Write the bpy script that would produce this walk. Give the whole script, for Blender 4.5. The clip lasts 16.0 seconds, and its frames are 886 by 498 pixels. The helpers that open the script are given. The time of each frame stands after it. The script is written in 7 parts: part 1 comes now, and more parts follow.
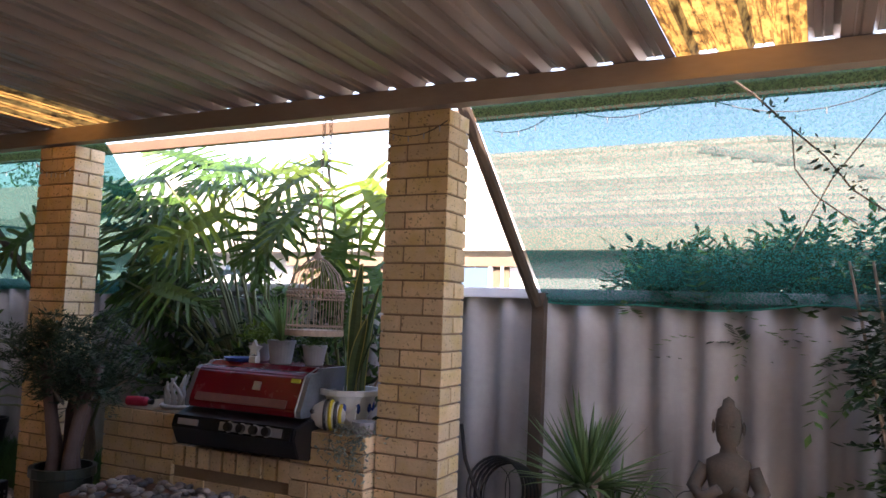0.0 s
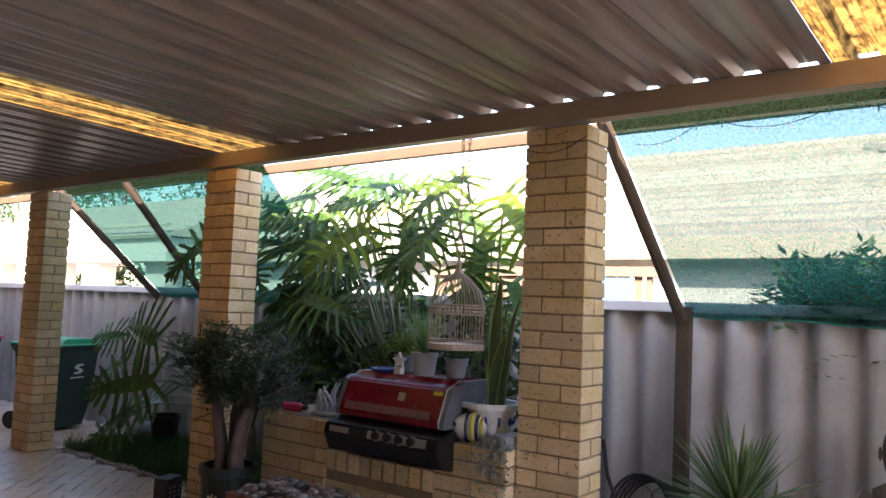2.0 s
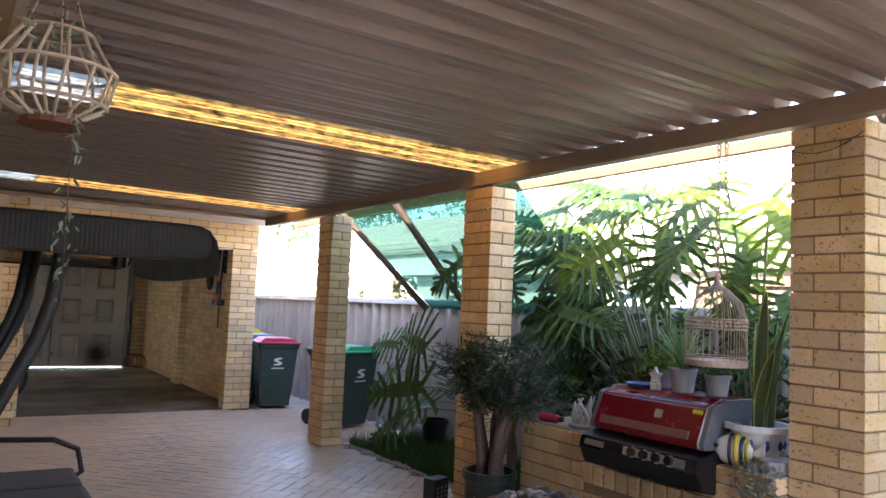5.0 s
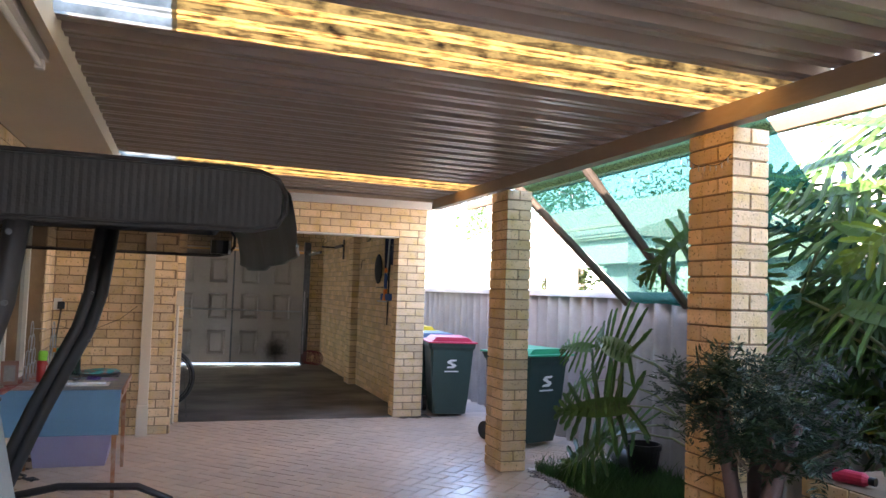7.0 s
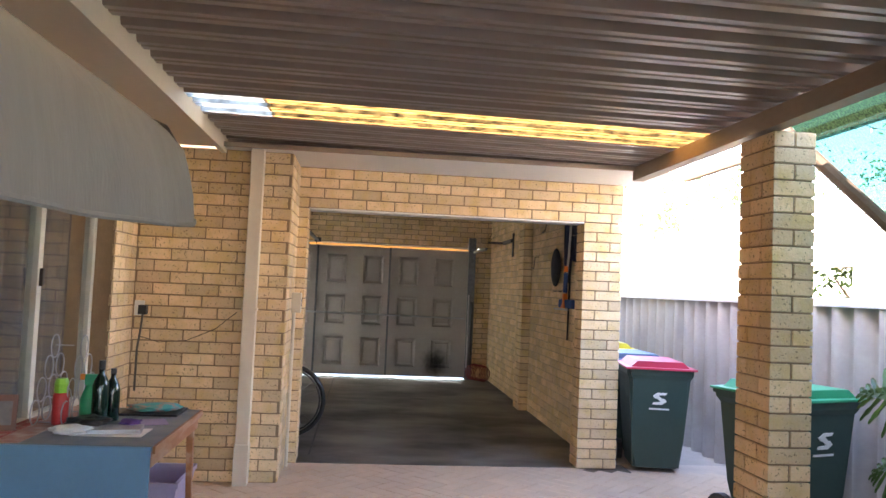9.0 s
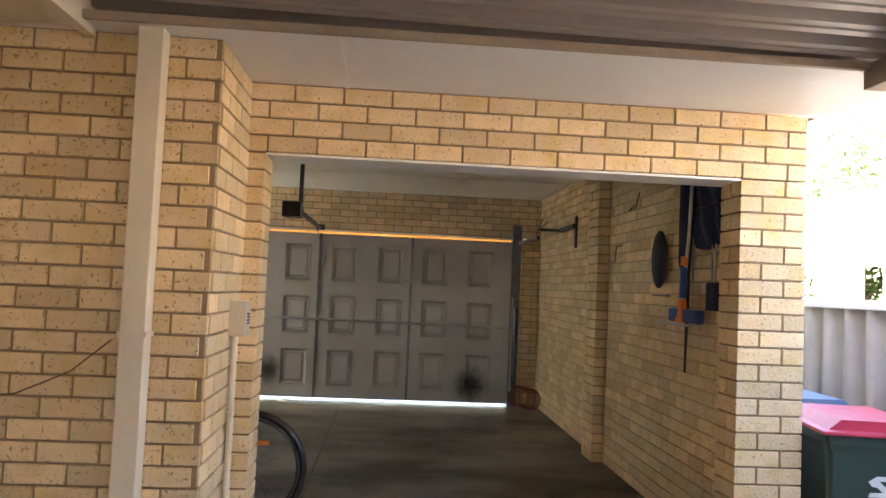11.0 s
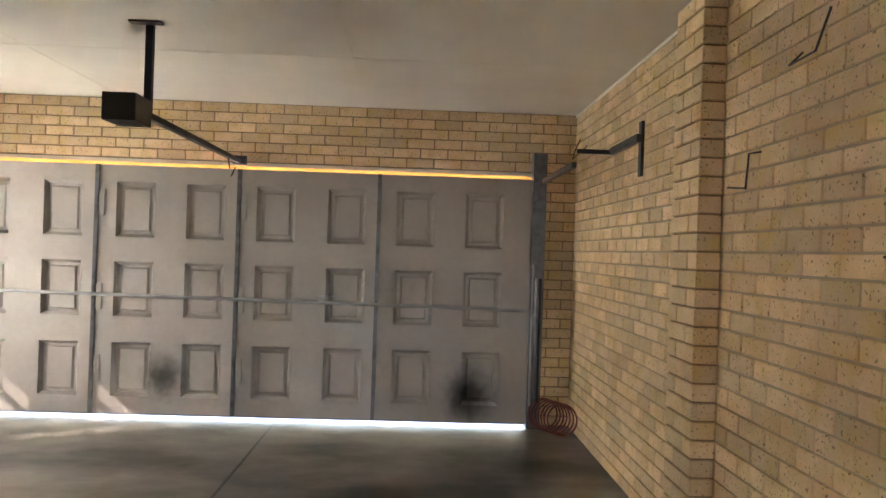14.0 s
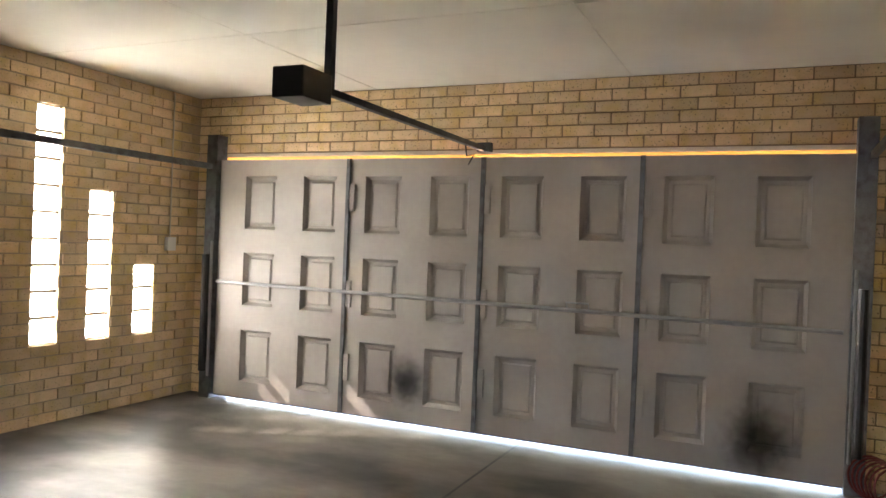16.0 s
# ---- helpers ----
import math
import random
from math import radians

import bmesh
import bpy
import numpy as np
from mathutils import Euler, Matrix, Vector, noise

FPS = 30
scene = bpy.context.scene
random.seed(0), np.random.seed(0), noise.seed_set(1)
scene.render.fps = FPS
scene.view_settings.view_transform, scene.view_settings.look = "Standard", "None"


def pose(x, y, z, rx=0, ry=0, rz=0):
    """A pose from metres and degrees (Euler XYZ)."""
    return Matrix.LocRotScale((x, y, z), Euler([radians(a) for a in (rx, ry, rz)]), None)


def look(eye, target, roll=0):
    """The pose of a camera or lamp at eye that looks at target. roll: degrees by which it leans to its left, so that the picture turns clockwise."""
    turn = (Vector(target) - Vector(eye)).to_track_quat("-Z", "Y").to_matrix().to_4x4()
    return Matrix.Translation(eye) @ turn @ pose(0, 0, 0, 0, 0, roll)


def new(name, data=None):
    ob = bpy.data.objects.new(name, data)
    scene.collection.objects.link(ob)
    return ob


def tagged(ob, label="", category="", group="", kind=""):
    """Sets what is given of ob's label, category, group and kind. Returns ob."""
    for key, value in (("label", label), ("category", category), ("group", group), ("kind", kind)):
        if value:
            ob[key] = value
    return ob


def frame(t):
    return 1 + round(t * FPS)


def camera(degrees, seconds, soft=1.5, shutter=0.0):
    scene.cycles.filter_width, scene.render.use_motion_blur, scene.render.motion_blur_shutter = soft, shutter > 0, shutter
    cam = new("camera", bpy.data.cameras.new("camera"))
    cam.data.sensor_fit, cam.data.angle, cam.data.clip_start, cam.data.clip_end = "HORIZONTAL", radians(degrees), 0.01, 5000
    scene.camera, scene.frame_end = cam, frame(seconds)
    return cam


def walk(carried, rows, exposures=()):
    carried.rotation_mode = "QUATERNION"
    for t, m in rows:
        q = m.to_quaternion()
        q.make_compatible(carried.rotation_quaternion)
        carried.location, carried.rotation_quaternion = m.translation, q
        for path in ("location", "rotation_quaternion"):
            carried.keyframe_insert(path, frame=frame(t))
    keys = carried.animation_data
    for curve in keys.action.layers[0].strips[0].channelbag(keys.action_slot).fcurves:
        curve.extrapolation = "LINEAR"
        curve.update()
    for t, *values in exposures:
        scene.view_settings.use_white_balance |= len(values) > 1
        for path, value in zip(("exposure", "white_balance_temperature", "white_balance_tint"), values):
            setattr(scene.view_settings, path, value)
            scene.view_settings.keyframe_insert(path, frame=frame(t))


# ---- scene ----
cam = camera(61.0, 16.0)
PATH = [
    (0, (-0.077, 0.095, 1.4), (-0.972, 1.876, 1.563), 2.0),
    (0.5, (-0.06, 0.089, 1.419), (-1.119, 1.78, 1.571), 2.1),
    (1, (-0.053, 0.09, 1.427), (-1.218, 1.709, 1.581), 2.2),
    (1.5, (-0.05, 0.046, 1.459), (-1.257, 1.634, 1.611), 2.2),
    (2, (-0.05, 0.047, 1.472), (-1.258, 1.634, 1.625), 2.3),
    (2.5, (-0.074, 0.014, 1.472), (-1.291, 1.594, 1.627), 2.3),
    (3, (-0.032, 0.046, 1.463), (-1.304, 1.582, 1.62), 2.4),
    (3.5, (0.068, 0.062, 1.488), (-1.306, 1.508, 1.641), 2.3),
    (4, (0.073, 0.029, 1.478), (-1.419, 1.352, 1.632), 2.4),
    (4.5, (0.076, 0.04, 1.497), (-1.521, 1.236, 1.644), 2.3),
    (4.7, (0.068, 0.031, 1.486), (-1.562, 1.181, 1.636), 2.4),
    (6.8, (-1.089, 0.664, 1.511), (-2.959, 1.364, 1.629), 1.9),
    (7, (-1.325, 0.724, 1.504), (-3.211, 1.38, 1.617), 1.9),
    (7.5, (-1.871, 0.929, 1.553), (-3.798, 1.455, 1.651), 2.1),
    (8, (-2.401, 1.075, 1.555), (-4.361, 1.465, 1.648), 2.3),
    (8.5, (-2.961, 1.196, 1.535), (-4.939, 1.478, 1.633), 2.4),
    (9, (-3.56, 1.276, 1.502), (-5.546, 1.48, 1.608), 2.5),
    (9.2, (-3.817, 1.278, 1.498), (-5.805, 1.464, 1.609), 2.5),
    (11.3, (-6.706, 1.486, 1.524), (-8.7, 1.611, 1.622), 2.2),
    (11.5, (-6.978, 1.542, 1.513), (-8.972, 1.661, 1.608), 1.9),
    (12, (-7.63, 1.647, 1.484), (-9.625, 1.754, 1.577), 2.2),
    (12.5, (-8.198, 1.779, 1.499), (-10.194, 1.878, 1.576), 2.0),
    (13, (-8.752, 1.865, 1.485), (-10.749, 1.96, 1.542), 1.9),
    (13.5, (-9.28, 1.955, 1.481), (-11.278, 2.043, 1.513), 2.0),
    (14, (-9.689, 2.035, 1.504), (-11.688, 2.103, 1.511), 1.9),
    (14.5, (-9.956, 2.138, 1.507), (-11.956, 2.13, 1.502), 1.9),
    (15, (-10.195, 2.369, 1.489), (-12.186, 2.182, 1.48), 2.1),
    (15.5, (-10.474, 2.477, 1.467), (-12.419, 2.009, 1.456), 2.2),
    (16, (-10.792, 2.589, 1.478), (-12.619, 1.774, 1.464), 2.3),
]
# seconds, stops, kelvin, tint
EXPO = [(0.0, 2.9, 6900, 25), (1.5, 3.0, 7000, 20), (3.0, 3.25, 6900, 19), (5.0, 3.7, 6800, 20), (7.0, 4.0, 6600, 20), (9.0, 4.4, 6800, 19), (11.5, 4.15, 7300, 16),
        (12.0, 4.05, 6900, 14), (12.5, 3.9, 6300, 13), (13.0, 4.6, 6500, 16), (13.5, 4.9, 6800, 19), (14.5, 4.95, 7000, 21), (16.0, 4.8, 7000, 20)]
walk(cam, [(t, look(eye, target, roll)) for t, eye, target, roll in PATH], EXPO)

# ---- sky and sun ----
SUN_EL, SUN_TRAVEL = radians(36), Vector((-1.0, 2.0, 0.0)).normalized()
world = bpy.data.worlds.new("sky")
scene.world = world
world.use_nodes = True
wn = world.node_tree
sky = wn.nodes.new("ShaderNodeTexSky")
sky.sky_type, sky.sun_disc, sky.sun_elevation = "NISHITA", False, SUN_EL
sky.sun_rotation = math.atan2(-SUN_TRAVEL.x, -SUN_TRAVEL.y)
wn.links.new(sky.outputs[0], wn.nodes["Background"].inputs[0])
wn.nodes["Background"].inputs[1].default_value = 0.15
sun = new("sun", bpy.data.lights.new("sun", "SUN"))
sun.data.energy, sun.data.angle, sun.data.color = 3.0, radians(0.5), (1.0, 0.93, 0.82)
sun.matrix_world = look((0, 0, 0), SUN_TRAVEL * math.cos(SUN_EL) - Vector((0, 0, math.sin(SUN_EL))))
# daylight that falls through the three glass block slits of the garage
for sx, sz, sh in ((-14.715, 1.5, 1.78), (-15.205, 1.2, 1.18), (-15.67, 0.9, 0.58)):
    slit_light = new("slit_light", bpy.data.lights.new("slit_light", "AREA"))
    slit_light.data.shape, slit_light.data.size, slit_light.data.size_y = "RECTANGLE", 0.21, sh
    slit_light.data.energy, slit_light.data.color = 1.35 * sh, (0.97, 1.0, 1.0)
    slit_light.matrix_world = look((sx, -2.51, sz), (sx, 0, sz))

# ---- materials ----
import collections
import itertools

def mat(name, color=(0.5, 0.5, 0.5), rough=0.6, metal=0.0, vary=0.0, scale=6.0, bump=0.0, bscale=40.0, rand=0.0, dirt=None, dscale=2.5, damt=0.5,
        trans=0.0, spec=0.5, stretch=(1, 1, 1)):
    """A surface: base colour, noise at two scales, optional dirt patches, relief, and a tint of its own for each object (rand)."""
    m = bpy.data.materials.new(name)
    m.use_nodes = True
    n, l = m.node_tree.nodes, m.node_tree.links
    b = n["Principled BSDF"]
    b.inputs["Roughness"].default_value, b.inputs["Metallic"].default_value = rough, metal
    b.inputs["Specular IOR Level"].default_value = spec
    b.inputs["Base Color"].default_value = (*color, 1)
    geo = n.new("ShaderNodeNewGeometry")
    mp = n.new("ShaderNodeMapping")
    mp.inputs["Scale"].default_value = stretch
    l.new(geo.outputs["Position"], mp.inputs[0])
    col = None

    def noise_tex(s, detail=4.0):
        t = n.new("ShaderNodeTexNoise")
        t.inputs["Scale"].default_value, t.inputs["Detail"].default_value = s, detail
        l.new(mp.outputs[0], t.inputs["Vector"])
        return t

    def scaled(sock_in, value, lo, hi):
        hs = n.new("ShaderNodeHueSaturation")
        mr = n.new("ShaderNodeMapRange")
        mr.inputs["To Min"].default_value, mr.inputs["To Max"].default_value = lo, hi
        l.new(value, mr.inputs[0])
        l.new(mr.outputs[0], hs.inputs["Value"])
        if isinstance(sock_in, tuple):
            hs.inputs["Color"].default_value = (*sock_in, 1)
        else:
            l.new(sock_in, hs.inputs["Color"])
        return hs.outputs[0]

    col = color
    if vary:
        col = scaled(col, noise_tex(scale).outputs["Fac"], 1 - 1.6 * vary, 1 + 1.6 * vary)
        col = scaled(col, noise_tex(scale * 9, 3).outputs["Fac"], 1 - vary, 1 + vary)
        mr = n.new("ShaderNodeMapRange")
        mr.inputs["To Min"].default_value, mr.inputs["To Max"].default_value = max(0.02, rough - 0.12), min(1, rough + 0.12)
        l.new(noise_tex(scale * 2).outputs["Fac"], mr.inputs[0])
        l.new(mr.outputs[0], b.inputs["Roughness"])
    if rand:
        oi = n.new("ShaderNodeObjectInfo")
        isl = n.new("ShaderNodeMath")
        isl.operation = "ADD"
        fr = n.new("ShaderNodeMath")
        fr.operation = "FRACT"
        l.new(oi.outputs["Random"], isl.inputs[0])
        l.new(geo.outputs["Random Per Island"], isl.inputs[1])
        l.new(isl.outputs[0], fr.inputs[0])
        col = scaled(col, fr.outputs[0], 1 - rand, 1 + rand)
    if dirt:
        mx = n.new("ShaderNodeMix")
        mx.data_type = "RGBA"
        cr = n.new("ShaderNodeMapRange")
        cr.inputs["From Min"].default_value, cr.inputs["From Max"].default_value, cr.inputs["To Max"].default_value = 0.45, 0.7, damt
        l.new(noise_tex(dscale, 6).outputs["Fac"], cr.inputs[0])
        l.new(cr.outputs[0], mx.inputs["Factor"])
        if isinstance(col, tuple):
            mx.inputs["A"].default_value = (*col, 1)
        else:
            l.new(col, mx.inputs["A"])
        mx.inputs["B"].default_value = (*dirt, 1)
        col = mx.outputs["Result"]
    if not isinstance(col, tuple):
        l.new(col, b.inputs["Base Color"])
    if bump:
        bp = n.new("ShaderNodeBump")
        bp.inputs["Strength"].default_value, bp.inputs["Distance"].default_value = bump, 0.004
        l.new(noise_tex(bscale, 5).outputs["Fac"], bp.inputs["Height"])
        l.new(bp.outputs[0], b.inputs["Normal"])
    if trans:
        tr = n.new("ShaderNodeBsdfTranslucent")
        ms = n.new("ShaderNodeMixShader")
        ms.inputs[0].default_value = trans
        if isinstance(col, tuple):
            tr.inputs[0].default_value = (*col, 1)
        else:
            l.new(col, tr.inputs[0])
        l.new(b.outputs[0], ms.inputs[1])
        l.new(tr.outputs[0], ms.inputs[2])
        l.new(ms.outputs[0], n["Material Output"].inputs[0])
    return m


def pitted(m, dark=(0.16, 0.10, 0.05), scale=70.0, at=0.37, amount=0.75, stretch=(1, 1, 1)):
    """Adds small dark pits and drag marks to a surface, as extruded brick has."""
    n, l = m.node_tree.nodes, m.node_tree.links
    b = n["Principled BSDF"]
    vt = n.new("ShaderNodeTexNoise")
    vt.inputs["Scale"].default_value, vt.inputs["Detail"].default_value = scale, 2.0
    geo = n.new("ShaderNodeNewGeometry")
    mp = n.new("ShaderNodeMapping")
    mp.inputs["Scale"].default_value = stretch
    l.new(geo.outputs["Position"], mp.inputs[0])
    l.new(mp.outputs[0], vt.inputs["Vector"])
    mr = n.new("ShaderNodeMapRange")
    mr.inputs["From Min"].default_value, mr.inputs["From Max"].default_value = at, at - 0.06
    mr.inputs["To Max"].default_value = amount
    l.new(vt.outputs["Fac"], mr.inputs[0])
    mx = n.new("ShaderNodeMix")
    mx.data_type = "RGBA"
    l.new(mr.outputs[0], mx.inputs["Factor"])
    l.new(b.inputs["Base Color"].links[0].from_socket, mx.inputs["A"])
    mx.inputs["B"].default_value = (*dark, 1)
    l.new(mx.outputs["Result"], b.inputs["Base Color"])
    return m


BRICK = pitted(mat("brick_cream", (0.69, 0.51, 0.31), 0.85, vary=0.1, scale=9, bump=1.0, bscale=60, rand=0.18, dirt=(0.60, 0.41, 0.13), dscale=7, damt=0.6))
MORTAR = mat("mortar", (0.27, 0.185, 0.11), 0.95, vary=0.15, scale=12, bump=0.5, bscale=120)
MORTARL = mat("pale_mortar", (0.43, 0.34, 0.235), 0.95, vary=0.12, scale=12, bump=0.4, bscale=120)
ROOFM = mat("roof_steel", (0.27, 0.215, 0.185), 0.36, vary=0.06, scale=1.6, stretch=(1, 0.35, 1), dirt=(0.21, 0.165, 0.14), dscale=2, damt=0.35, spec=0.6)
FIBRE = mat("fibreglass", (0.34, 0.175, 0.042), 0.5, vary=0.40, scale=11, stretch=(1, 0.45, 1), dirt=(0.018, 0.009, 0.004), dscale=26, damt=1.0, trans=0.85, bump=0.9, bscale=40)
pitted(FIBRE, (0.035, 0.014, 0.004), 55.0, 0.47, 0.65, (1.2, 0.12, 1))
pitted(FIBRE, (0.05, 0.022, 0.006), 16.0, 0.39, 0.5, (1.6, 0.08, 1))
for nd in FIBRE.node_tree.nodes:
    if nd.bl_idname == "ShaderNodeBsdfTranslucent":
        FIBRE.node_tree.links.new(FIBRE.node_tree.nodes["Principled BSDF"].inputs["Base Color"].links[0].from_socket, nd.inputs[0])
FIBREC = mat("fibreglass_clean", (0.30, 0.32, 0.29), 0.4, vary=0.2, scale=6, dirt=(0.08, 0.085, 0.07), dscale=9, damt=0.8, trans=0.45, bump=0.5, bscale=60)
BEAM = mat("beam_paint", (0.34, 0.26, 0.19), 0.6, vary=0.12, scale=5, stretch=(0.3, 1, 1), bump=0.2)
CREAM = mat("cream_paint", (0.62, 0.54, 0.42), 0.5, vary=0.05, scale=3)
WHITE = mat("white_paint", (0.72, 0.71, 0.68), 0.5, vary=0.04, scale=2)
CEIL = mat("ceiling_paint", (0.76, 0.72, 0.62), 0.8, vary=0.03, scale=0.8, dirt=(0.55, 0.5, 0.42), dscale=1.2, damt=0.25)
PAVER = mat("clay_paver", (0.62, 0.475, 0.345), 0.45, vary=0.07, scale=2, bump=0.4, bscale=60, rand=0.06, dirt=(0.44, 0.35, 0.29), dscale=1.1, damt=0.45)


def wet_patch(m, centre, radius):
    """A stretch of the surface that has just been hosed: smooth, glossy, with a ragged edge."""
    n, l = m.node_tree.nodes, m.node_tree.links
    b = n["Principled BSDF"]
    geo, sub, scl, ln = n.new("ShaderNodeNewGeometry"), n.new("ShaderNodeVectorMath"), n.new("ShaderNodeVectorMath"), n.new("ShaderNodeVectorMath")
    sub.operation, scl.operation, ln.operation = "SUBTRACT", "MULTIPLY", "LENGTH"
    sub.inputs[1].default_value, scl.inputs[1].default_value = centre, (1 / radius[0], 1 / radius[1], 0)
    nz, ad, mr = n.new("ShaderNodeTexNoise"), n.new("ShaderNodeMath"), n.new("ShaderNodeMapRange")
    nz.inputs["Scale"].default_value, nz.inputs["Detail"].default_value = 2.2, 3
    ad.operation, ad.inputs[1].default_value = "MULTIPLY_ADD", 0.5
    l.new(geo.outputs["Position"], sub.inputs[0])
    l.new(sub.outputs[0], scl.inputs[0])
    l.new(scl.outputs[0], ln.inputs[0])
    l.new(geo.outputs["Position"], nz.inputs["Vector"])
    l.new(nz.outputs["Fac"], ad.inputs[0])
    l.new(ln.outputs["Value"], ad.inputs[2])
    mr.inputs["From Min"].default_value, mr.inputs["From Max"].default_value = 1.12, 1.28
    mr.inputs["To Min"].default_value, mr.inputs["To Max"].default_value = 1.0, 0.0
    l.new(ad.outputs[0], mr.inputs[0])
    l.new(mr.outputs[0], b.inputs["Coat Weight"])
    b.inputs["Coat Roughness"].default_value, b.inputs["Coat IOR"].default_value = 0.26, 2.2


wet_patch(PAVER, (-6.4, 3.5, 0), (1.3, 0.8))
JOINT = mat("paver_sand", (0.13, 0.10, 0.08), 0.95, vary=0.15, scale=6)
CONC = mat("garage_concrete", (0.25, 0.225, 0.195), 0.40, vary=0.16, scale=2.6, stretch=(1, 0.6, 1), dirt=(0.028, 0.025, 0.022), dscale=1.5, damt=0.95, bump=0.12, bscale=90)
for nd in CONC.node_tree.nodes:
    if nd.bl_idname == "ShaderNodeMapRange" and abs(nd.inputs["From Min"].default_value - 0.45) < 0.01:
        nd.inputs["From Min"].default_value, nd.inputs["From Max"].default_value = 0.36, 0.60
FENCE = mat("fence_cement", (0.39, 0.37, 0.36), 0.85, vary=0.08, scale=3, dirt=(0.24, 0.22, 0.215), dscale=2, damt=0.5, bump=0.2)
CAPM = mat("fence_cap", (0.66, 0.67, 0.70), 0.5, vary=0.05)
GATE = mat("gate_panel", (0.37, 0.335, 0.31), 0.45, vary=0.08, scale=2.2, dirt=(0.33, 0.30, 0.28), dscale=1.6, damt=0.5)
STEEL = mat("dark_steel", (0.06, 0.06, 0.065), 0.45, metal=0.5, vary=0.1)
BLACK = mat("black_plastic", (0.012, 0.012, 0.014), 0.35, vary=0.1)
GALV = mat("galvanised", (0.42, 0.43, 0.45), 0.4, metal=0.8, vary=0.1, scale=12)
LEAF = mat("leaf_green", (0.058, 0.12, 0.024), 0.36, vary=0.2, scale=5, rand=0.35, trans=0.2, spec=0.35)
# paler copy: sunlight put into philodendron leaf colour; the sedum's own green
LEAFL = mat("leaf_light", (0.13, 0.20, 0.022), 0.4, vary=0.2, scale=5, rand=0.35, trans=0.38)
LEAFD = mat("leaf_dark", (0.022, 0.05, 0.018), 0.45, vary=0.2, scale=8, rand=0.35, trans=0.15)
GRASS = mat("grass", (0.05, 0.13, 0.025), 0.6, vary=0.2, scale=4, rand=0.3, trans=0.3)
SOIL = mat("soil", (0.10, 0.07, 0.045), 0.95, vary=0.3, scale=6, bump=0.8, bscale=30)
BARK = mat("bark", (0.22, 0.16, 0.12), 0.85, vary=0.25, scale=10, stretch=(1, 1, 0.3), bump=0.7, bscale=40)
RED = mat("red_enamel", (0.17, 0.004, 0.014), 0.24, vary=0.08, scale=6, spec=0.35)
REDLID = mat("red_plastic", (0.50, 0.03, 0.07), 0.45, vary=0.05)
BINGREEN = mat("bin_green", (0.025, 0.055, 0.045), 0.5, vary=0.1, scale=4)
YELLOW = mat("yellow_plastic", (0.62, 0.48, 0.03), 0.5, vary=0.05)
LIME = mat("green_plastic", (0.02, 0.30, 0.14), 0.45, vary=0.05)
BLUELID = mat("blue_grey_plastic", (0.10, 0.16, 0.24), 0.5, vary=0.05)
WOODR = mat("red_wood", (0.17, 0.06, 0.03), 0.5, vary=0.2, scale=6, stretch=(0.3, 1, 1), bump=0.3)
WOODP = mat("weathered_pole", (0.075, 0.052, 0.036), 0.8, vary=0.25, scale=8, bump=0.5, bscale=50)
CANVAS = mat("canopy_cloth", (0.15, 0.165, 0.16), 0.9, vary=0.14, scale=5, stretch=(1, 1, 0.25), bump=0.3, bscale=200)
TILE = mat("roof_tile", (0.55, 0.47, 0.40), 0.8, vary=0.15, scale=3, rand=0.15)
RENDERW = mat("white_render", (0.70, 0.68, 0.64), 0.8, vary=0.04)
GLASS = bpy.data.materials.new("window_glass")
GLASS.use_nodes = True
g = GLASS.node_tree.nodes["Principled BSDF"]
g.inputs["Transmission Weight"].default_value, g.inputs["Roughness"].default_value, g.inputs["Base Color"].default_value = 1.0, 0.02, (0.9, 0.95, 0.95, 1)


def shade_cloth(lo, hi, seen=(0.19, 0.225, 0.215), knit=(0.035, 0.20, 0.15)):
    """Green knitted shade cloth: a fine open weave that lets part of the light straight through."""
    m = bpy.data.materials.new("shade_cloth")
    m.use_nodes = True
    n, l = m.node_tree.nodes, m.node_tree.links
    out = n["Material Output"]
    n.remove(n["Principled BSDF"])
    d, tl, tp = n.new("ShaderNodeBsdfDiffuse"), n.new("ShaderNodeBsdfTranslucent"), n.new("ShaderNodeBsdfTransparent")
    for s in (d, tl):
        s.inputs[0].default_value = (*knit, 1)
    tp.inputs[0].default_value = (*seen, 1)
    a, b = n.new("ShaderNodeMixShader"), n.new("ShaderNodeMixShader")
    a.inputs[0].default_value = 0.55
    l.new(d.outputs[0], a.inputs[1])
    l.new(tl.outputs[0], a.inputs[2])
    geo, t = n.new("ShaderNodeNewGeometry"), n.new("ShaderNodeTexNoise")
    mr = n.new("ShaderNodeMapRange")
    t.inputs["Scale"].default_value = 90.0
    mr.inputs["From Min"].default_value, mr.inputs["From Max"].default_value = 0.35, 0.65
    mr.inputs["To Min"].default_value, mr.inputs["To Max"].default_value = lo, hi
    l.new(geo.outputs["Position"], t.inputs["Vector"])
    l.new(t.outputs["Fac"], mr.inputs[0])
    l.new(mr.outputs[0], b.inputs[0])
    l.new(a.outputs[0], b.inputs[1])
    l.new(tp.outputs[0], b.inputs[2])
    l.new(b.outputs[0], out.inputs[0])
    return m


CLOTH = shade_cloth(0.50, 0.86)
CLOTH2 = shade_cloth(0.56, 0.80, (0.085, 0.16, 0.14), (0.035, 0.16, 0.115))
CLOTH3 = shade_cloth(0.55, 0.85, (0.16, 0.19, 0.12), (0.13, 0.20, 0.09))


# ---- mesh helpers ----
def mesh_from(name, bm, material):
    me = bpy.data.meshes.new(name)
    bm.normal_update()
    bm.to_mesh(me)
    bm.free()
    me.materials.append(material)
    return me


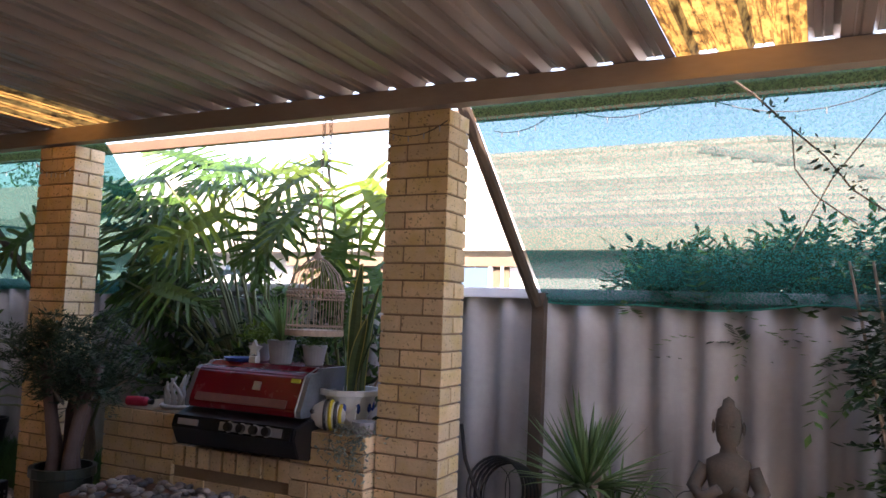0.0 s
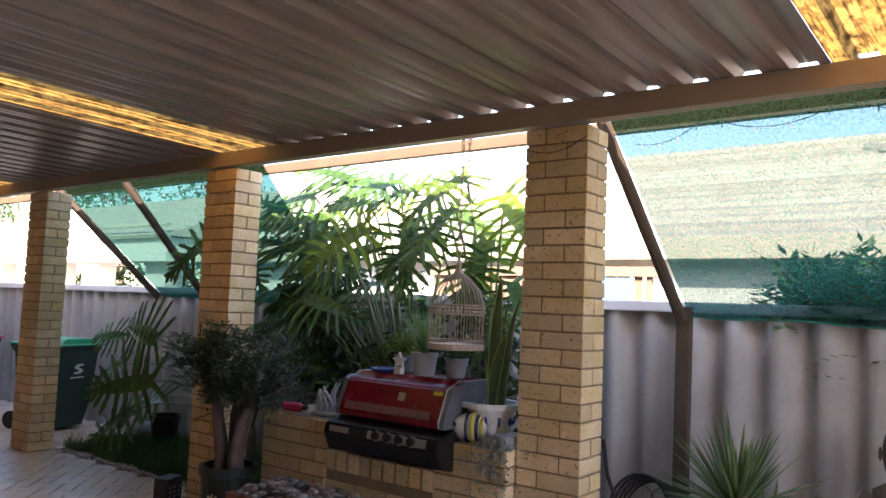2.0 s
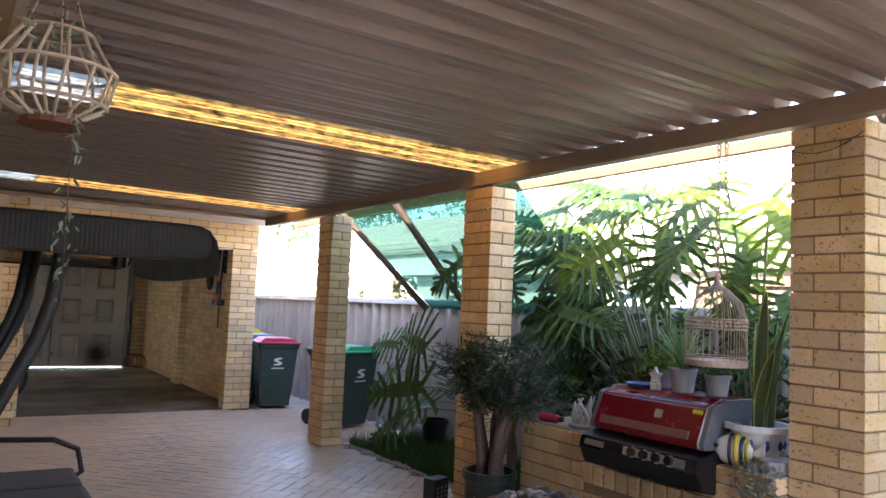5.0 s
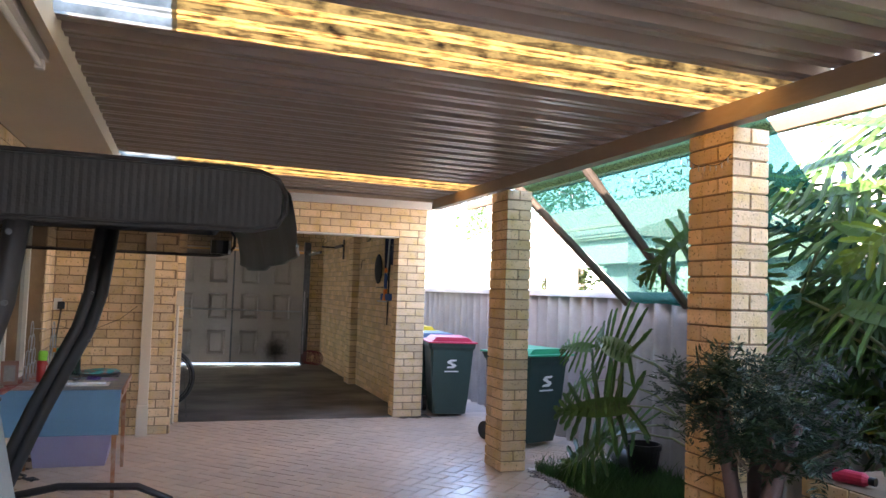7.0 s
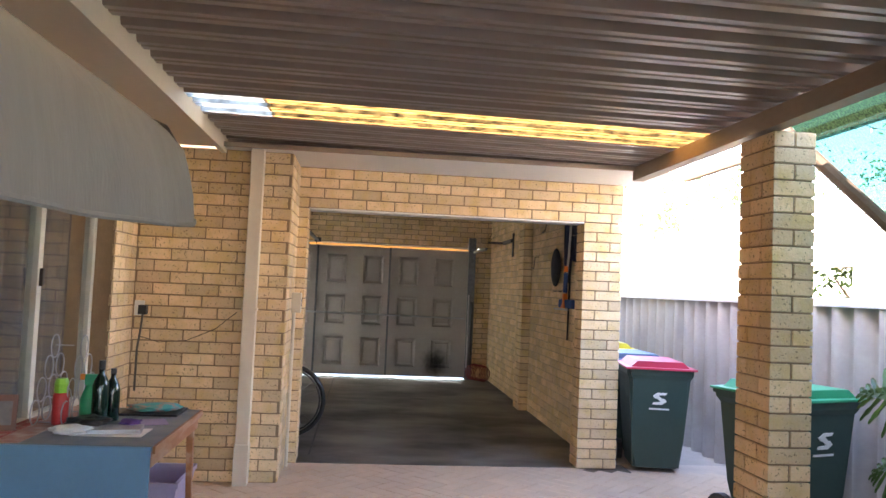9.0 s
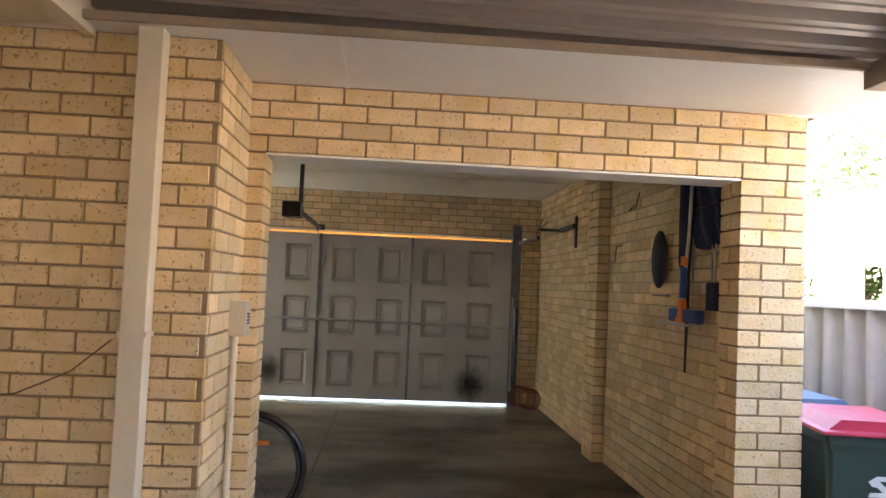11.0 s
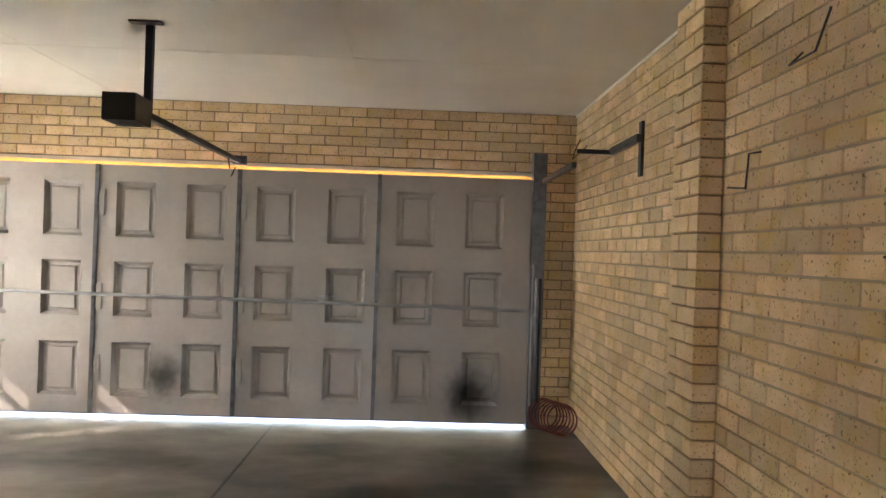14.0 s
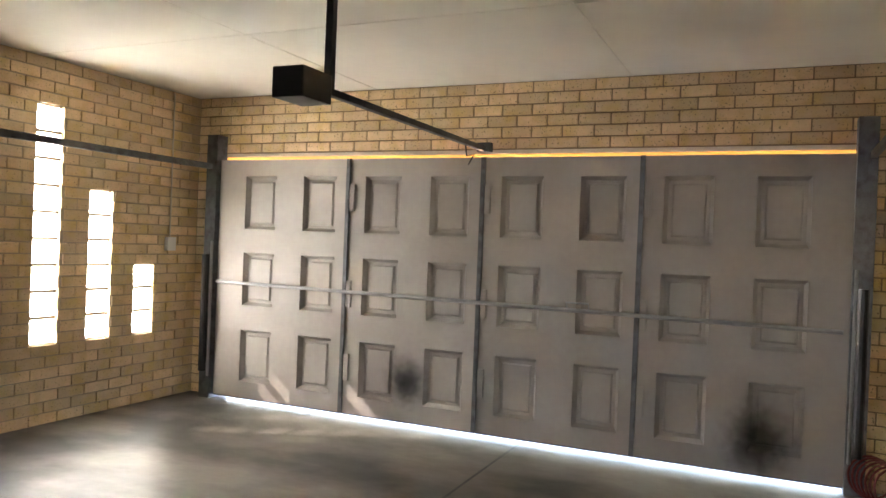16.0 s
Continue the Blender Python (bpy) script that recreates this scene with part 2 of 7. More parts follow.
def part(name, bm, material, parent=None, label="", kind="", smooth=False):
    """Links a bmesh as one mesh object under a thing or a part."""
    ob = new(name, mesh_from(name, bm, material))
    if smooth:
        for p in ob.data.polygons:
            p.use_smooth = True
    ob.parent = parent
    return tagged(ob, label, kind=kind)


def thing(name, label, category, at=(0, 0, 0), turn=0.0, group=""):
    """A top-level empty that holds the parts of one thing."""
    ob = new(name)
    ob.empty_display_size = 0.1
    ob.matrix_world = pose(*at, 0, 0, turn)
    return tagged(ob, label, category, group)


def box(bm, x0, x1, y0, y1, z0, z1, bevel=0.0):
    r = bmesh.ops.create_cube(bm, size=1.0)
    vs = r["verts"]
    for v in vs:
        v.co = Vector(((x0 + x1) / 2 + v.co.x * (x1 - x0), (y0 + y1) / 2 + v.co.y * (y1 - y0), (z0 + z1) / 2 + v.co.z * (z1 - z0)))
    if bevel:
        es = list({e for v in vs for e in v.link_edges})
        bmesh.ops.bevel(bm, geom=es, offset=bevel, segments=2, profile=0.7, affect="EDGES")
    return vs


def boxm(*a, **k):
    bm = bmesh.new()
    box(bm, *a, **k)
    return bm


def tube(bm, pts, r, n=8, closed=False, caps=True):
    """A round bar along points; r may be one radius or one a point."""
    pts = [Vector(p) for p in pts]
    rs = r if isinstance(r, (list, tuple)) else [r] * len(pts)
    rings, side = [], None
    for i, p in enumerate(pts):
        a = pts[i - 1] if (i or closed) else p
        b = pts[(i + 1) % len(pts)] if (i < len(pts) - 1 or closed) else p
        d = (b - a).normalized()
        if side is None:
            side = d.orthogonal().normalized()
        side = (side - d * side.dot(d)).normalized()
        up = d.cross(side)
        rings.append([bm.verts.new(p + (side * math.cos(2 * math.pi * k / n) + up * math.sin(2 * math.pi * k / n)) * rs[i]) for k in range(n)])
    m = len(rings)
    for i in range(m if closed else m - 1):
        a, b = rings[i], rings[(i + 1) % m]
        for k in range(n):
            bm.faces.new((a[k], a[(k + 1) % n], b[(k + 1) % n], b[k]))
    if caps and not closed:
        bm.faces.new(rings[0][::-1])
        bm.faces.new(rings[-1])
    return bm


def tubem(pts, r, n=8, closed=False):
    return tube(bmesh.new(), pts, r, n, closed)


def lathe(bm, prof, n=24, at=(0, 0, 0)):
    """Turns a profile of (radius, height) round the upright axis."""
    o = Vector(at)
    rings = [[bm.verts.new(o + Vector((r * math.cos(2 * math.pi * k / n), r * math.sin(2 * math.pi * k / n), z))) for k in range(n)] for r, z in prof]
    for a, b in zip(rings, rings[1:]):
        for k in range(n):
            bm.faces.new((a[k], a[(k + 1) % n], b[(k + 1) % n], b[k]))
    if prof[0][0] > 1e-4:
        bm.faces.new(rings[0][::-1])
    if prof[-1][0] > 1e-4:
        bm.faces.new(rings[-1])
    return bm


def lathem(prof, n=24, at=(0, 0, 0)):
    return lathe(bmesh.new(), prof, n, at)


def prism(bm, outline, axis, lo, hi):
    """Extrudes a closed outline of 2D points along an axis from lo to hi."""
    def at(p, h):
        return {"x": (h, p[0], p[1]), "y": (p[0], h, p[1]), "z": (p[0], p[1], h)}[axis]
    a = [bm.verts.new(at(p, lo)) for p in outline]
    b = [bm.verts.new(at(p, hi)) for p in outline]
    k = len(outline)
    for i in range(k):
        bm.faces.new((a[i], a[(i + 1) % k], b[(i + 1) % k], b[i]))
    bm.faces.new(a[::-1])
    bm.faces.new(b)
    bmesh.ops.recalc_face_normals(bm, faces=bm.faces)
    return bm


def raw(name, verts, faces, material, parent=None, label="", kind="", smooth=False):
    me = bpy.data.meshes.new(name)
    me.from_pydata(verts, [], faces)
    me.materials.append(material)
    me.update()
    ob = new(name, me)
    if smooth:
        for p in me.polygons:
            p.use_smooth = True
    ob.parent = parent
    return tagged(ob, label, kind=kind)


def struct(name, bm, material, label):
    return tagged(part(name, bm, material), label, kind="structure")


# ---- the plan, in metres ----
P = 0.0857                      # one brick course
PILLAR_TOP = 28 * P
PILLARS = {"c": (-2.05, 3.35), "b": (-4.78, 3.35), "a": (-7.57, 3.35)}
WALL_X, OPEN_Y0, OPEN_Y1, OPEN_Z = -10.0, 0.78, 3.18, 25 * P
SIDE_X = -9.35                  # the brick wall beside the sliding door
GATE_X, CEIL_Z = -16.20, 2.743
GY0, GY1, GX0 = -2.40, 3.41, -16.29
FENCE_Y, FENCE_TOP = 4.66, 1.53
ROOF_Z = 2.52
BRICKS = []                     # filled by the walls, laid last


# ---- ground, floors ----
struct("ground", boxm(-60, 60, -60, 60, -0.6, -0.12), mat("sandy_ground", (0.36, 0.30, 0.22), 0.95, vary=0.2, scale=1.5), "bare sandy ground round the houses")
struct("floor", boxm(GX0 - 0.25, WALL_X - 0.20, GY0 - 0.11, GY1 + 0.1, -0.12, 0.0), CONC, "dark stained polished garage concrete slab")
struct("driveway", boxm(-30, GX0 - 0.25, -8, 8, -0.12, -0.02), mat("drive_concrete", (0.45, 0.42, 0.38), 0.85, vary=0.1), "pale concrete driveway outside the garage gate")
struct("patio_base", boxm(WALL_X - 0.20, 4.0, -1.2, 3.65, -0.12, -0.008), JOINT, "sand bed under the clay pavers")
struct("side_path", boxm(-22, WALL_X - 0.23, GY1 + 0.12, FENCE_Y + 0.1, -0.12, -0.006), mat("path_concrete", (0.42, 0.36, 0.31), 0.8, vary=0.12), "concrete path beside the garage wall")
struct("side_paving", boxm(WALL_X - 0.23, -7.25, 3.65, FENCE_Y + 0.1, -0.12, -0.004), mat("side_paving", (0.55, 0.45, 0.37), 0.7, vary=0.12), "pale paving beside the brick pillar up to the fence")
struct("lawn_soil", boxm(-7.25, 6.0, 3.65, FENCE_Y + 0.1, -0.12, -0.02), SOIL, "dark garden soil along the fence")

# ---- walls ----
struct("wall_lintel_core", boxm(WALL_X - 0.22, WALL_X - 0.01, 0.67, 3.53, OPEN_Z + 0.012, 29 * P), MORTAR, "mortar of the brick wall over the wide opening")
LINTEL = struct("lintel", boxm(WALL_X - 0.235, WALL_X + 0.004, OPEN_Y0 + 0.002, OPEN_Y1 - 0.002, OPEN_Z - 0.012, OPEN_Z), WHITE, "white painted steel lintel over the opening")
W_FRONT = bpy.data.objects["wall_lintel_core"]
W_FRONT.name = "wall_carport"
for nm, a, b in (("wall_jamb", 0.67, OPEN_Y0), ("wall_pier", OPEN_Y1, 3.53)):
    struct(nm, boxm(WALL_X - 0.22, WALL_X - 0.01, a + 0.01, b - 0.01, 0.0, OPEN_Z), MORTAR, "mortar core of the brick wall beside the opening")
W_SIDE = struct("wall_side", boxm(SIDE_X - 0.10, SIDE_X - 0.01, -0.41, 0.69, 0, 29 * P), MORTAR, "cream brick wall beside the sliding door")
W_RET = struct("wall_return", boxm(WALL_X, SIDE_X - 0.10, 0.60, 0.69, 0, 29 * P), MORTAR, "short cream brick return to the opening")
W_NORTH = struct("wall_north", boxm(GX0 - 0.1, WALL_X - 0.2, GY1 + 0.01, GY1 + 0.11, 0, CEIL_Z), MORTARL, "cream brick garage wall hung with tools")
W_WEST = struct("wall_west", boxm(GX0 - 0.1, GX0 - 0.01, GY0, GY1, 2.222, CEIL_Z), MORTAR, "cream brick wall over the garage gate")
struct("ceiling", boxm(GX0 - 0.3, WALL_X - 0.22, GY0 - 0.2, GY1 + 0.2, CEIL_Z, CEIL_Z + 0.05), CEIL, "white plasterboard garage ceiling with cover strips")
SLITS = [(-14.83, -14.60, 0.60, 2.40), (-15.32, -15.09, 0.60, 1.80), (-15.78, -15.56, 0.60, 1.20)]   # x0, x1, z0, z1
bm = bmesh.new()
xs = [GX0 - 0.1] + [v for s in SLITS[::-1] for v in s[:2]] + [WALL_X - 0.23]
for i in range(0, len(xs), 2):
    box(bm, xs[i], xs[i + 1], GY0 - 0.10, GY0 - 0.01, 0, CEIL_Z)
for a, b, z0, z1 in SLITS:
    box(bm, a, b, GY0 - 0.10, GY0 - 0.01, 0, z0)
    box(bm, a, b, GY0 - 0.10, GY0 - 0.01, z1, CEIL_Z)
W_SOUTH = struct("wall_south", bm, MORTARL, "cream brick garage wall with glass block slits")
# unseen infill, added to close the roof gap against stray sun
struct("wall_plate", boxm(WALL_X - 0.22, WALL_X - 0.03, -0.54, 3.6, 29 * P + 0.001, 2.829), MORTAR, "added unseen infill above the opening that stops sun leaks")
struct("garage_roof", boxm(GX0 - 0.6, WALL_X + 0.02, GY0 - 0.7, GY1 + 0.4, 2.83, 2.92), TILE, "tiled roof over the garage")
struct("wall_end", boxm(WALL_X - 0.23, WALL_X - 0.13, GY0 - 0.1, 0.66, 0, CEIL_Z), MORTAR, "plain back wall of the garage beside the opening")
bm = bmesh.new()
WIN = (-8.85, -5.2, 0.62, 2.14)
box(bm, -9.35, WIN[0], -0.54, -0.42, 0, 2.6)
box(bm, WIN[1], 3.2, -0.54, -0.42, 0, 2.6)
box(bm, WIN[0], WIN[1], -0.54, -0.42, 0, WIN[2])
box(bm, WIN[0], WIN[1], -0.54, -0.42, WIN[3], 2.6)
struct("wall_house", bm, MORTAR, "cream brick house wall under the eave")
struct("house_end_wall", boxm(3.1, 3.2, -3.3, -0.54, 0, 2.6), RENDERW, "end wall of the house")
struct("house_floor", boxm(-9.4, 2.9, -3.2, -0.98, -0.12, 0.0), mat("house_floor", (0.25, 0.2, 0.16), 0.5, vary=0.1), "floor inside the house")
struct("house_inner_wall", boxm(-9.4, 2.9, -3.3, -3.2, 0, 2.6), CREAM, "inner wall of the room behind the glass doors")
bm = bmesh.new()
prism(bm, [(-7.0, 3.6), (0.1, 2.66), (0.16, 2.60), (-0.9, 2.60), (-3.3, 2.62), (-7.0, 2.62)], "x", -9.9, 3.4)
struct("house_roof", bm, TILE, "tiled house roof behind the eave")

# ---- eave and fascia ----
struct("soffit", boxm(-9.34, 3.2, -0.42, 0.16, 2.50, 2.512), CREAM, "cream painted flat eave lining")
struct("fascia", boxm(-9.34, 3.2, 0.16, 0.20, 2.455, 2.60), CREAM, "cream painted timber fascia along the eave")


struct("soffit_garage", boxm(-9.995, -9.22, 0.20, 3.66, 2.487, 2.499), WHITE, "white flat eave lining over the garage wall")
struct("soffit_strip", boxm(-9.995, -9.22, 1.15, 1.175, 2.483, 2.487), WHITE, "white cover strip on the eave lining")
struct("fascia_garage", boxm(-9.22, -9.195, 0.20, 3.66, 2.485, 2.518), BEAM, "brown trim where the roof sheets meet the eave lining")
# added out of view, keeps low sky from shining into the garage
struct("wall_east", boxm(6.0, 6.12, -3.3, FENCE_Y + 0.1, -0.13, 2.15), FENCE, "added unseen wall blocking low sky beyond the patio end")

# ---- brick pieces ----
BR = {}


def brick_mesh(lx, ly, lz=0.0757):
    key = (round(lx, 3), round(ly, 3), round(lz, 3))
    if key not in BR:
        bm = bmesh.new()
        vs = box(bm, -lx / 2, lx / 2, -ly / 2, ly / 2, -lz / 2, lz / 2)
        up = [e for e in bm.edges]
        bmesh.ops.bevel(bm, geom=up, offset=0.003, segments=1, affect="EDGES")
        BR[key] = mesh_from("brick", bm, BRICK)
    return BR[key]


def lay(parent, cx, cy, cz, lx, ly, lz=0.0757):
    BRICKS.append((parent, cx, cy, cz, lx, ly, lz))


def course_u(u0, u1, k, first=0.0):
    """Brick spans of a course in half bond."""
    out, u = [], u0 - (0.12 if k % 2 else 0.0) - first
    while u < u1 - 0.02:
        a, b = max(u, u0), min(u + 0.23, u1)
        if b - a > 0.03:
            out.append((a, b))
        u += 0.24
    return out


def brick_face(parent, axis, face, inward, u0, u1, z0, z1, holes=(), depth=0.02, first=0.0):
    """Facing bricks over a wall's core: axis the wall runs along, face its plane, inward the side of the core (-1 or 1)."""
    for k in range(round(z0 / P), math.ceil(z1 / P - 0.3)):
        zc = (k + 0.5) * P
        for a, b in course_u(u0, u1, k, first):
            spans = [(a, b)]
            for h0, h1, hz0, hz1 in holes:
                if hz0 < zc < hz1:
                    spans = [q for s in spans for q in ((s[0], min(s[1], h0)), (max(s[0], h1), s[1])) if q[1] - q[0] > 0.02]
            for s0, s1 in spans:
                c, l, m = (s0 + s1) / 2, round((s1 - s0), 2), face + inward * depth / 2
                l = s1 - s0 if abs(l - 0.23) > 0.004 else 0.23
                lz = min(0.0757, z1 - k * P - 0.004)
                if axis == "x":
                    lay(parent, c, m, k * P + lz / 2 + 0.005, l, depth, lz)
                else:
                    lay(parent, m, c, k * P + lz / 2 + 0.005, depth, l, lz)


# pillars: one and a half bricks by one, each course turned the other way
for key, (px, py) in PILLARS.items():
    core = struct("pillar", boxm(px + 0.01, px + 0.34, py + 0.01, py + 0.22, -0.1, PILLAR_TOP), MORTAR, "cream brick pillar holding the patio beam")
    tagged(core, group="patio pillars")
    for k in range(28):
        z = (k + 0.5) * P
        s = [(0.115, 0.055, 0.23, 0.11), (0.115, 0.175, 0.23, 0.11), (0.295, 0.115, 0.11, 0.23)]
        for cx, cy, lx, ly in s:
            if k % 2:
                cx = 0.35 - cx
            lay(core, px + cx, py + cy, z, lx, ly)

# the wall with the wide opening: solid 230 mm brickwork
def pier_courses(parent, y0, y1, k0, k1):
    for k in range(k0, k1):
        z = (k + 0.5) * P
        w = y1 - y0
        if w < 0.15:
            if k % 2:
                lay(parent, WALL_X - 0.115, (y0 + y1) / 2, z, 0.23, w)
            else:
                for dx in (0.055, 0.175):
                    lay(parent, WALL_X - dx, (y0 + y1) / 2, z, 0.11, w)
        else:
            a = (y0, y0 + 0.11) if k % 2 else (y1 - 0.11, y1)
            lay(parent, WALL_X - 0.115, sum(a) / 2, z, 0.23, 0.11)
            b = (y0 + 0.12, y1) if k % 2 else (y0, y1 - 0.12)
            for dx in (0.055, 0.175):
                lay(parent, WALL_X - dx, sum(b) / 2, z, 0.11, b[1] - b[0])


pier_courses(bpy.data.objects["wall_jamb"], 0.67, 0.78, 0, 25)
pier_courses(bpy.data.objects["wall_pier"], 3.18, 3.53, 0, 25)
brick_face(W_FRONT, "y", WALL_X, -1, 0.67, 3.53, 25 * P, 29 * P)
brick_face(W_SIDE, "y", SIDE_X, -1, -0.41, 0.70, 0, 29 * P, first=0.11)
brick_face(W_RET, "x", 0.70, -1, WALL_X, SIDE_X - 0.02, 0, 29 * P)
brick_face(W_WEST, "y", GX0, -1, GY0, GY1, 2.228, CEIL_Z)
brick_face(bpy.data.objects["wall_house"], "x", -0.41, -1, -9.33, -3.5, 0, 2.5, holes=[(WIN[0], WIN[1], WIN[2] - 0.06, WIN[3])])
brick_face(W_NORTH, "x", GY1, 1, GX0, WALL_X - 0.23, 0, CEIL_Z)
brick_face(W_SOUTH, "x", GY0, -1, GX0, WALL_X - 0.23, 0, CEIL_Z, holes=[(a, b, z0, z1) for a, b, z0, z1 in SLITS])
W_PIER = struct("wall_north_pier", boxm(-13.40, -13.07, GY1 - 0.10, GY1, 0, CEIL_Z), MORTAR, "engaged cream brick pier on the garage wall")
for k in range(32):
    z = (k + 0.5) * P
    for a, b in (((-13.41, -13.18), (-13.17, -13.06)) if k % 2 else ((-13.41, -13.30), (-13.29, -13.06))):
        lay(W_PIER, (a + b) / 2, GY1 - 0.055, z, b - a, 0.11)
for ya, yb, xa in ((GY0, -2.06, GX0), (3.08, GY1, GX0)):
    nb = struct("wall_nib", boxm(GX0 - 0.1, GX0 - 0.01, ya, yb, 0, 2.16), MORTAR, "cream brick nib beside the garage gate")
    brick_face(nb, "y", GX0, -1, ya, yb, 0, 2.228)

# ---- patio roof ----
def ribbed(x0, x1, y0, y1, zfun, pitch=0.2235, rib=0.041):
    """Sheet with flat pans, a small flute in each, and broad raised ribs that run along y."""
    prof, x = [], math.floor(x0 / pitch) * pitch
    while x < x1 + pitch:
        prof += [(x, 0), (x + 0.045, 0), (x + 0.052, 0.007), (x + 0.066, 0.007), (x + 0.073, 0), (x + 0.112, 0), (x + 0.134, rib), (x + 0.160, rib), (x + 0.166, rib - 0.005), (x + 0.172, rib), (x + 0.200, rib)]
        x += pitch
    prof = [p for p in prof if x0 <= p[0] <= x1]
    ys = [y0, (y0 + y1) / 2, y1]
    vs = [(px, y, zfun(y) + pz) for y in ys for px, pz in prof]
    n, m = len(prof), len(ys)
    fs = [(j * n + i, (j + 1) * n + i, (j + 1) * n + i + 1, j * n + i + 1) for j in range(m - 1) for i in range(n - 1)]
    return vs, fs


def roof_z(y):
    return ROOF_Z + 0.012 * (3.45 - y)


SKY = [(-8.47, -7.90), (-4.63, -4.05), (-0.66, -0.09)]
edge = -9.98
cuts = []
for a, b in SKY:
    cuts.append((edge, a, False))
    cuts.append((a, b, True))
    edge = b
cuts.append((edge, 1.6, False))
for a, b, clear in cuts:
    g = 0.04 * (not clear)
    v, f = ribbed(a - g, b + g, 0.64 if clear else 0.12, 3.43, lambda y, c=clear: roof_z(y) + (0.003 if c else 0))
    raw("roof_skylight" if clear else "roof_sheet", v, f, FIBRE if clear else ROOFM, None,
        "grimy amber corrugated fibreglass skylight strip" if clear else "brown ribbed steel patio roof sheets", "structure")
    if clear:
        v, f = ribbed(a, b, 0.12, 0.66, lambda y: roof_z(y) + 0.002)
        raw("roof_skylight", v, f, FIBREC, None, "clean milky end of a fibreglass skylight strip", "structure")
BEAM_B = struct("beam", boxm(-9.24, 1.6, 3.33, 3.42, PILLAR_TOP + 0.012, PILLAR_TOP + 0.116, bevel=0.004), BEAM, "brown painted timber patio beam on brick pillars")
struct("beam_outer", boxm(-9.24, 1.6, 3.74, 3.79, 2.43, 2.50, bevel=0.004), mat("rail_timber", (0.13, 0.075, 0.04), 0.7, vary=0.2, scale=6), "outer timber rail under the roof sheet ends")

# ---- fence ----
def fence_sheet(x0, x1, y, z0, z1, pitch=0.25, amp=0.042):
    n = int((x1 - x0) / pitch * 10)
    vs = []
    for t in (0, 0.007):
        for i in range(n + 1):
            x = x0 + (x1 - x0) * i / n
            dy = amp * math.tanh(1.6 * math.cos(2 * math.pi * x / pitch)) / 0.92
            vs += [(x, y + dy + t, z0), (x, y + dy + t, z1)]
    fs = []
    for s in (0, 1):
        o = s * 2 * (n + 1)
        for i in range(n):
            a = o + 2 * i
            fs.append((a, a + 1, a + 3, a + 2) if s else (a, a + 2, a + 3, a + 1))
    return vs, fs


v, f = fence_sheet(-24.0, 3.4, FENCE_Y, -0.1, FENCE_TOP)
raw("fence", v, f, FENCE, None, "grey corrugated fibre cement boundary fence", "structure", smooth=True)
struct("fence_cap", boxm(-24.0, 3.4, FENCE_Y - 0.058, FENCE_Y + 0.064, FENCE_TOP - 0.035, FENCE_TOP + 0.03, bevel=0.01), CAPM, "pale metal capping along the fence top")


# ---- garage gate ----
GSTEEL = mat("gate_steel", (0.13, 0.14, 0.155), 0.42, metal=0.5, vary=0.2, scale=14, dirt=(0.06, 0.05, 0.045), dscale=18, damt=0.6)


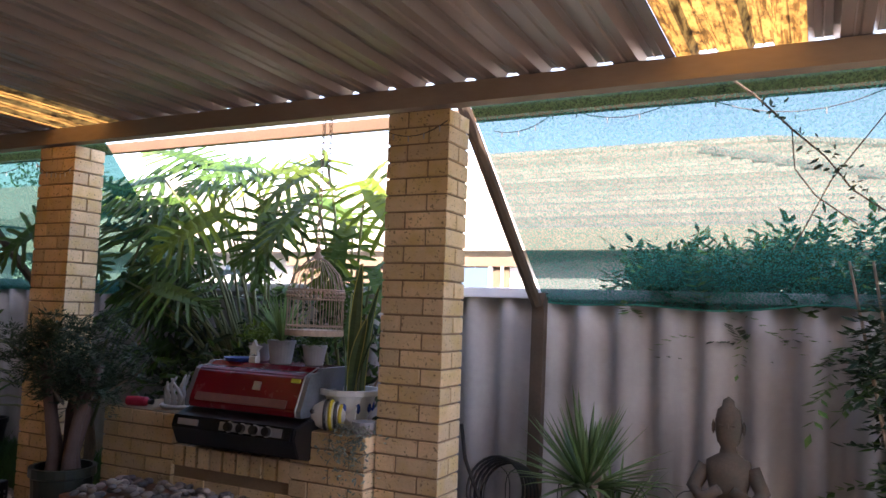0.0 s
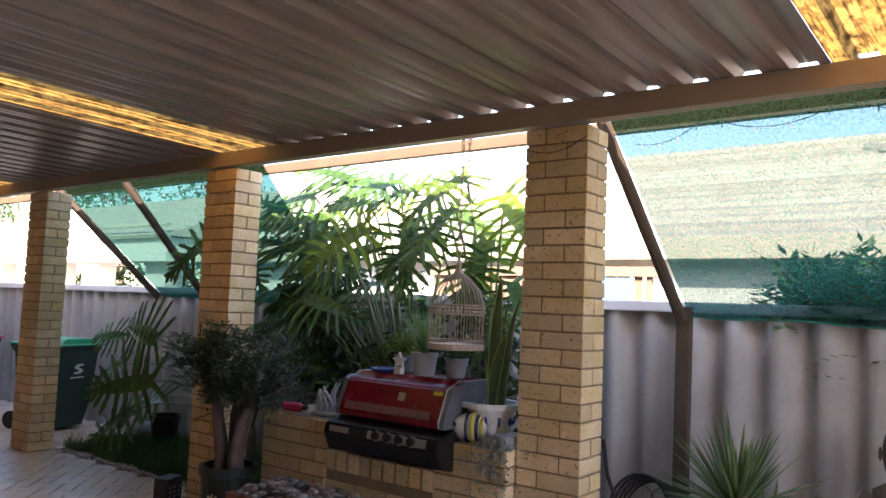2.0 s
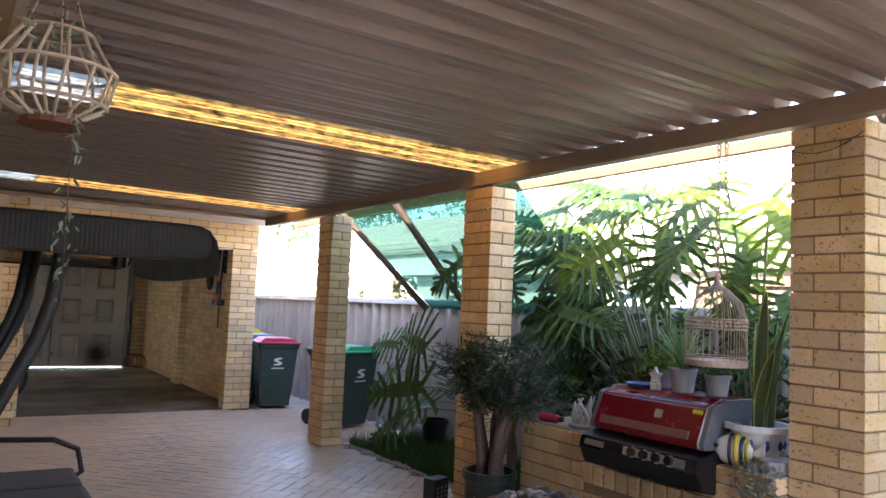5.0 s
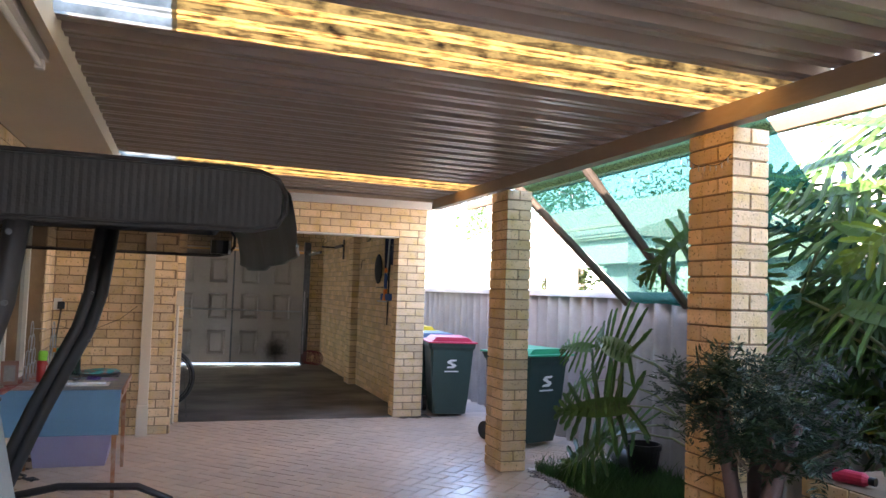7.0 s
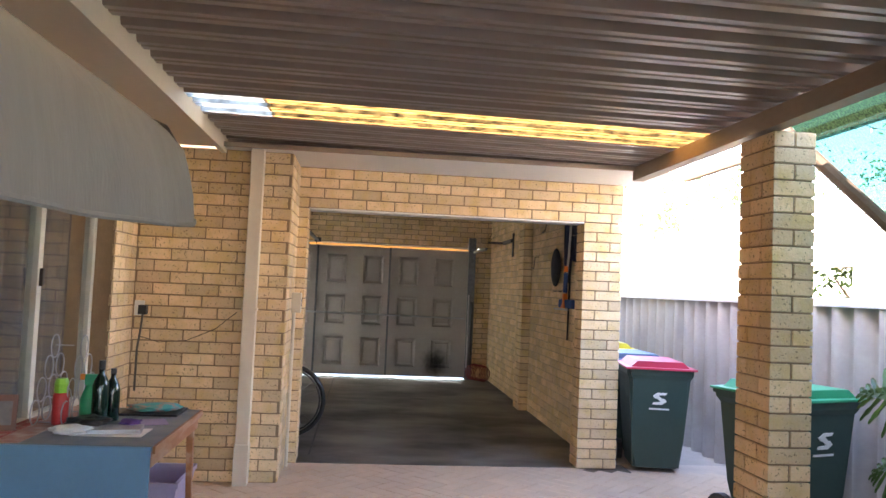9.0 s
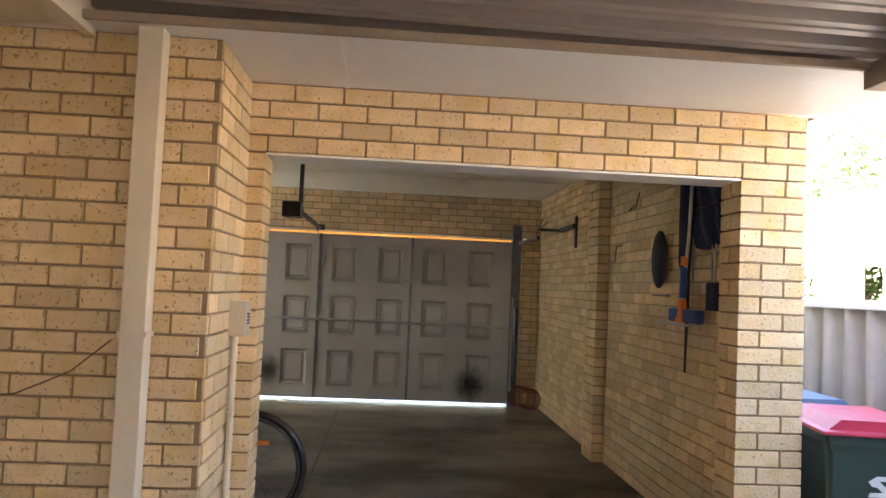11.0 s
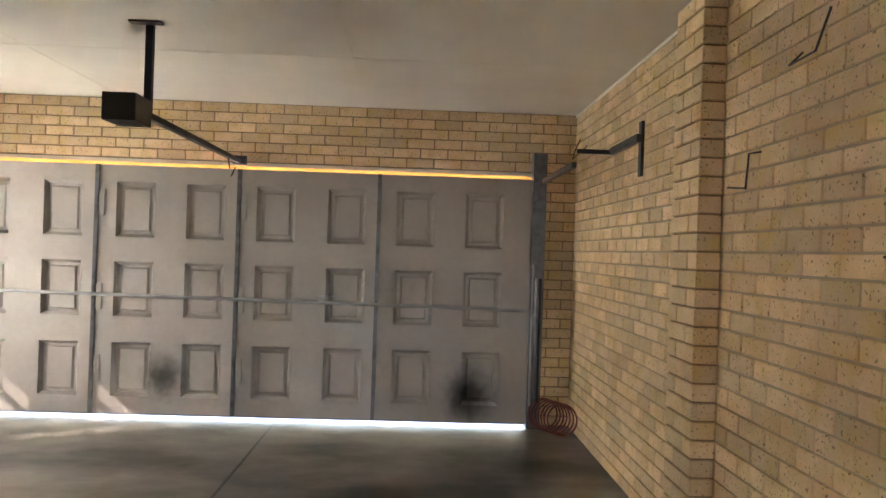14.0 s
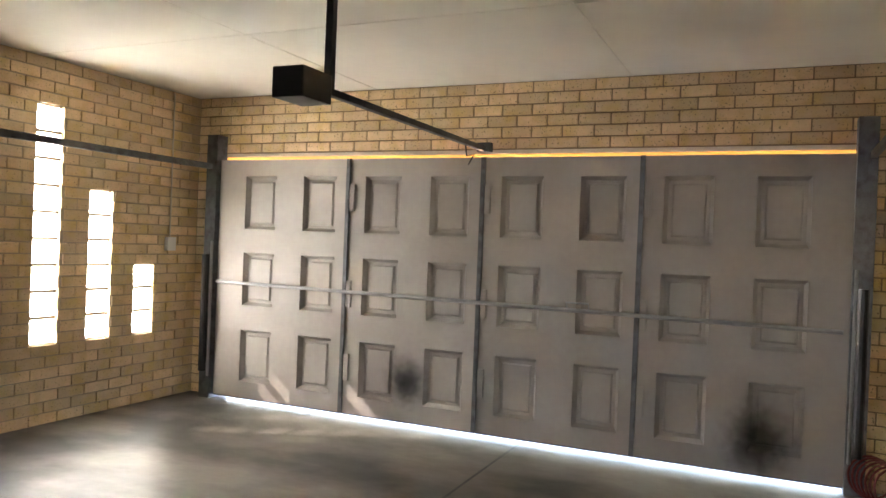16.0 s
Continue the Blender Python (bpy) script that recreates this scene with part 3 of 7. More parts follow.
def gate():
    g = thing("garage_gate", "weathered beige panelled tilt garage gate, shut, with two black scuffs", "garage door", (GATE_X, 0, 0))
    y0, y1, z0, z1 = -2.07, 3.03, 0.035, 2.155
    ys4 = [y0, -0.70, 0.50, 1.70, y1]
    for i in range(4):
        a, b = ys4[i] + 0.012, ys4[i + 1] - 0.012
        bm = bmesh.new()
        holes = []
        for zc, h in ((1.775, 0.47), (1.095, 0.47), (0.41, 0.46)):
            for yc in ((-1.605, -0.99), (-0.38, 0.215), (0.81, 1.42), (2.01, 2.61))[i]:
                holes.append((yc - 0.165, yc + 0.165, zc - h / 2, zc + h / 2))
        ysr = sorted({a, b, *[v for h in holes for v in h[:2]]})
        zsr = sorted({z0, z1, *[v for h in holes for v in h[2:]]})
        for j in range(len(ysr) - 1):
            for k in range(len(zsr) - 1):
                cy, cz = (ysr[j] + ysr[j + 1]) / 2, (zsr[k] + zsr[k + 1]) / 2
                if any(h[0] < cy < h[1] and h[2] < cz < h[3] for h in holes):
                    h = (ysr[j], ysr[j + 1], zsr[k], zsr[k + 1])
                    rings = []
                    for ins, dx in ((0, 0), (0.004, -0.012), (0.026, -0.046), (0.046, -0.048), (0.060, -0.030)):
                        rings.append([bm.verts.new((dx, *p)) for p in ((h[0] + ins, h[2] + ins), (h[1] - ins, h[2] + ins), (h[1] - ins, h[3] - ins), (h[0] + ins, h[3] - ins))])
                    for r0, r1 in zip(rings, rings[1:]):
                        for q in range(4):
                            bm.faces.new((r0[q], r0[(q + 1) % 4], r1[(q + 1) % 4], r1[q]))
                    bm.faces.new(rings[-1])
                else:
                    bm.faces.new([bm.verts.new((0, *p)) for p in ((ysr[j], zsr[k]), (ysr[j + 1], zsr[k]), (ysr[j + 1], zsr[k + 1]), (ysr[j], zsr[k + 1]))])
        bmesh.ops.remove_doubles(bm, verts=bm.verts, dist=0.0005)
        part("panel", bm, GATE, g)
        part("panel_back", boxm(-0.055, -0.045, a - 0.012, b + 0.012, z0, z1), GATE, g)
        if i:
            part("joint_rib", boxm(-0.01, 0.02, a - 0.034, a - 0.002, z0, z1), GSTEEL, g, "grey steel joint rib")
            for zc in (1.83, 1.03, 0.42):
                part("hinge", boxm(0.001, 0.022, a + 0.004, a + 0.05, zc - 0.11, zc + 0.11, bevel=0.004), GATE, g)
    part("lock_bar", tubem([(0.05, y0 + 0.05, 1.06), (0.05, y1 - 0.05, 1.02)], 0.015), GALV, g, "thin galvanised steel locking bar")
    part("handle", tubem([(0.02, 1.2, 1.02), (0.07, 1.2, 1.09), (0.07, 1.36, 1.09), (0.02, 1.36, 1.02)], 0.007), GALV, g)
    part("bottom_seal", boxm(-0.03, 0.0, y0, y1, 0.026, 0.035), GSTEEL, g)
    for s, y in ((-1, y0 - 0.06), (1, y1 + 0.06)):
        part("frame_post", boxm(-0.085, 0.05, y - 0.052 - 0.02 * (s > 0), y + 0.045 + 0.02 * (s < 0), 0.0, 2.38, bevel=0.004), GSTEEL, g, "dark steel gate post")
        part("spring", tubem([(0.09, y - s * 0.01, 0.25), (0.09, y - s * 0.01, 1.3)], 0.032, 10), BLACK, g, "black gate spring")
        part("spring_rod", tubem([(0.06, y - s * 0.05, 0.2), (0.06, y - s * 0.05, 1.42)], 0.012, 8), GALV, g)
        part("arm", boxm(0.05, 2.15, y - 0.02, y + 0.02, 2.07, 2.12) if s < 0 else boxm(0.05, 1.30, y - 0.0, y + 0.035, 2.12, 2.16), GSTEEL, g, "dark steel gate arm")
    return g


gate()
# added translucent strip; its amber colour imitates the lit lintel edge
struct("gate_seal", boxm(GX0 - 0.02, GX0 + 0.0, -2.06, 3.08, 2.155, 2.192), mat("amber_seal", (0.75, 0.50, 0.20), 0.6, vary=0.1, scale=12, trans=0.6), "added amber strip standing in for light over the gate")
struct("gate_lintel", boxm(GX0 - 0.1, GX0 + 0.004, -2.06, 3.08, 2.19, 2.222), CREAM, "cream steel lintel over the garage gate")


def opener():
    o = thing("gate_opener", "black garage door motor box on a steel hanger", "garage door opener", (-13.97, 0.47, CEIL_Z))
    part("hanger", boxm(-0.09, -0.05, -0.02, 0.02, -0.52, 0.0), STEEL, o)
    part("ceiling_plate", boxm(-0.03, 0.03, -0.09, 0.09, -0.012, 0.0), STEEL, o)
    part("motor_box", boxm(-0.05, 0.20, -0.15, 0.03, -0.59, -0.44, bevel=0.008), BLACK, o, "black plastic motor box")
    part("rail", boxm(-2.28, 0.05, -0.02, 0.02, -0.535, -0.50), STEEL, o, "long steel drive rail")
    part("rail_bracket", boxm(-2.31, -2.25, -0.05, 0.06, -0.54, -0.47), STEEL, o)
    part("pull_cord", tubem([(-1.9, 0, -0.53), (-1.88, 0.02, -0.62), (-1.95, 0.05, -0.60), (-1.9, 0.03, -0.68)], 0.006), BLACK, o)


opener()

# ---- wheelie bins ----
def bin_(at, turn, lid, label, n):
    b = thing("wheelie_bin", label, "wheelie bin", at, turn, "wheelie bins")
    bm = bmesh.new()
    rings = []
    for z, w, d in ((0.04, 0.40, 0.44), (0.30, 0.44, 0.50), (0.86, 0.52, 0.62), (0.90, 0.56, 0.66), (0.955, 0.57, 0.67)):
        rings.append([bm.verts.new(p) for p in ((-w / 2, -d / 2, z), (w / 2, -d / 2, z), (w / 2, d / 2, z), (-w / 2, d / 2, z))])
    for r0, r1 in zip(rings, rings[1:]):
        for q in range(4):
            bm.faces.new((r0[q], r0[(q + 1) % 4], r1[(q + 1) % 4], r1[q]))
    bm.faces.new(rings[0][::-1])
    bm.faces.new(rings[-1])
    bmesh.ops.bevel(bm, geom=[e for e in bm.edges if abs((e.verts[0].co - e.verts[1].co).z) > 0.02], offset=0.03, segments=3, affect="EDGES")
    part("body", bm, BINGREEN, b)
    bm = boxm(-0.30, 0.30, -0.36, 0.34, 0.955, 0.975, bevel=0.008)
    prism(bm, [(-0.25, 0.975), (0.25, 0.975), (0.19, 1.03), (-0.19, 1.03)], "y", -0.30, 0.27)
    part("lid", bm, lid, b, "moulded plastic lid")
    for s in (-1, 1):
        part("wheel", tubem([(s * 0.22, 0.27, 0.10), (s * 0.27, 0.27, 0.10)], 0.10, 16), BLACK, b, "black rubber wheel")
    part("handle", tubem([(-0.22, 0.38, 0.93), (0.22, 0.38, 0.93)], 0.016), BINGREEN, b)
    bm = boxm(-0.085, 0.085, -0.286, -0.276, 0.585, 0.60)
    for y0, z0, pts in ((-0.303, 0.0, [(0.06, 0.745), (-0.02, 0.745), (-0.06, 0.715), (-0.04, 0.69), (0.02, 0.69), (-0.01, 0.72), (0.05, 0.725)]),
                        (-0.298, 0.0, [(-0.06, 0.635), (0.02, 0.635), (0.06, 0.665), (0.04, 0.69), (-0.02, 0.69), (0.01, 0.66), (-0.05, 0.655)])):
        prism(bm, pts, "y", y0, y0 + 0.012)
    part("printed_mark", bm, WHITE, b, "white printed mark")
    return b


rb = bin_((-10.14, 3.90, 0), 80, REDLID, "dark green wheelie bin with a pinkish red lid", 1)
bb = bin_((-10.88, 3.93, 0), 88, BLUELID, "dark green wheelie bin with a blue-grey lid", 2)
yb = bin_((-11.66, 3.92, 0), 85, YELLOW, "dark green wheelie bin with a yellow lid", 2)
yb.scale = (1.0, 1.0, 0.98)
bb.scale = (1.0, 1.0, 0.935)
rb.scale = (1, 1, 0.93)
b3 = bin_((-8.38, 4.12, 0), 108, LIME, "dark green wheelie bin with a bright green lid", 3)
b3.scale = (1.06, 1.06, 0.94)


# ---- garden: helpers for plants ----
def lobed_leaf(name, length=0.55, width=0.5, pairs=9, material=None, seed=0):
    """A deeply cut philodendron leaf, its stalk end at the origin, along +x, drooping towards the tip."""
    rng = random.Random(seed)
    vs, fs = [], []

    def put(x, y, z):
        vs.append((x, y, z))
        return len(vs) - 1

    def droop(x, y):
        return -0.35 * (x / length) ** 2 * length * 0.6 - 0.25 * abs(y) ** 1.5

    for i in range(pairs):
        t = i / (pairs - 1)
        x0 = length * (0.02 + 0.86 * t)
        reach = width / 2 * (0.55 + 0.75 * math.sin(math.pi * min(1, t * 0.9 + 0.16))) * (1 - 0.45 * t)
        reach *= rng.uniform(0.88, 1.08)
        ang = radians(124 - 96 * t + rng.uniform(-6, 6))
        wd = length * 0.030
        for s in (-1, 1):
            dx, dy = math.cos(ang), s * math.sin(ang)
            nx, ny = -dy, dx
            prev = None
            for q, w in ((0, 1.3), (0.35, 1.05), (0.5, 0.85), (0.68, 1.2), (0.84, 0.75), (0.93, 0.7), (1.0, 0.10)):
                cx, cy = x0 + dx * reach * q + 0.12 * reach * q * q, dy * reach * q
                a = put(cx + nx * wd * w, cy + ny * wd * w, droop(cx, cy) + 0.006)
                b = put(cx - nx * wd * w, cy - ny * wd * w, droop(cx, cy) + 0.006)
                c = put(cx, cy, droop(cx, cy) - 0.004)
                if prev:
                    fs.extend([(prev[0], prev[2], c, a), (prev[2], prev[1], b, c)])
                prev = (a, b, c)
    n = 8
    mid = []
    for i in range(n + 1):
        x = length * 0.98 * i / n
        w = 0.02 * length + 0.105 * width * math.sin(math.pi * min(1, i / n * 0.85 + 0.22)) * (1 - 0.35 * i / n)
        mid.append((put(x, w, droop(x, w) + 0.008), put(x, -w, droop(x, w) + 0.008), put(x, 0, droop(x, 0) - 0.002)))
    for a, b in zip(mid, mid[1:]):
        fs.extend([(a[0], a[2], b[2], b[0]), (a[2], a[1], b[1], b[2])])
    me = bpy.data.meshes.new(name)
    me.from_pydata(vs, [], fs)
    me.materials.append(material)
    me.update()
    return me


def leaf_on(parent, me, base, at, face=0.5, scale=1.0, roll=0.0, stalk=True, name="leaf", stalk_r=0.009, mat_=None):
    """One leaf at a place, its stalk bowing up from the base; face: how far the blade hangs upright rather than lies flat."""
    base, at = Vector(base), Vector(at)
    d = at - base
    out = Vector((d.x, d.y * 0.6 - 0.12, 0))
    out = out.normalized() if out.length > 0.02 else Vector((1, 0, 0))
    nrm = (Vector((0, 0, 1)) * (1 - face) + Vector((0.25, -0.85, 0.2)) * face + Vector((random.uniform(-0.3, 0.3), random.uniform(-0.2, 0.2), 0))).normalized()
    tip = out * 0.9 + Vector((0, 0, 0.25 - 0.5 * face + roll))
    tip = (tip - nrm * tip.dot(nrm)).normalized()
    side = nrm.cross(tip)
    m = Matrix((tip, side, nrm)).transposed().to_4x4()
    ob = new(name, me)
    ob.parent = parent
    ob.matrix_basis = Matrix.Translation(at) @ m @ Matrix.Scale(scale, 4)
    if stalk:
        mid = base.lerp(at, 0.5) + Vector((0, 0, 0.12 * d.length))
        pts = [base, base.lerp(mid, 0.6) + Vector((0, 0, 0.02)), mid, mid.lerp(at, 0.55) + Vector((0, 0, 0.03 * d.length)), at]
        part("stalk", tubem(pts, [stalk_r * 1.5, stalk_r * 1.2, stalk_r, stalk_r, stalk_r * 0.8], 6), mat_ or STALK, parent, smooth=True)


STALK = mat("leaf_stalk", (0.16, 0.19, 0.08), 0.5, vary=0.2, scale=10)
PH = [lobed_leaf("leaf", 0.60, 0.56, 9, LEAF, 1), lobed_leaf("leaf", 0.56, 0.50, 9, LEAF, 2), lobed_leaf("leaf", 0.62, 0.56, 9, LEAFL, 3)]


def philodendron(label, base, spec):
    p = thing("philodendron", label, "plant", base, 0, "philodendrons")
    for x, y, z, face, sc, kind, lift in spec:
        leaf_on(p, PH[kind], (random.uniform(-0.06, 0.06), random.uniform(-0.06, 0.06), random.uniform(0.3, 0.6)),
                (x - base[0], y - base[1], z - base[2]), face, sc, lift)
    part("trunk", tubem([(0, 0, -0.05), (0.03, 0.02, 0.3), (0, 0, 0.65)], [0.07, 0.06, 0.04], 10), BARK, p, "scarred brown trunk")
    return p


rng = random.Random(11)
spec = [
    (-4.32, 4.0, 2.28, 0.6, 1.1, 0, 0.2),
    (-4.86, 4.2, 1.86, 0.4, 1.0, 1, 0.3),
    (-3.78, 4.05, 2.04, 0.85, 0.95, 2, -0.5),
    (-3.3, 3.95, 2.04, 0.85, 1.0, 1, -0.6),
    (-3.86, 4.25, 2.37, 0.45, 0.95, 0, 0.2),
    (-4.49, 4.25, 1.8, 0.6, 1.0, 0, 0.1),
    (-4.11, 4.15, 1.64, 0.5, 0.95, 1, 0),
    (-4.12, 4.2, 2.42, 0.5, 0.95, 0, 0.3),
    (-4.36, 4.05, 1.55, 0.5, 1.0, 1, 0.1),
    (-4.6, 3.95, 1.54, 0.5, 0.9, 0, 0),
    (-4.74, 4.25, 1.36, 0.5, 0.95, 1, -0.2),
    (-4.18, 4.15, 1.42, 0.5, 0.95, 0, -0.2),
    (-3.51, 4.05, 2.34, 0.5, 0.9, 0, 0.3),
    (-5.13, 4.25, 2.07, 0.5, 0.9, 0, 0.3),
    (-4.34, 4.15, 2.04, 0.5, 0.9, 1, 0.2),
    (-4.6, 4.0, 2.15, 0.6, 0.8, 1, 0.4),
]
for i in range(8):
    spec.append((rng.uniform(-4.5, -3.3), rng.uniform(4.0, 4.45), rng.uniform(1.5, 2.3), rng.uniform(0.35, 0.85), rng.uniform(0.75, 1.0), i % 2, rng.uniform(-0.5, 0.4)))
for i in range(12):
    spec.append((rng.uniform(-4.4, -3.4), rng.uniform(3.95, 4.4), rng.uniform(0.95, 1.45), rng.uniform(0.3, 0.8), rng.uniform(0.75, 1.0), i % 2, rng.uniform(-0.5, 0.4)))
philodendron("large glossy green split-leaf philodendron against the fence", (-3.45, 4.2, 0), spec)
spec = [
    (-3.24, 4.15, 2.32, 0.5, 1.0, 2, 0.2),
    (-2.59, 4.0, 2.18, 0.7, 1.0, 2, -0.2),
    (-2.81, 4.2, 1.97, 0.6, 0.95, 2, -0.2),
    (-2.78, 4.05, 1.82, 0.8, 0.8, 0, -0.3),
    (-3.08, 3.95, 1.96, 0.7, 0.85, 0, -0.3),
    (-2.89, 4.0, 2.33, 0.5, 0.9, 2, 0.3),
    (-2.51, 4.0, 1.63, 0.5, 0.8, 0, -0.2),
    (-2.71, 4.2, 1.49, 0.6, 0.8, 1, -0.2),
    (-2.93, 3.95, 2.12, 0.6, 0.9, 2, 0),
]
philodendron("sunlit light green split-leaf philodendron behind the barbecue", (-2.85, 4.30, 0), spec)
philodendron("split-leaf philodendron reaching past the brick pillar on long stalks", (-5.1, 4.1, 0), [
    (-6.15, 3.9, 1.08, 1.0, 1.3, 0, 0.42), (-6.1, 3.85, 0.72, 1.0, 1.3, 1, 0.05), (-6.45, 3.9, 0.42, 0.7, 1.15, 0, -0.7), (-5.25, 3.85, 2.0, 0.8, 1.0, 0, -0.2), (-5.0, 3.95, 1.85, 0.6, 1.0, 1, 0.1), (-4.35, 3.95, 1.95, 0.7, 1.0, 0, 0.3),
    (-4.5, 4.2, 1.6, 0.5, 0.9, 1, -0.3), (-4.25, 3.9, 1.5, 0.6, 0.9, 0, 0.2), (-6.2, 4.05, 0.55, 0.6, 1.0, 0, -0.6), (-4.6, 4.3, 1.2, 0.6, 0.9, 1, 0.0),
    (-7.12, 4.15, 1.05, 0.7, 0.8, 0, 0.0), (-7.05, 4.1, 0.78, 0.7, 0.8, 1, -0.3)])
under = thing("understorey", "dark leafy shrubs crowding under the philodendron by the fence", "shrub", (-3.6, 4.3, 0))
UC = [(random.Random(7 + i).uniform(-0.85, 1.3), random.Random(17 + i).uniform(-0.25, 0.2), random.Random(27 + i).uniform(0.5, 1.55)) for i in range(40)]


def leafy(parent, name, material, n, size, place, droop=0.0, kind="stuff", seed=1, label=""):
    """Many small pointed leaves as one mesh."""
    r = random.Random(seed)
    vs, fs = [], []
    for _ in range(n):
        c = Vector(place(r))
        d = Vector((r.uniform(-1, 1), r.uniform(-1, 1), r.uniform(-0.7, 0.9) - droop)).normalized()
        s = d.orthogonal().normalized()
        s.rotate(Matrix.Rotation(r.uniform(0, 6.28), 3, d))
        L = size * r.uniform(0.6, 1.3)
        W = L * 0.17
        nrm = d.cross(s)
        o = len(vs)
        for p in (c, c + d * L * 0.35 + s * W + nrm * W * 0.3, c + d * L * 0.75 + s * W * 0.7, c + d * L, c + d * L * 0.75 - s * W * 0.7, c + d * L * 0.35 - s * W + nrm * W * 0.3, c + d * L * 0.5 - nrm * W * 0.3):
            vs.append(tuple(p))
        fs += [(o, o + 1, o + 6), (o + 1, o + 2, o + 6), (o + 2, o + 3, o + 6), (o + 3, o + 4, o + 6), (o + 4, o + 5, o + 6), (o + 5, o, o + 6)]
    return raw(name, vs, fs, material, parent, label, kind)


def sprigs(parent, name, material, n, length, leaf, place, droop=0.3, seed=1, pairs=7, slim=0.2):
    """Leafy twigs: paired leaflets along short drooping stems, as one mesh."""
    r = random.Random(seed)
    vs, fs = [], []
    for _ in range(n):
        p = Vector(place(r))
        d = Vector((r.uniform(-1, 1), r.uniform(-1, 0.6), r.uniform(-0.5, 0.9) - droop)).normalized()
        L = length * r.uniform(0.6, 1.25)
        for k in range(pairs + 1):
            t = (k + 0.6) / (pairs + 1)
            c = p + d * L * t + Vector((0, 0, -droop * L * t * t))
            side = d.cross(Vector((0, 0, 1))).normalized()
            for q in ((-1, 1) if k < pairs else (0,)):
                e = (side * q + d * 0.7 + Vector((0, 0, r.uniform(-0.35, 0.2)))).normalized()
                z = leaf * r.uniform(0.75, 1.2)
                w = e.cross(Vector((r.uniform(-0.3, 0.3), r.uniform(-0.3, 0.3), 1))).normalized() * z * slim
                o = len(vs)
                vs += [tuple(v) for v in (c, c + e * z * 0.45 + w, c + e * z, c + e * z * 0.45 - w, c + e * z * 0.5 - Vector((0, 0, z * 0.08)))]
                fs += [(o, o + 1, o + 4), (o + 1, o + 2, o + 4), (o + 2, o + 3, o + 4), (o + 3, o, o + 4)]
    return raw(name, vs, fs, material, parent, "", "stuff")


def blade_tuft(parent, name, material, n, length, width, base, spread=1.0, up=0.8, seed=1, bow=0.35):
    """Strappy leaves that arch out from one base, each a tapered folded strip."""
    r = random.Random(seed)
    for i in range(n):
        a = r.uniform(0, 2 * math.pi)
        u = r.uniform(0.15, 1.0) * spread
        L = length * r.uniform(0.7, 1.1)
        d = Vector((math.cos(a) * u, math.sin(a) * u, up)).normalized()
        s = Vector((0, 0, 1)).cross(d).normalized() if abs(d.z) < 0.98 else Vector((1, 0, 0))
        vs, fs = [], []
        for k in range(6):
            t = k / 5
            c = Vector(base) + d * L * t + Vector((0, 0, -bow * L * t * t * u))
            w = width * (0.6 + 0.8 * t - 1.38 * t * t)
            vs += [tuple(c + s * w), tuple(c + d.cross(s) * -w * 0.5), tuple(c - s * w)]
        for k in range(5):
            o = 3 * k
            fs += [(o, o + 1, o + 4, o + 3), (o + 1, o + 2, o + 5, o + 4)]
        raw(name, vs, fs, material, parent)


def pot(parent, prof, material, at=(0, 0, 0), label="", name="pot"):
    p = part(name, lathem(prof, 22, at), material, parent, label, smooth=False)
    return p


def under_at(r):
    c = r.choice(UC)
    return (c[0] + r.gauss(0, 0.09), c[1] + r.gauss(0, 0.08), c[2] + r.gauss(0, 0.09))


leafy(under, "foliage", LEAFD, 1500, 0.10, under_at, 0.2, seed=61)
leafy(under, "foliage", LEAF, 900, 0.11, under_at, 0.2, seed=62)
for c in UC[::3]:
    part("stem", tubem([(c[0] * 0.4, c[1] * 0.4, -0.05), (c[0] * 0.8, c[1], c[2] * 0.6), c], [0.014, 0.010, 0.004], 5), BARK, under)

# the pot plant with thick bare stems
pp = thing("potted_shrub", "old potted shrub with thick bare stems and small dark leaves", "potted plant", (-3.97, 3.08, 0))
STEMB = mat("stem_bark", (0.13, 0.085, 0.075), 0.85, vary=0.25, scale=12, bump=0.7, bscale=40)
DKPOT = mat("dark_green_glaze", (0.02, 0.03, 0.025), 0.35, vary=0.1)
pot(pp, [(0.13, 0), (0.145, 0.02), (0.165, 0.38), (0.18, 0.39), (0.18, 0.44), (0.158, 0.44), (0.155, 0.37)], DKPOT, label="dark glazed pot with a pale leaf pattern")
part("soil", lathem([(0.0, 0.375), (0.156, 0.375)], 16), SOIL, pp)
for i in range(5):
    a = i * 2 * math.pi / 5
    bm = bmesh.new()
    for q in (-0.5, 0, 0.5):
        c = Vector((math.cos(a) * 0.158, math.sin(a) * 0.158, 0.24))
        tn = Vector((-math.sin(a), math.cos(a), 0))
        tube(bm, [c, c + tn * q * 0.06 + Vector((0, 0, 0.05 - abs(q) * 0.02))], 0.007, 5)
    part("leaf_pattern", bm, CREAM, pp, "pale raised leaf pattern")
stems = [((-0.09, 0.02), (-0.13, 0.0), (-0.2, 0.03)), ((-0.03, -0.05), (-0.06, -0.06), (-0.1, -0.1)), ((0.05, 0.0), (0.08, 0.02), (0.12, -0.02)), ((0.0, 0.07), (0.03, 0.1), (-0.03, 0.14)),
         ((0.1, -0.04), (0.16, -0.05), (0.26, 0.0)), ((-0.06, 0.08), (-0.12, 0.12), (-0.15, 0.2))]
for i, (a, b, c) in enumerate(stems):
    part("stem", tubem([(*a, 0.36), (a[0] * 0.9, a[1] * 0.9, 0.5), (*b, 0.72), (*c, 1.02)], [0.046, 0.036, 0.032, 0.018], 9), STEMB, pp, "thick pinkish brown stem", smooth=True)


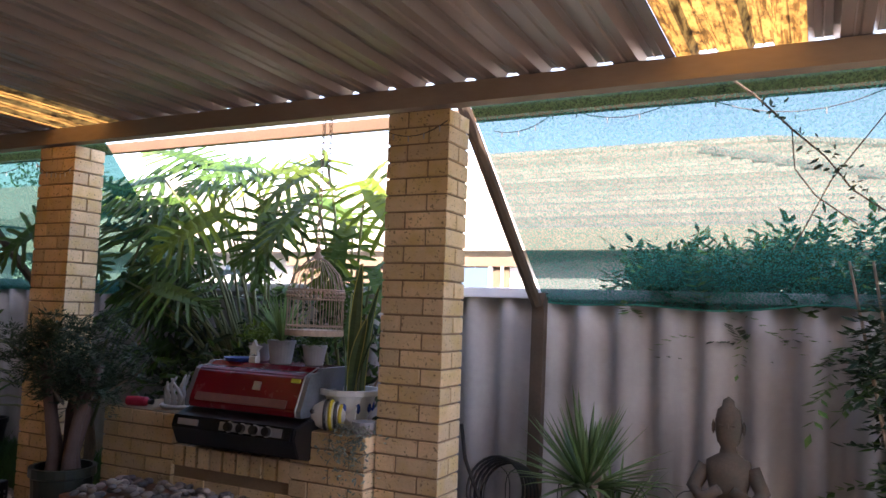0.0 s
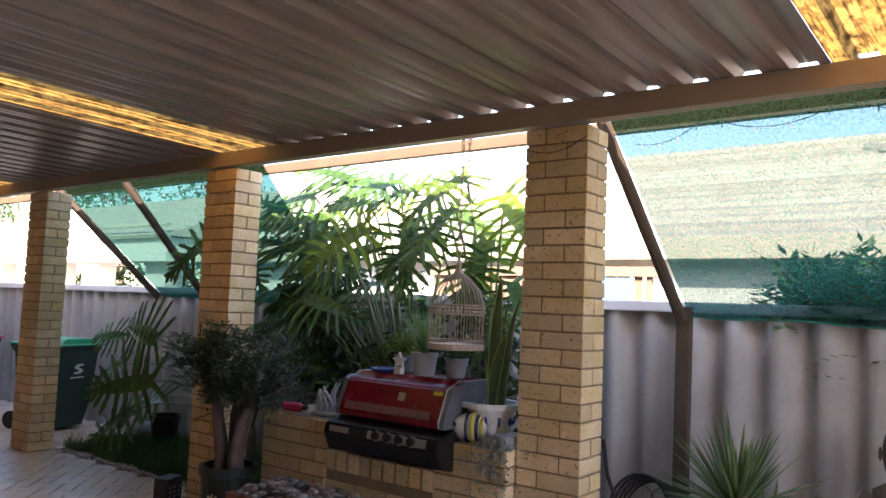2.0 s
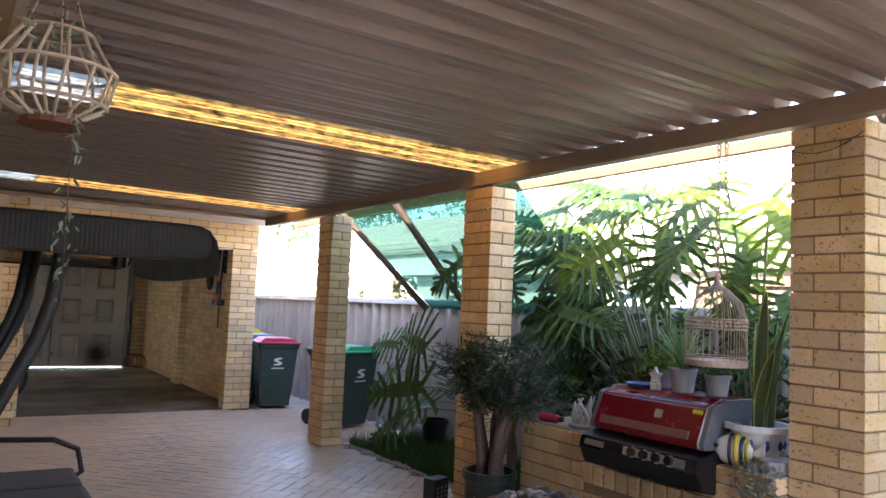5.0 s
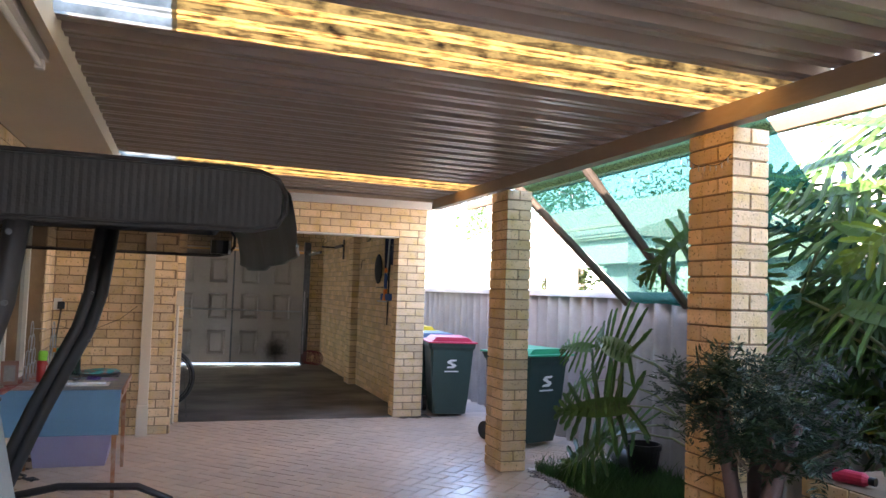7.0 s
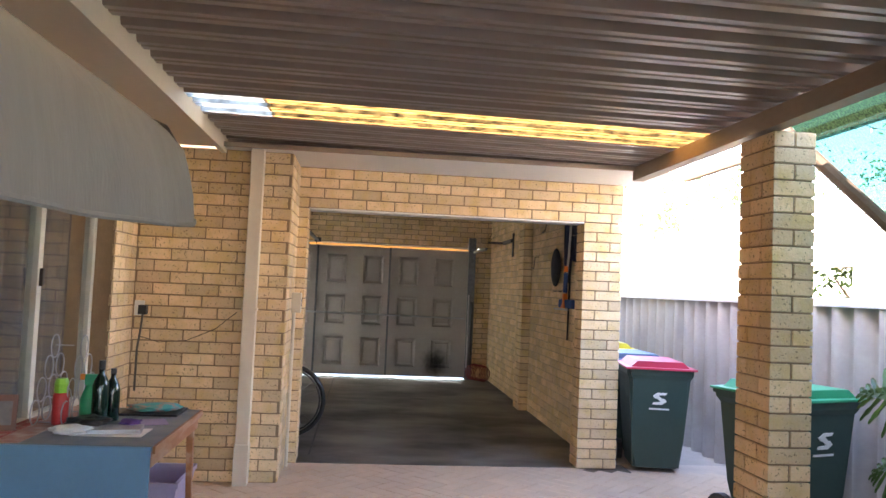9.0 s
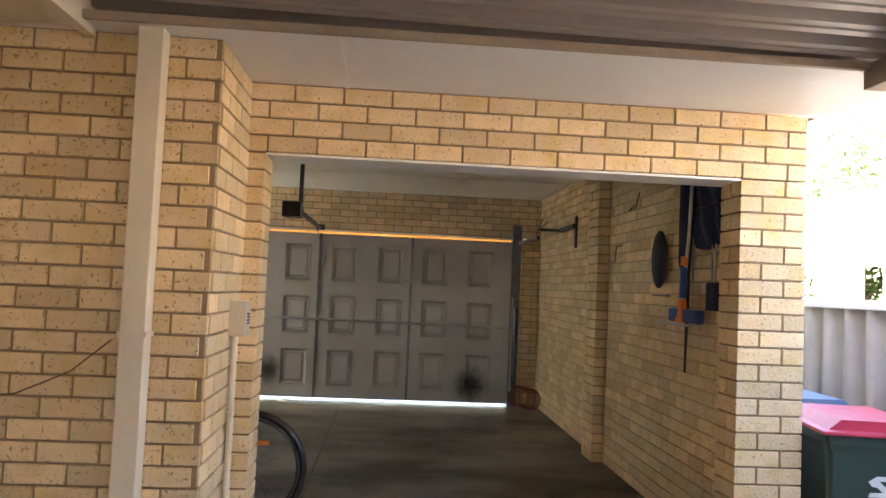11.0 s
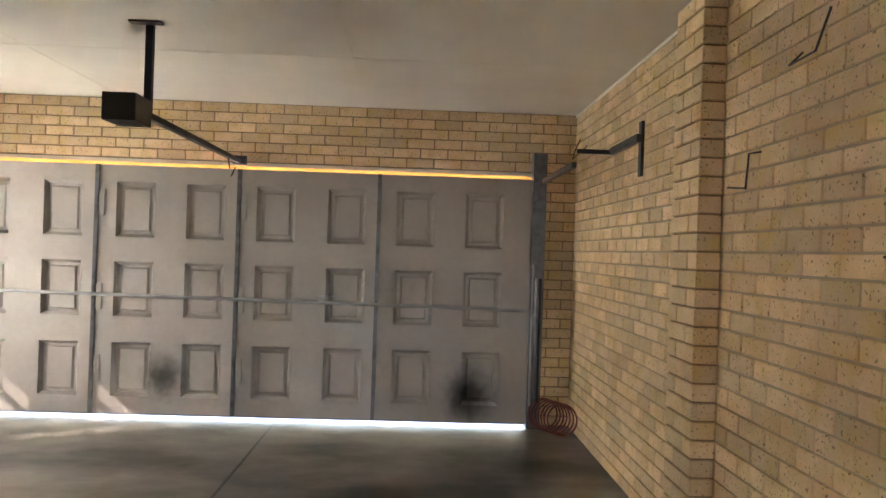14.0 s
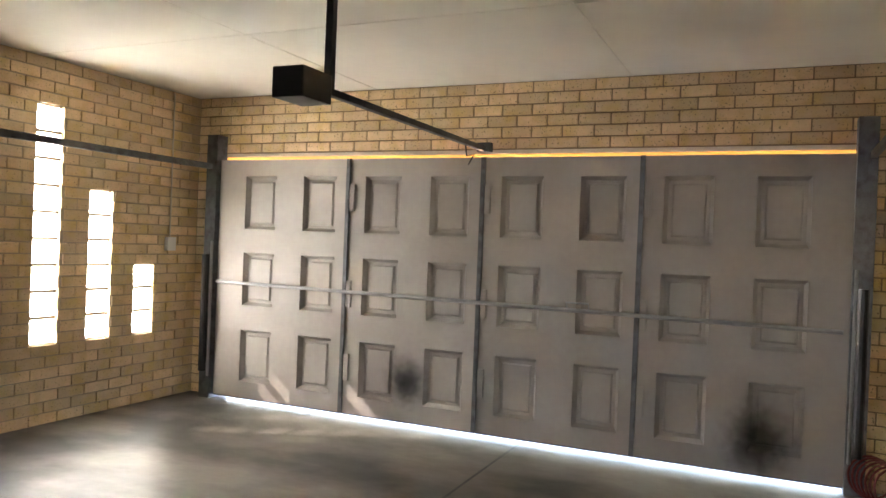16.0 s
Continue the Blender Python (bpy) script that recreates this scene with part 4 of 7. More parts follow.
CLUMPS = [(random.Random(77 + i).uniform(-0.28, 0.42), random.Random(99 + i).uniform(-0.24, 0.24), random.Random(55 + i).uniform(0.86, 1.24)) for i in range(26)]


def crown(r):
    c = r.choice(CLUMPS)
    return (c[0] + r.gauss(0, 0.055), c[1] + r.gauss(0, 0.055), c[2] + r.gauss(0, 0.05))


for c in CLUMPS[::2]:
    part("twig", tubem([(c[0] * 0.35, c[1] * 0.3, 0.80), (c[0] * 0.8, c[1] * 0.7, c[2] - 0.06), c], [0.010, 0.006, 0.003], 5), BARK, pp, "thin twig")
sprigs(pp, "foliage", LEAFD, 900, 0.10, 0.045, crown, 0.1, 3, 5, 0.12)

# ---- brick barbecue bench ----
BY = 3.27
bench = struct("bench_core", boxm(-3.88, -3.34, BY + 0.01, BY + 0.52, -0.05, 9 * P), MORTAR, "cream brick barbecue bench, left block")
bench["label"] = "cream brick barbecue bench block with ornaments on it"
bench2 = struct("bench_block", boxm(-2.50, -2.07, BY + 0.01, BY + 0.52, -0.05, 9 * P), MORTAR, "cream brick barbecue bench block beside the pillar")
bench3 = struct("bench_ledge", boxm(-3.33, -2.51, BY + 0.03, BY + 0.52, -0.05, 0.60), MORTAR, "low brick ledge under the barbecue")
for ob, a, b in ((bench, -3.89, -3.33), (bench2, -2.51, -2.06)):
    for k in range(9):
        for u0, u1 in course_u(a, b, k):
            for dy in (0.055, 0.295):
                lay(ob, (u0 + u1) / 2, BY + dy if dy < 0.1 else BY + 0.44, (k + 0.5) * P, u1 - u0, 0.11)
        lay(ob, a + 0.055, BY + 0.24, (k + 0.5) * P, 0.11, 0.23)
    for u0, u1 in course_u(a, b, 8):
        lay(ob, (u0 + u1) / 2, BY + 0.24, 8.5 * P, u1 - u0, 0.23)
for k in range(5):
    for u0, u1 in course_u(-3.33, -2.51, k):
        lay(bench3, (u0 + u1) / 2, BY + 0.075, (k + 0.5) * P, u1 - u0, 0.11)
for i in range(9):
    lay(bench3, -3.285 + i * 0.092, BY + 0.12, 0.545, 0.0757, 0.23, 0.11)

# ---- the barbecue ----
bbq = thing("barbecue", "red hooded gas barbecue with black control panel, on brick bench", "barbecue", (-2.78, BY - 0.03, 0.62))
bm = bmesh.new()
prism(bm, [(0.02, 0.0), (-0.07, 0.02), (-0.115, 0.12), (-0.10, 0.17), (0.0, 0.205), (0.46, 0.205), (0.46, 0.0)], "x", -0.42, 0.40)
bmesh.ops.bevel(bm, geom=list(bm.edges), offset=0.006, segments=2, affect="EDGES")
part("body", bm, BLACK, bbq, "black enamel body")
bm = bmesh.new()
prism(bm, [(-0.125, 0.115), (-0.105, 0.112), (-0.09, 0.172), (-0.110, 0.178)], "x", -0.40, 0.385)
part("control_panel", bm, mat("black_enamel", (0.01, 0.01, 0.011), 0.25), bbq, "black control panel")
TILTP = Matrix.Translation((0, -0.121, 0.147)) @ Matrix.Rotation(radians(-13), 4, "X")


def on_panel(bm):
    bmesh.ops.transform(bm, matrix=TILTP, verts=bm.verts)
    return bm


part("dial_plate", on_panel(boxm(-0.07, 0.33, -0.005, 0.003, -0.022, 0.022)), GALV, bbq, "scratched silver dial plate")
for i in range(4):
    x = 0.0 + i * 0.082
    part("knob", on_panel(tubem([(x, -0.004, 0.0), (x, -0.03, 0.0)], 0.023, 14)), BLACK, bbq, "round black knob")
    part("knob_rim", on_panel(tubem([(x + 0.026 * math.cos(a), -0.008, 0.026 * math.sin(a)) for a in [q * math.pi / 6 for q in range(12)]], 0.003, 5, closed=True)), GALV, bbq)
part("maker_plate", on_panel(boxm(-0.36, -0.22, -0.004, 0.003, -0.016, 0.016)), GALV, bbq, "small silver maker's plate")
prof = [(-0.035, 0.215), (-0.04, 0.25), (0.03, 0.415), (0.05, 0.43), (0.12, 0.435), (0.14, 0.455), (0.38, 0.455), (0.40, 0.435), (0.45, 0.42), (0.47, 0.25), (0.46, 0.215)]
bm = bmesh.new()
prism(bm, prof, "x", -0.375, 0.345)
bmesh.ops.bevel(bm, geom=[e for e in bm.edges if abs((e.verts[0].co - e.verts[1].co).x) > 0.5], offset=0.008, segments=2, affect="EDGES")
part("hood", bm, RED, bbq, "dark red enamelled hood")
HEND = mat("grey_metal_end", (0.20, 0.22, 0.25), 0.38, metal=0.5, vary=0.2, scale=9)
for s, x in ((-1, -0.376), (1, 0.346)):
    bm = bmesh.new()
    prism(bm, [(y, z) for y, z in prof], "x", min(x, x + 0.03 * s), max(x, x + 0.03 * s))
    part("hood_end", bm, HEND, bbq, "bare grey metal hood end")
part("hood_seam", tubem([(0.345, -0.037, 0.22), (0.345, -0.043, 0.25), (0.345, 0.028, 0.418), (0.345, 0.14, 0.458)], 0.004, 6), GALV, bbq)
bm = boxm(-0.33, 0.28, -0.008, 0.004, -0.022, 0.022, bevel=0.003)
bmesh.ops.transform(bm, matrix=Matrix.Translation((0, -0.033, 0.275)) @ Matrix.Rotation(radians(-23), 4, "X"), verts=bm.verts)
part("hood_strip", bm, mat("worn_red", (0.20, 0.09, 0.085), 0.4, vary=0.2, scale=20), bbq, "worn hood handle strip")
bm = boxm(-0.022, 0.022, -0.007, 0.004, -0.022, 0.022)
box(bm, -0.014, 0.014, -0.009, -0.007, -0.014, 0.014)
bmesh.ops.transform(bm, matrix=Matrix.Translation((0.06, 0.0, 0.353)) @ Matrix.Rotation(radians(-23), 4, "X"), verts=bm.verts)
part("badge", bm, GALV, bbq, "small silver badge")
bm = boxm(0.27, 0.325, -0.006, 0.004, -0.01, 0.01)
bmesh.ops.transform(bm, matrix=Matrix.Translation((0, 0.017, 0.392)) @ Matrix.Rotation(radians(-23), 4, "X"), verts=bm.verts)
part("sticker", bm, YELLOW, bbq, "small yellow sticker")
for z in (0.27, 0.32):
    part("side_hinge", boxm(0.376, 0.395, 0.14, 0.24, z, z + 0.025, bevel=0.004), GALV, bbq)

HT = 0.62 + 0.456
TERRA = mat("grey_pot", (0.30, 0.30, 0.31), 0.6, vary=0.12, scale=15)
WPOT = mat("white_pot", (0.66, 0.66, 0.63), 0.45, vary=0.06, scale=15)
VAR = mat("spider_leaf", (0.20, 0.33, 0.12), 0.4, vary=0.15, scale=30, trans=0.3)
def plant_pot(label, at, r, h, m, leaf, n, length, wid, up=0.8, spread=1.0, seed=1):
    t = thing("pot_plant", label, "potted plant", at, 0, "small pot plants")
    pot(t, [(r * 0.72, 0), (r * 0.78, 0.005), (r, h * 0.86), (r * 1.08, h * 0.87), (r * 1.08, h), (r * 0.94, h), (r * 0.9, h * 0.85)], m)
    part("soil", lathem([(0, h * 0.88), (r * 0.9, h * 0.88)], 14), SOIL, t)
    if n < 60:
        blade_tuft(t, "leaf", leaf, n, length, wid, (0, 0, h * 0.88), spread, up, seed)
    else:
        leafy(t, "foliage", leaf, n, wid, lambda q: (q.gauss(0, r * 0.75), q.gauss(0, r * 0.75), h + q.uniform(0, length)), seed=seed)
    return t


plant_pot("grey pot of strappy variegated spider plant on the barbecue hood", (-2.74, BY + 0.18, HT), 0.074, 0.13, TERRA, VAR, 38, 0.36, 0.012, 0.9, 0.75, 3)
plant_pot("grey pot of small green succulents on the barbecue hood", (-2.56, BY + 0.24, HT), 0.065, 0.11, TERRA, LEAF, 160, 0.05, 0.035, seed=5)
plant_pot("grey pot of yellow-green sedum on the barbecue hood", (-2.97, BY + 0.28, HT), 0.065, 0.10, TERRA, LEAFL, 300, 0.10, 0.045, seed=6)
sau = thing("saucer", "shallow blue plastic saucer on the barbecue hood", "saucer", (-3.02, BY + 0.18, HT))
part("dish", lathem([(0.0, 0.0), (0.08, 0.0), (0.10, 0.02), (0.095, 0.02), (0.075, 0.006), (0.0, 0.006)], 20), mat("blue_plastic", (0.02, 0.05, 0.25), 0.4), sau)
star = thing("star_ornament", "small white star ornament on the barbecue hood", "ornament", (-2.885, BY + 0.13, HT))
bm = bmesh.new()
pts = []
for i in range(10):
    r = 0.05 if i % 2 == 0 else 0.024
    a = math.pi / 2 + i * math.pi / 5
    pts.append((r * math.cos(a), 0.075 + r * math.sin(a)))
prism(bm, pts, "y", -0.01, 0.01)
box(bm, -0.022, 0.022, -0.02, 0.02, 0, 0.035)
part("star", bm, WPOT, star)

# planter with the snake plant, fish, trailing plant
sn = thing("snake_plant", "tall snake plant in blue and white pot on brick bench", "potted plant", (-2.30, BY + 0.22, 9 * P))
sn.scale = (1.12, 1.12, 1.12)
pot(sn, [(0.075, 0), (0.08, 0.03), (0.12, 0.15), (0.15, 0.155), (0.15, 0.18), (0.125, 0.18), (0.115, 0.15)], WPOT, label="white pot with a blue pattern").data.materials[0] = WPOT
BLUEG = mat("blue_glaze", (0.03, 0.07, 0.30), 0.25)
for i in range(10):
    a = i * 2 * math.pi / 10
    bm = bmesh.new()
    c = Vector((math.cos(a) * 0.105, math.sin(a) * 0.105, 0.10))
    bmesh.ops.create_icosphere(bm, subdivisions=1, radius=0.02, matrix=Matrix.Translation(c) @ Matrix.Diagonal((0.6, 0.6, 1.4, 1)))
    part("blue_pattern", bm, BLUEG, sn, "blue painted blotch")
part("soil", lathem([(0, 0.155), (0.115, 0.155)], 14), SOIL, sn)
SNK = mat("snake_leaf", (0.07, 0.13, 0.05), 0.4, vary=0.3, scale=25, stretch=(1, 1, 3))
EDGE = mat("snake_edge", (0.45, 0.45, 0.14), 0.4)
for i, (dx, dy, h, lean) in enumerate([(0.0, 0.0, 0.62, 0.05), (0.04, 0.02, 0.52, 0.16), (-0.04, 0.01, 0.42, -0.14), (0.02, -0.03, 0.36, 0.2), (-0.02, 0.04, 0.48, -0.05), (0.05, -0.02, 0.28, 0.28)]):
    vs, es, fs, ef = [], [], [], []
    for k in range(8):
        t = k / 7
        w = 0.026 * (0.7 + 0.9 * t - 1.55 * t ** 3)
        c = Vector((dx + lean * h * t * t, dy, 0.15 + h * t))
        tw = 0.6 * t + i
        s = Vector((math.cos(tw), math.sin(tw), 0))
        vs += [tuple(c - s * w), tuple(c + s.cross(Vector((0, 0, 1))) * 0.006), tuple(c + s * w)]
        es += [tuple(c - s * (w + 0.005)), tuple(c - s * w), tuple(c + s * w), tuple(c + s * (w + 0.005))]
    for k in range(7):
        o, e = 3 * k, 4 * k
        fs += [(o, o + 1, o + 4, o + 3), (o + 1, o + 2, o + 5, o + 4)]
        ef += [(e, e + 1, e + 5, e + 4), (e + 2, e + 3, e + 7, e + 6)]
    lf = raw("leaf", vs, fs, SNK, sn, "banded dark green leaf")
    raw("leaf_edge", es, ef, EDGE, lf, "yellow leaf margin")

fish = thing("fish_ornament", "white ceramic fish ornament with yellow and black stripes on brick bench", "ornament", (-2.335, BY + 0.07, 9 * P + 0.075), 20)
bm = bmesh.new()
bmesh.ops.create_uvsphere(bm, u_segments=18, v_segments=12, radius=0.075, matrix=Matrix.Diagonal((1.25, 0.7, 0.98, 1)))
part("body", bm, WPOT, fish, smooth=True)
for i, (x, m) in enumerate(((-0.005, BLACK), (0.022, YELLOW), (0.048, BLACK), (0.070, YELLOW))):
    rr = 0.073 * math.sqrt(max(0.05, 1 - (x / 0.094) ** 2))
    bm = bmesh.new()
    ring = [(x, 0.72 * rr * math.cos(a), rr * math.sin(a)) for a in [q * math.pi / 12 for q in range(24)]]
    tube(bm, ring, 0.010, 6, closed=True)
    part("stripe", bm, m, fish, "black stripe" if m is BLACK else "yellow stripe")
bm = bmesh.new()
prism(bm, [(0.09, 0), (0.15, 0.05), (0.14, -0.05)], "y", -0.01, 0.01)
part("tail", bm, WPOT, fish)
bm = bmesh.new()
bmesh.ops.create_uvsphere(bm, u_segments=8, v_segments=6, radius=0.012, matrix=Matrix.Translation((-0.07, -0.045, 0.02)))
part("eye", bm, BLACK, fish)

tr = thing("trailing_plant", "silvery trailing plant hanging over the brick bench edge by the pillar", "plant", (-2.13, BY - 0.03, 0))
SILV = mat("silver_leaf", (0.20, 0.24, 0.20), 0.5, vary=0.2, scale=20, rand=0.2)
leafy(tr, "foliage", SILV, 420, 0.028, lambda q: (q.gauss(0, 0.07), 0.02 - abs(q.gauss(0, 0.03)), 0.83 - abs(q.gauss(0, 0.16))), 0.4, seed=8)
part("pot", lathem([(0.05, 0), (0.06, 0.06), (0.0, 0.06)], 14, (0, 0.12, 9 * P)), TERRA, tr)

orn = thing("antler_ornament", "white antler-shaped resin ornament on the brick bench", "ornament", (-3.47, BY + 0.14, 9 * P))
r = random.Random(5)
for i in range(9):
    a = i * 0.7
    c = Vector((0.06 * math.cos(a), 0.04 * math.sin(a), 0.012))
    tip = c + Vector((r.uniform(-0.05, 0.05), 0, r.uniform(0.13, 0.19)))
    bm = tubem([c, c + Vector((0.03 * math.cos(a + 1), 0.0, 0.06)), c + Vector((-0.02, 0.01, 0.11)), tip], [0.014, 0.012, 0.010, 0.006], 7)
    part("antler", bm, WPOT, orn, smooth=True)
part("ring_base", tubem([(0.09 * math.cos(q * math.pi / 8), 0.05 * math.sin(q * math.pi / 8), 0.015) for q in range(16)], 0.015, 7, closed=True), WPOT, orn, smooth=True)
bot = thing("drink_bottle", "pinkish red plastic bottle lying on the brick bench", "bottle", (-3.70, BY + 0.10, 9 * P + 0.028), 15)
part("bottle", tubem([(-0.09, 0, 0), (0.03, 0, 0), (0.05, 0, 0)], [0.028, 0.028, 0.016], 12), REDLID, bot)
part("cap", tubem([(0.05, 0, 0), (0.075, 0, 0)], 0.017, 12), BLACK, bot)

# ---- bird cage ----
cage = thing("bird_cage", "cream ornamental wire bird cage hanging on a chain from the beam", "bird cage", (-2.47, 3.375, 1.245))
CG = mat("aged_cream_wire", (0.42, 0.31, 0.24), 0.55, vary=0.2, scale=30)
part("base", lathem([(0, 0), (0.155, 0), (0.155, 0.03), (0.14, 0.03), (0, 0.02)], 24), CG, cage, "pierced tin base")
for z in (0.05, 0.19, 0.24):
    part("hoop", tubem([(0.148 * math.cos(a), 0.148 * math.sin(a), z) for a in [q * math.pi / 12 for q in range(24)]], 0.004, 5, closed=True), CG, cage)
bm = bmesh.new()
for i in range(28):
    a = i * 2 * math.pi / 28
    ca, sa = math.cos(a), math.sin(a)
    tube(bm, [(0.148 * ca, 0.148 * sa, 0.02), (0.148 * ca, 0.148 * sa, 0.24), (0.125 * ca, 0.125 * sa, 0.32), (0.06 * ca, 0.06 * sa, 0.39), (0.01 * ca, 0.01 * sa, 0.42)], 0.0022, 4, caps=False)
part("wire_bars", bm, CG, cage)
bm = bmesh.new()
for i in range(40):
    a = i * 2 * math.pi / 40
    for z in (0.205, 0.225):
        c = Vector((0.15 * math.cos(a), 0.15 * math.sin(a), z))
        bmesh.ops.create_icosphere(bm, subdivisions=1, radius=0.009, matrix=Matrix.Translation(c))
part("scroll_band", bm, CG, cage, "scrolled cream band")
part("finial", lathem([(0.0, 0.40), (0.03, 0.41), (0.012, 0.44), (0.018, 0.46), (0.0, 0.48)], 12), CG, cage)
bm = bmesh.new()
z = 0.47
i = 0
while z < 1.20:
    ax = Vector((1, 0, 0)) if i % 2 else Vector((0, 1, 0))
    tube(bm, [tuple(ax * 0.011 * math.cos(a) + Vector((0, 0, z + 0.02 + 0.020 * math.sin(a)))) for a in [q * math.pi / 4 for q in range(8)]], 0.003, 4, closed=True)
    if z > 0.78:
        tube(bm, [tuple(ax * 0.011 * math.cos(a) + Vector((0.045, 0, z + 0.02 + 0.020 * math.sin(a)))) for a in [q * math.pi / 4 for q in range(8)]], 0.003, 4, closed=True)
    z += 0.031
    i += 1
part("chain", bm, CG, cage, "pale link chain")

# ---- stone-topped low table ----
tb = thing("low_table", "low red-stained wooden table before the barbecue bench", "table", (-2.95, 2.98, 0))
part("tabletop", boxm(-0.62, 0.62, -0.22, 0.22, 0.36, 0.395, bevel=0.006), WOODR, tb)
for x, y in ((-0.58, -0.18), (0.58, -0.18), (-0.58, 0.18), (0.58, 0.18)):
    part("leg", boxm(x - 0.025, x + 0.025, y - 0.025, y + 0.025, 0, 0.36, bevel=0.004), WOODR, tb)
for y in (-0.20, 0.20):
    part("rail", boxm(-0.55, 0.55, y - 0.01, y + 0.01, 0.28, 0.36), WOODR, tb)
STONES = [mat("river_stone", c, 0.55, vary=0.2, scale=25, rand=0.35) for c in ((0.20, 0.17, 0.16), (0.36, 0.31, 0.27), (0.10, 0.095, 0.10))]
sm = []
for s in range(6):
    bm = bmesh.new()
    bmesh.ops.create_icosphere(bm, subdivisions=2, radius=1.0)
    for v in bm.verts:
        v.co *= 1 + 0.12 * noise.noise(v.co * 1.3 + Vector((s * 7, 0, 0)))
        v.co.z *= 0.5
        v.co.y *= 0.75
    me = mesh_from("stone", bm, STONES[s % 3])
    for p in me.polygons:
        p.use_smooth = True
    sm.append(me)
heap = thing("stone_heap", "heap of smooth grey river stones on a low table", "stones", (-2.95, 2.98, 0.395))
r = random.Random(4)
for i in range(280):
    ob = new("stone", r.choice(sm))
    ob.parent = heap
    s = r.uniform(0.018, 0.034)
    layer = 0 if i < 190 else 1
    ob.matrix_basis = pose(r.uniform(-0.6, 0.6) * (1 - 0.1 * layer), r.uniform(-0.20, 0.20) * (1 - 0.3 * layer), s * 0.45 + layer * 0.028, r.uniform(-15, 15), r.uniform(-15, 15), r.uniform(0, 360)) @ Matrix.Scale(s, 4)


# ---- shade cloths on timber poles ----
def shade(name, x0, x1, tz, sag, seed, label, x0b=None):
    n, m = 28, 12
    r = random.Random(seed)
    x0b = x0 if x0b is None else x0b
    vs = []
    for j in range(m + 1):
        v = j / m
        for i in range(n + 1):
            u = i / n
            x = (x0 + (x0b - x0) * v) * (1 - u) + x1 * u
            y = 3.60 + (4.555 - 3.60) * v
            z = tz + (1.49 - tz) * v
            z -= sag * math.sin(math.pi * v * 0.9) * (0.6 + 0.4 * math.cos(u * 9)) * 0.5
            z += 0.012 * math.sin(u * 23 + v * 4) * v
            if j == m:
                z -= 0.03 * abs(math.sin(u * 7))
            vs.append((x, y, z))
    fs = [(j * (n + 1) + i, j * (n + 1) + i + 1, (j + 1) * (n + 1) + i + 1, (j + 1) * (n + 1) + i) for j in range(m) for i in range(n)]
    t = thing(name, label, "shade cloth")
    raw("cloth", vs, fs, CLOTH if seed == 1 else CLOTH2, t, smooth=True)
    edge = [vs[m * (n + 1) + i] for i in range(n + 1)]
    part("hem", tubem(edge, 0.006, 6), mat("hem_green", (0.015, 0.16, 0.13), 0.8), t, "rolled green hem")
    k = 2 * (n + 1)
    fold = [(q[0], q[1] - 0.012, q[2]) for q in vs[:k]]
    raw("folded_edge", fold, [f for f in fs if max(f) < k], CLOTH3, t, "doubled olive green top edge", smooth=True)
    return t


shade("shade_cloth", -1.72, 1.9, 2.515, 0.03, 1, "green shade cloth awning stretched from the beam to the fence", -1.60)
shade("shade_cloth", -7.52, -4.50, 2.515, 0.05, 2, "green shade cloth awning sagging between the beam and the fence", -7.12)
for i, (a, b) in enumerate((((-1.745, 3.55, 2.51), (-1.63, 4.49, 1.46)), ((-7.55, 3.55, 2.52), (-7.10, 4.49, 1.45)), ((-6.335, 3.55, 2.52), (-6.28, 4.49, 1.45)))):
    p = thing("awning_pole", "dark weathered timber pole that holds out a shade cloth", "pole", a, 0, "awning poles")
    d = Vector(b) - Vector(a)
    part("pole", tubem([(0, 0, 0), tuple(d)], 0.036, 8), WOODP, p)
p = thing("fence_post", "dark weathered timber post standing before the fence", "post", (-1.63, 4.52, 0))
bm = boxm(-0.04, 0.04, -0.035, 0.035, -0.1, 1.53, bevel=0.006)
for v in bm.verts:
    v.co.x += 0.012 * math.sin(v.co.z * 5)
part("post", bm, WOODP, p)

# ---- yucca, statue, bush, hoses at the fence ----
yu = thing("yucca", "spiky green yucca growing before the fence", "plant", (-1.13, 4.02, 0))
YL = mat("yucca_leaf", (0.10, 0.17, 0.06), 0.4, vary=0.15, scale=10, rand=0.3, trans=0.15)
part("trunk", tubem([(0, 0, -0.05), (0.01, 0, 0.3), (0, 0, 0.62)], [0.05, 0.04, 0.035], 8), BARK, yu)
blade_tuft(yu, "leaf", YL, 70, 0.50, 0.020, (-0.04, 0, 0.50), 1.0, 0.28, 21, 0.30)
blade_tuft(yu, "leaf", YL, 26, 0.48, 0.020, (-0.04, 0, 0.52), 0.55, 0.8, 22, 0.10)
blade_tuft(yu, "leaf", YL, 34, 0.42, 0.019, (0.13, -0.08, 0.36), 1.0, 0.35, 23, 0.25)

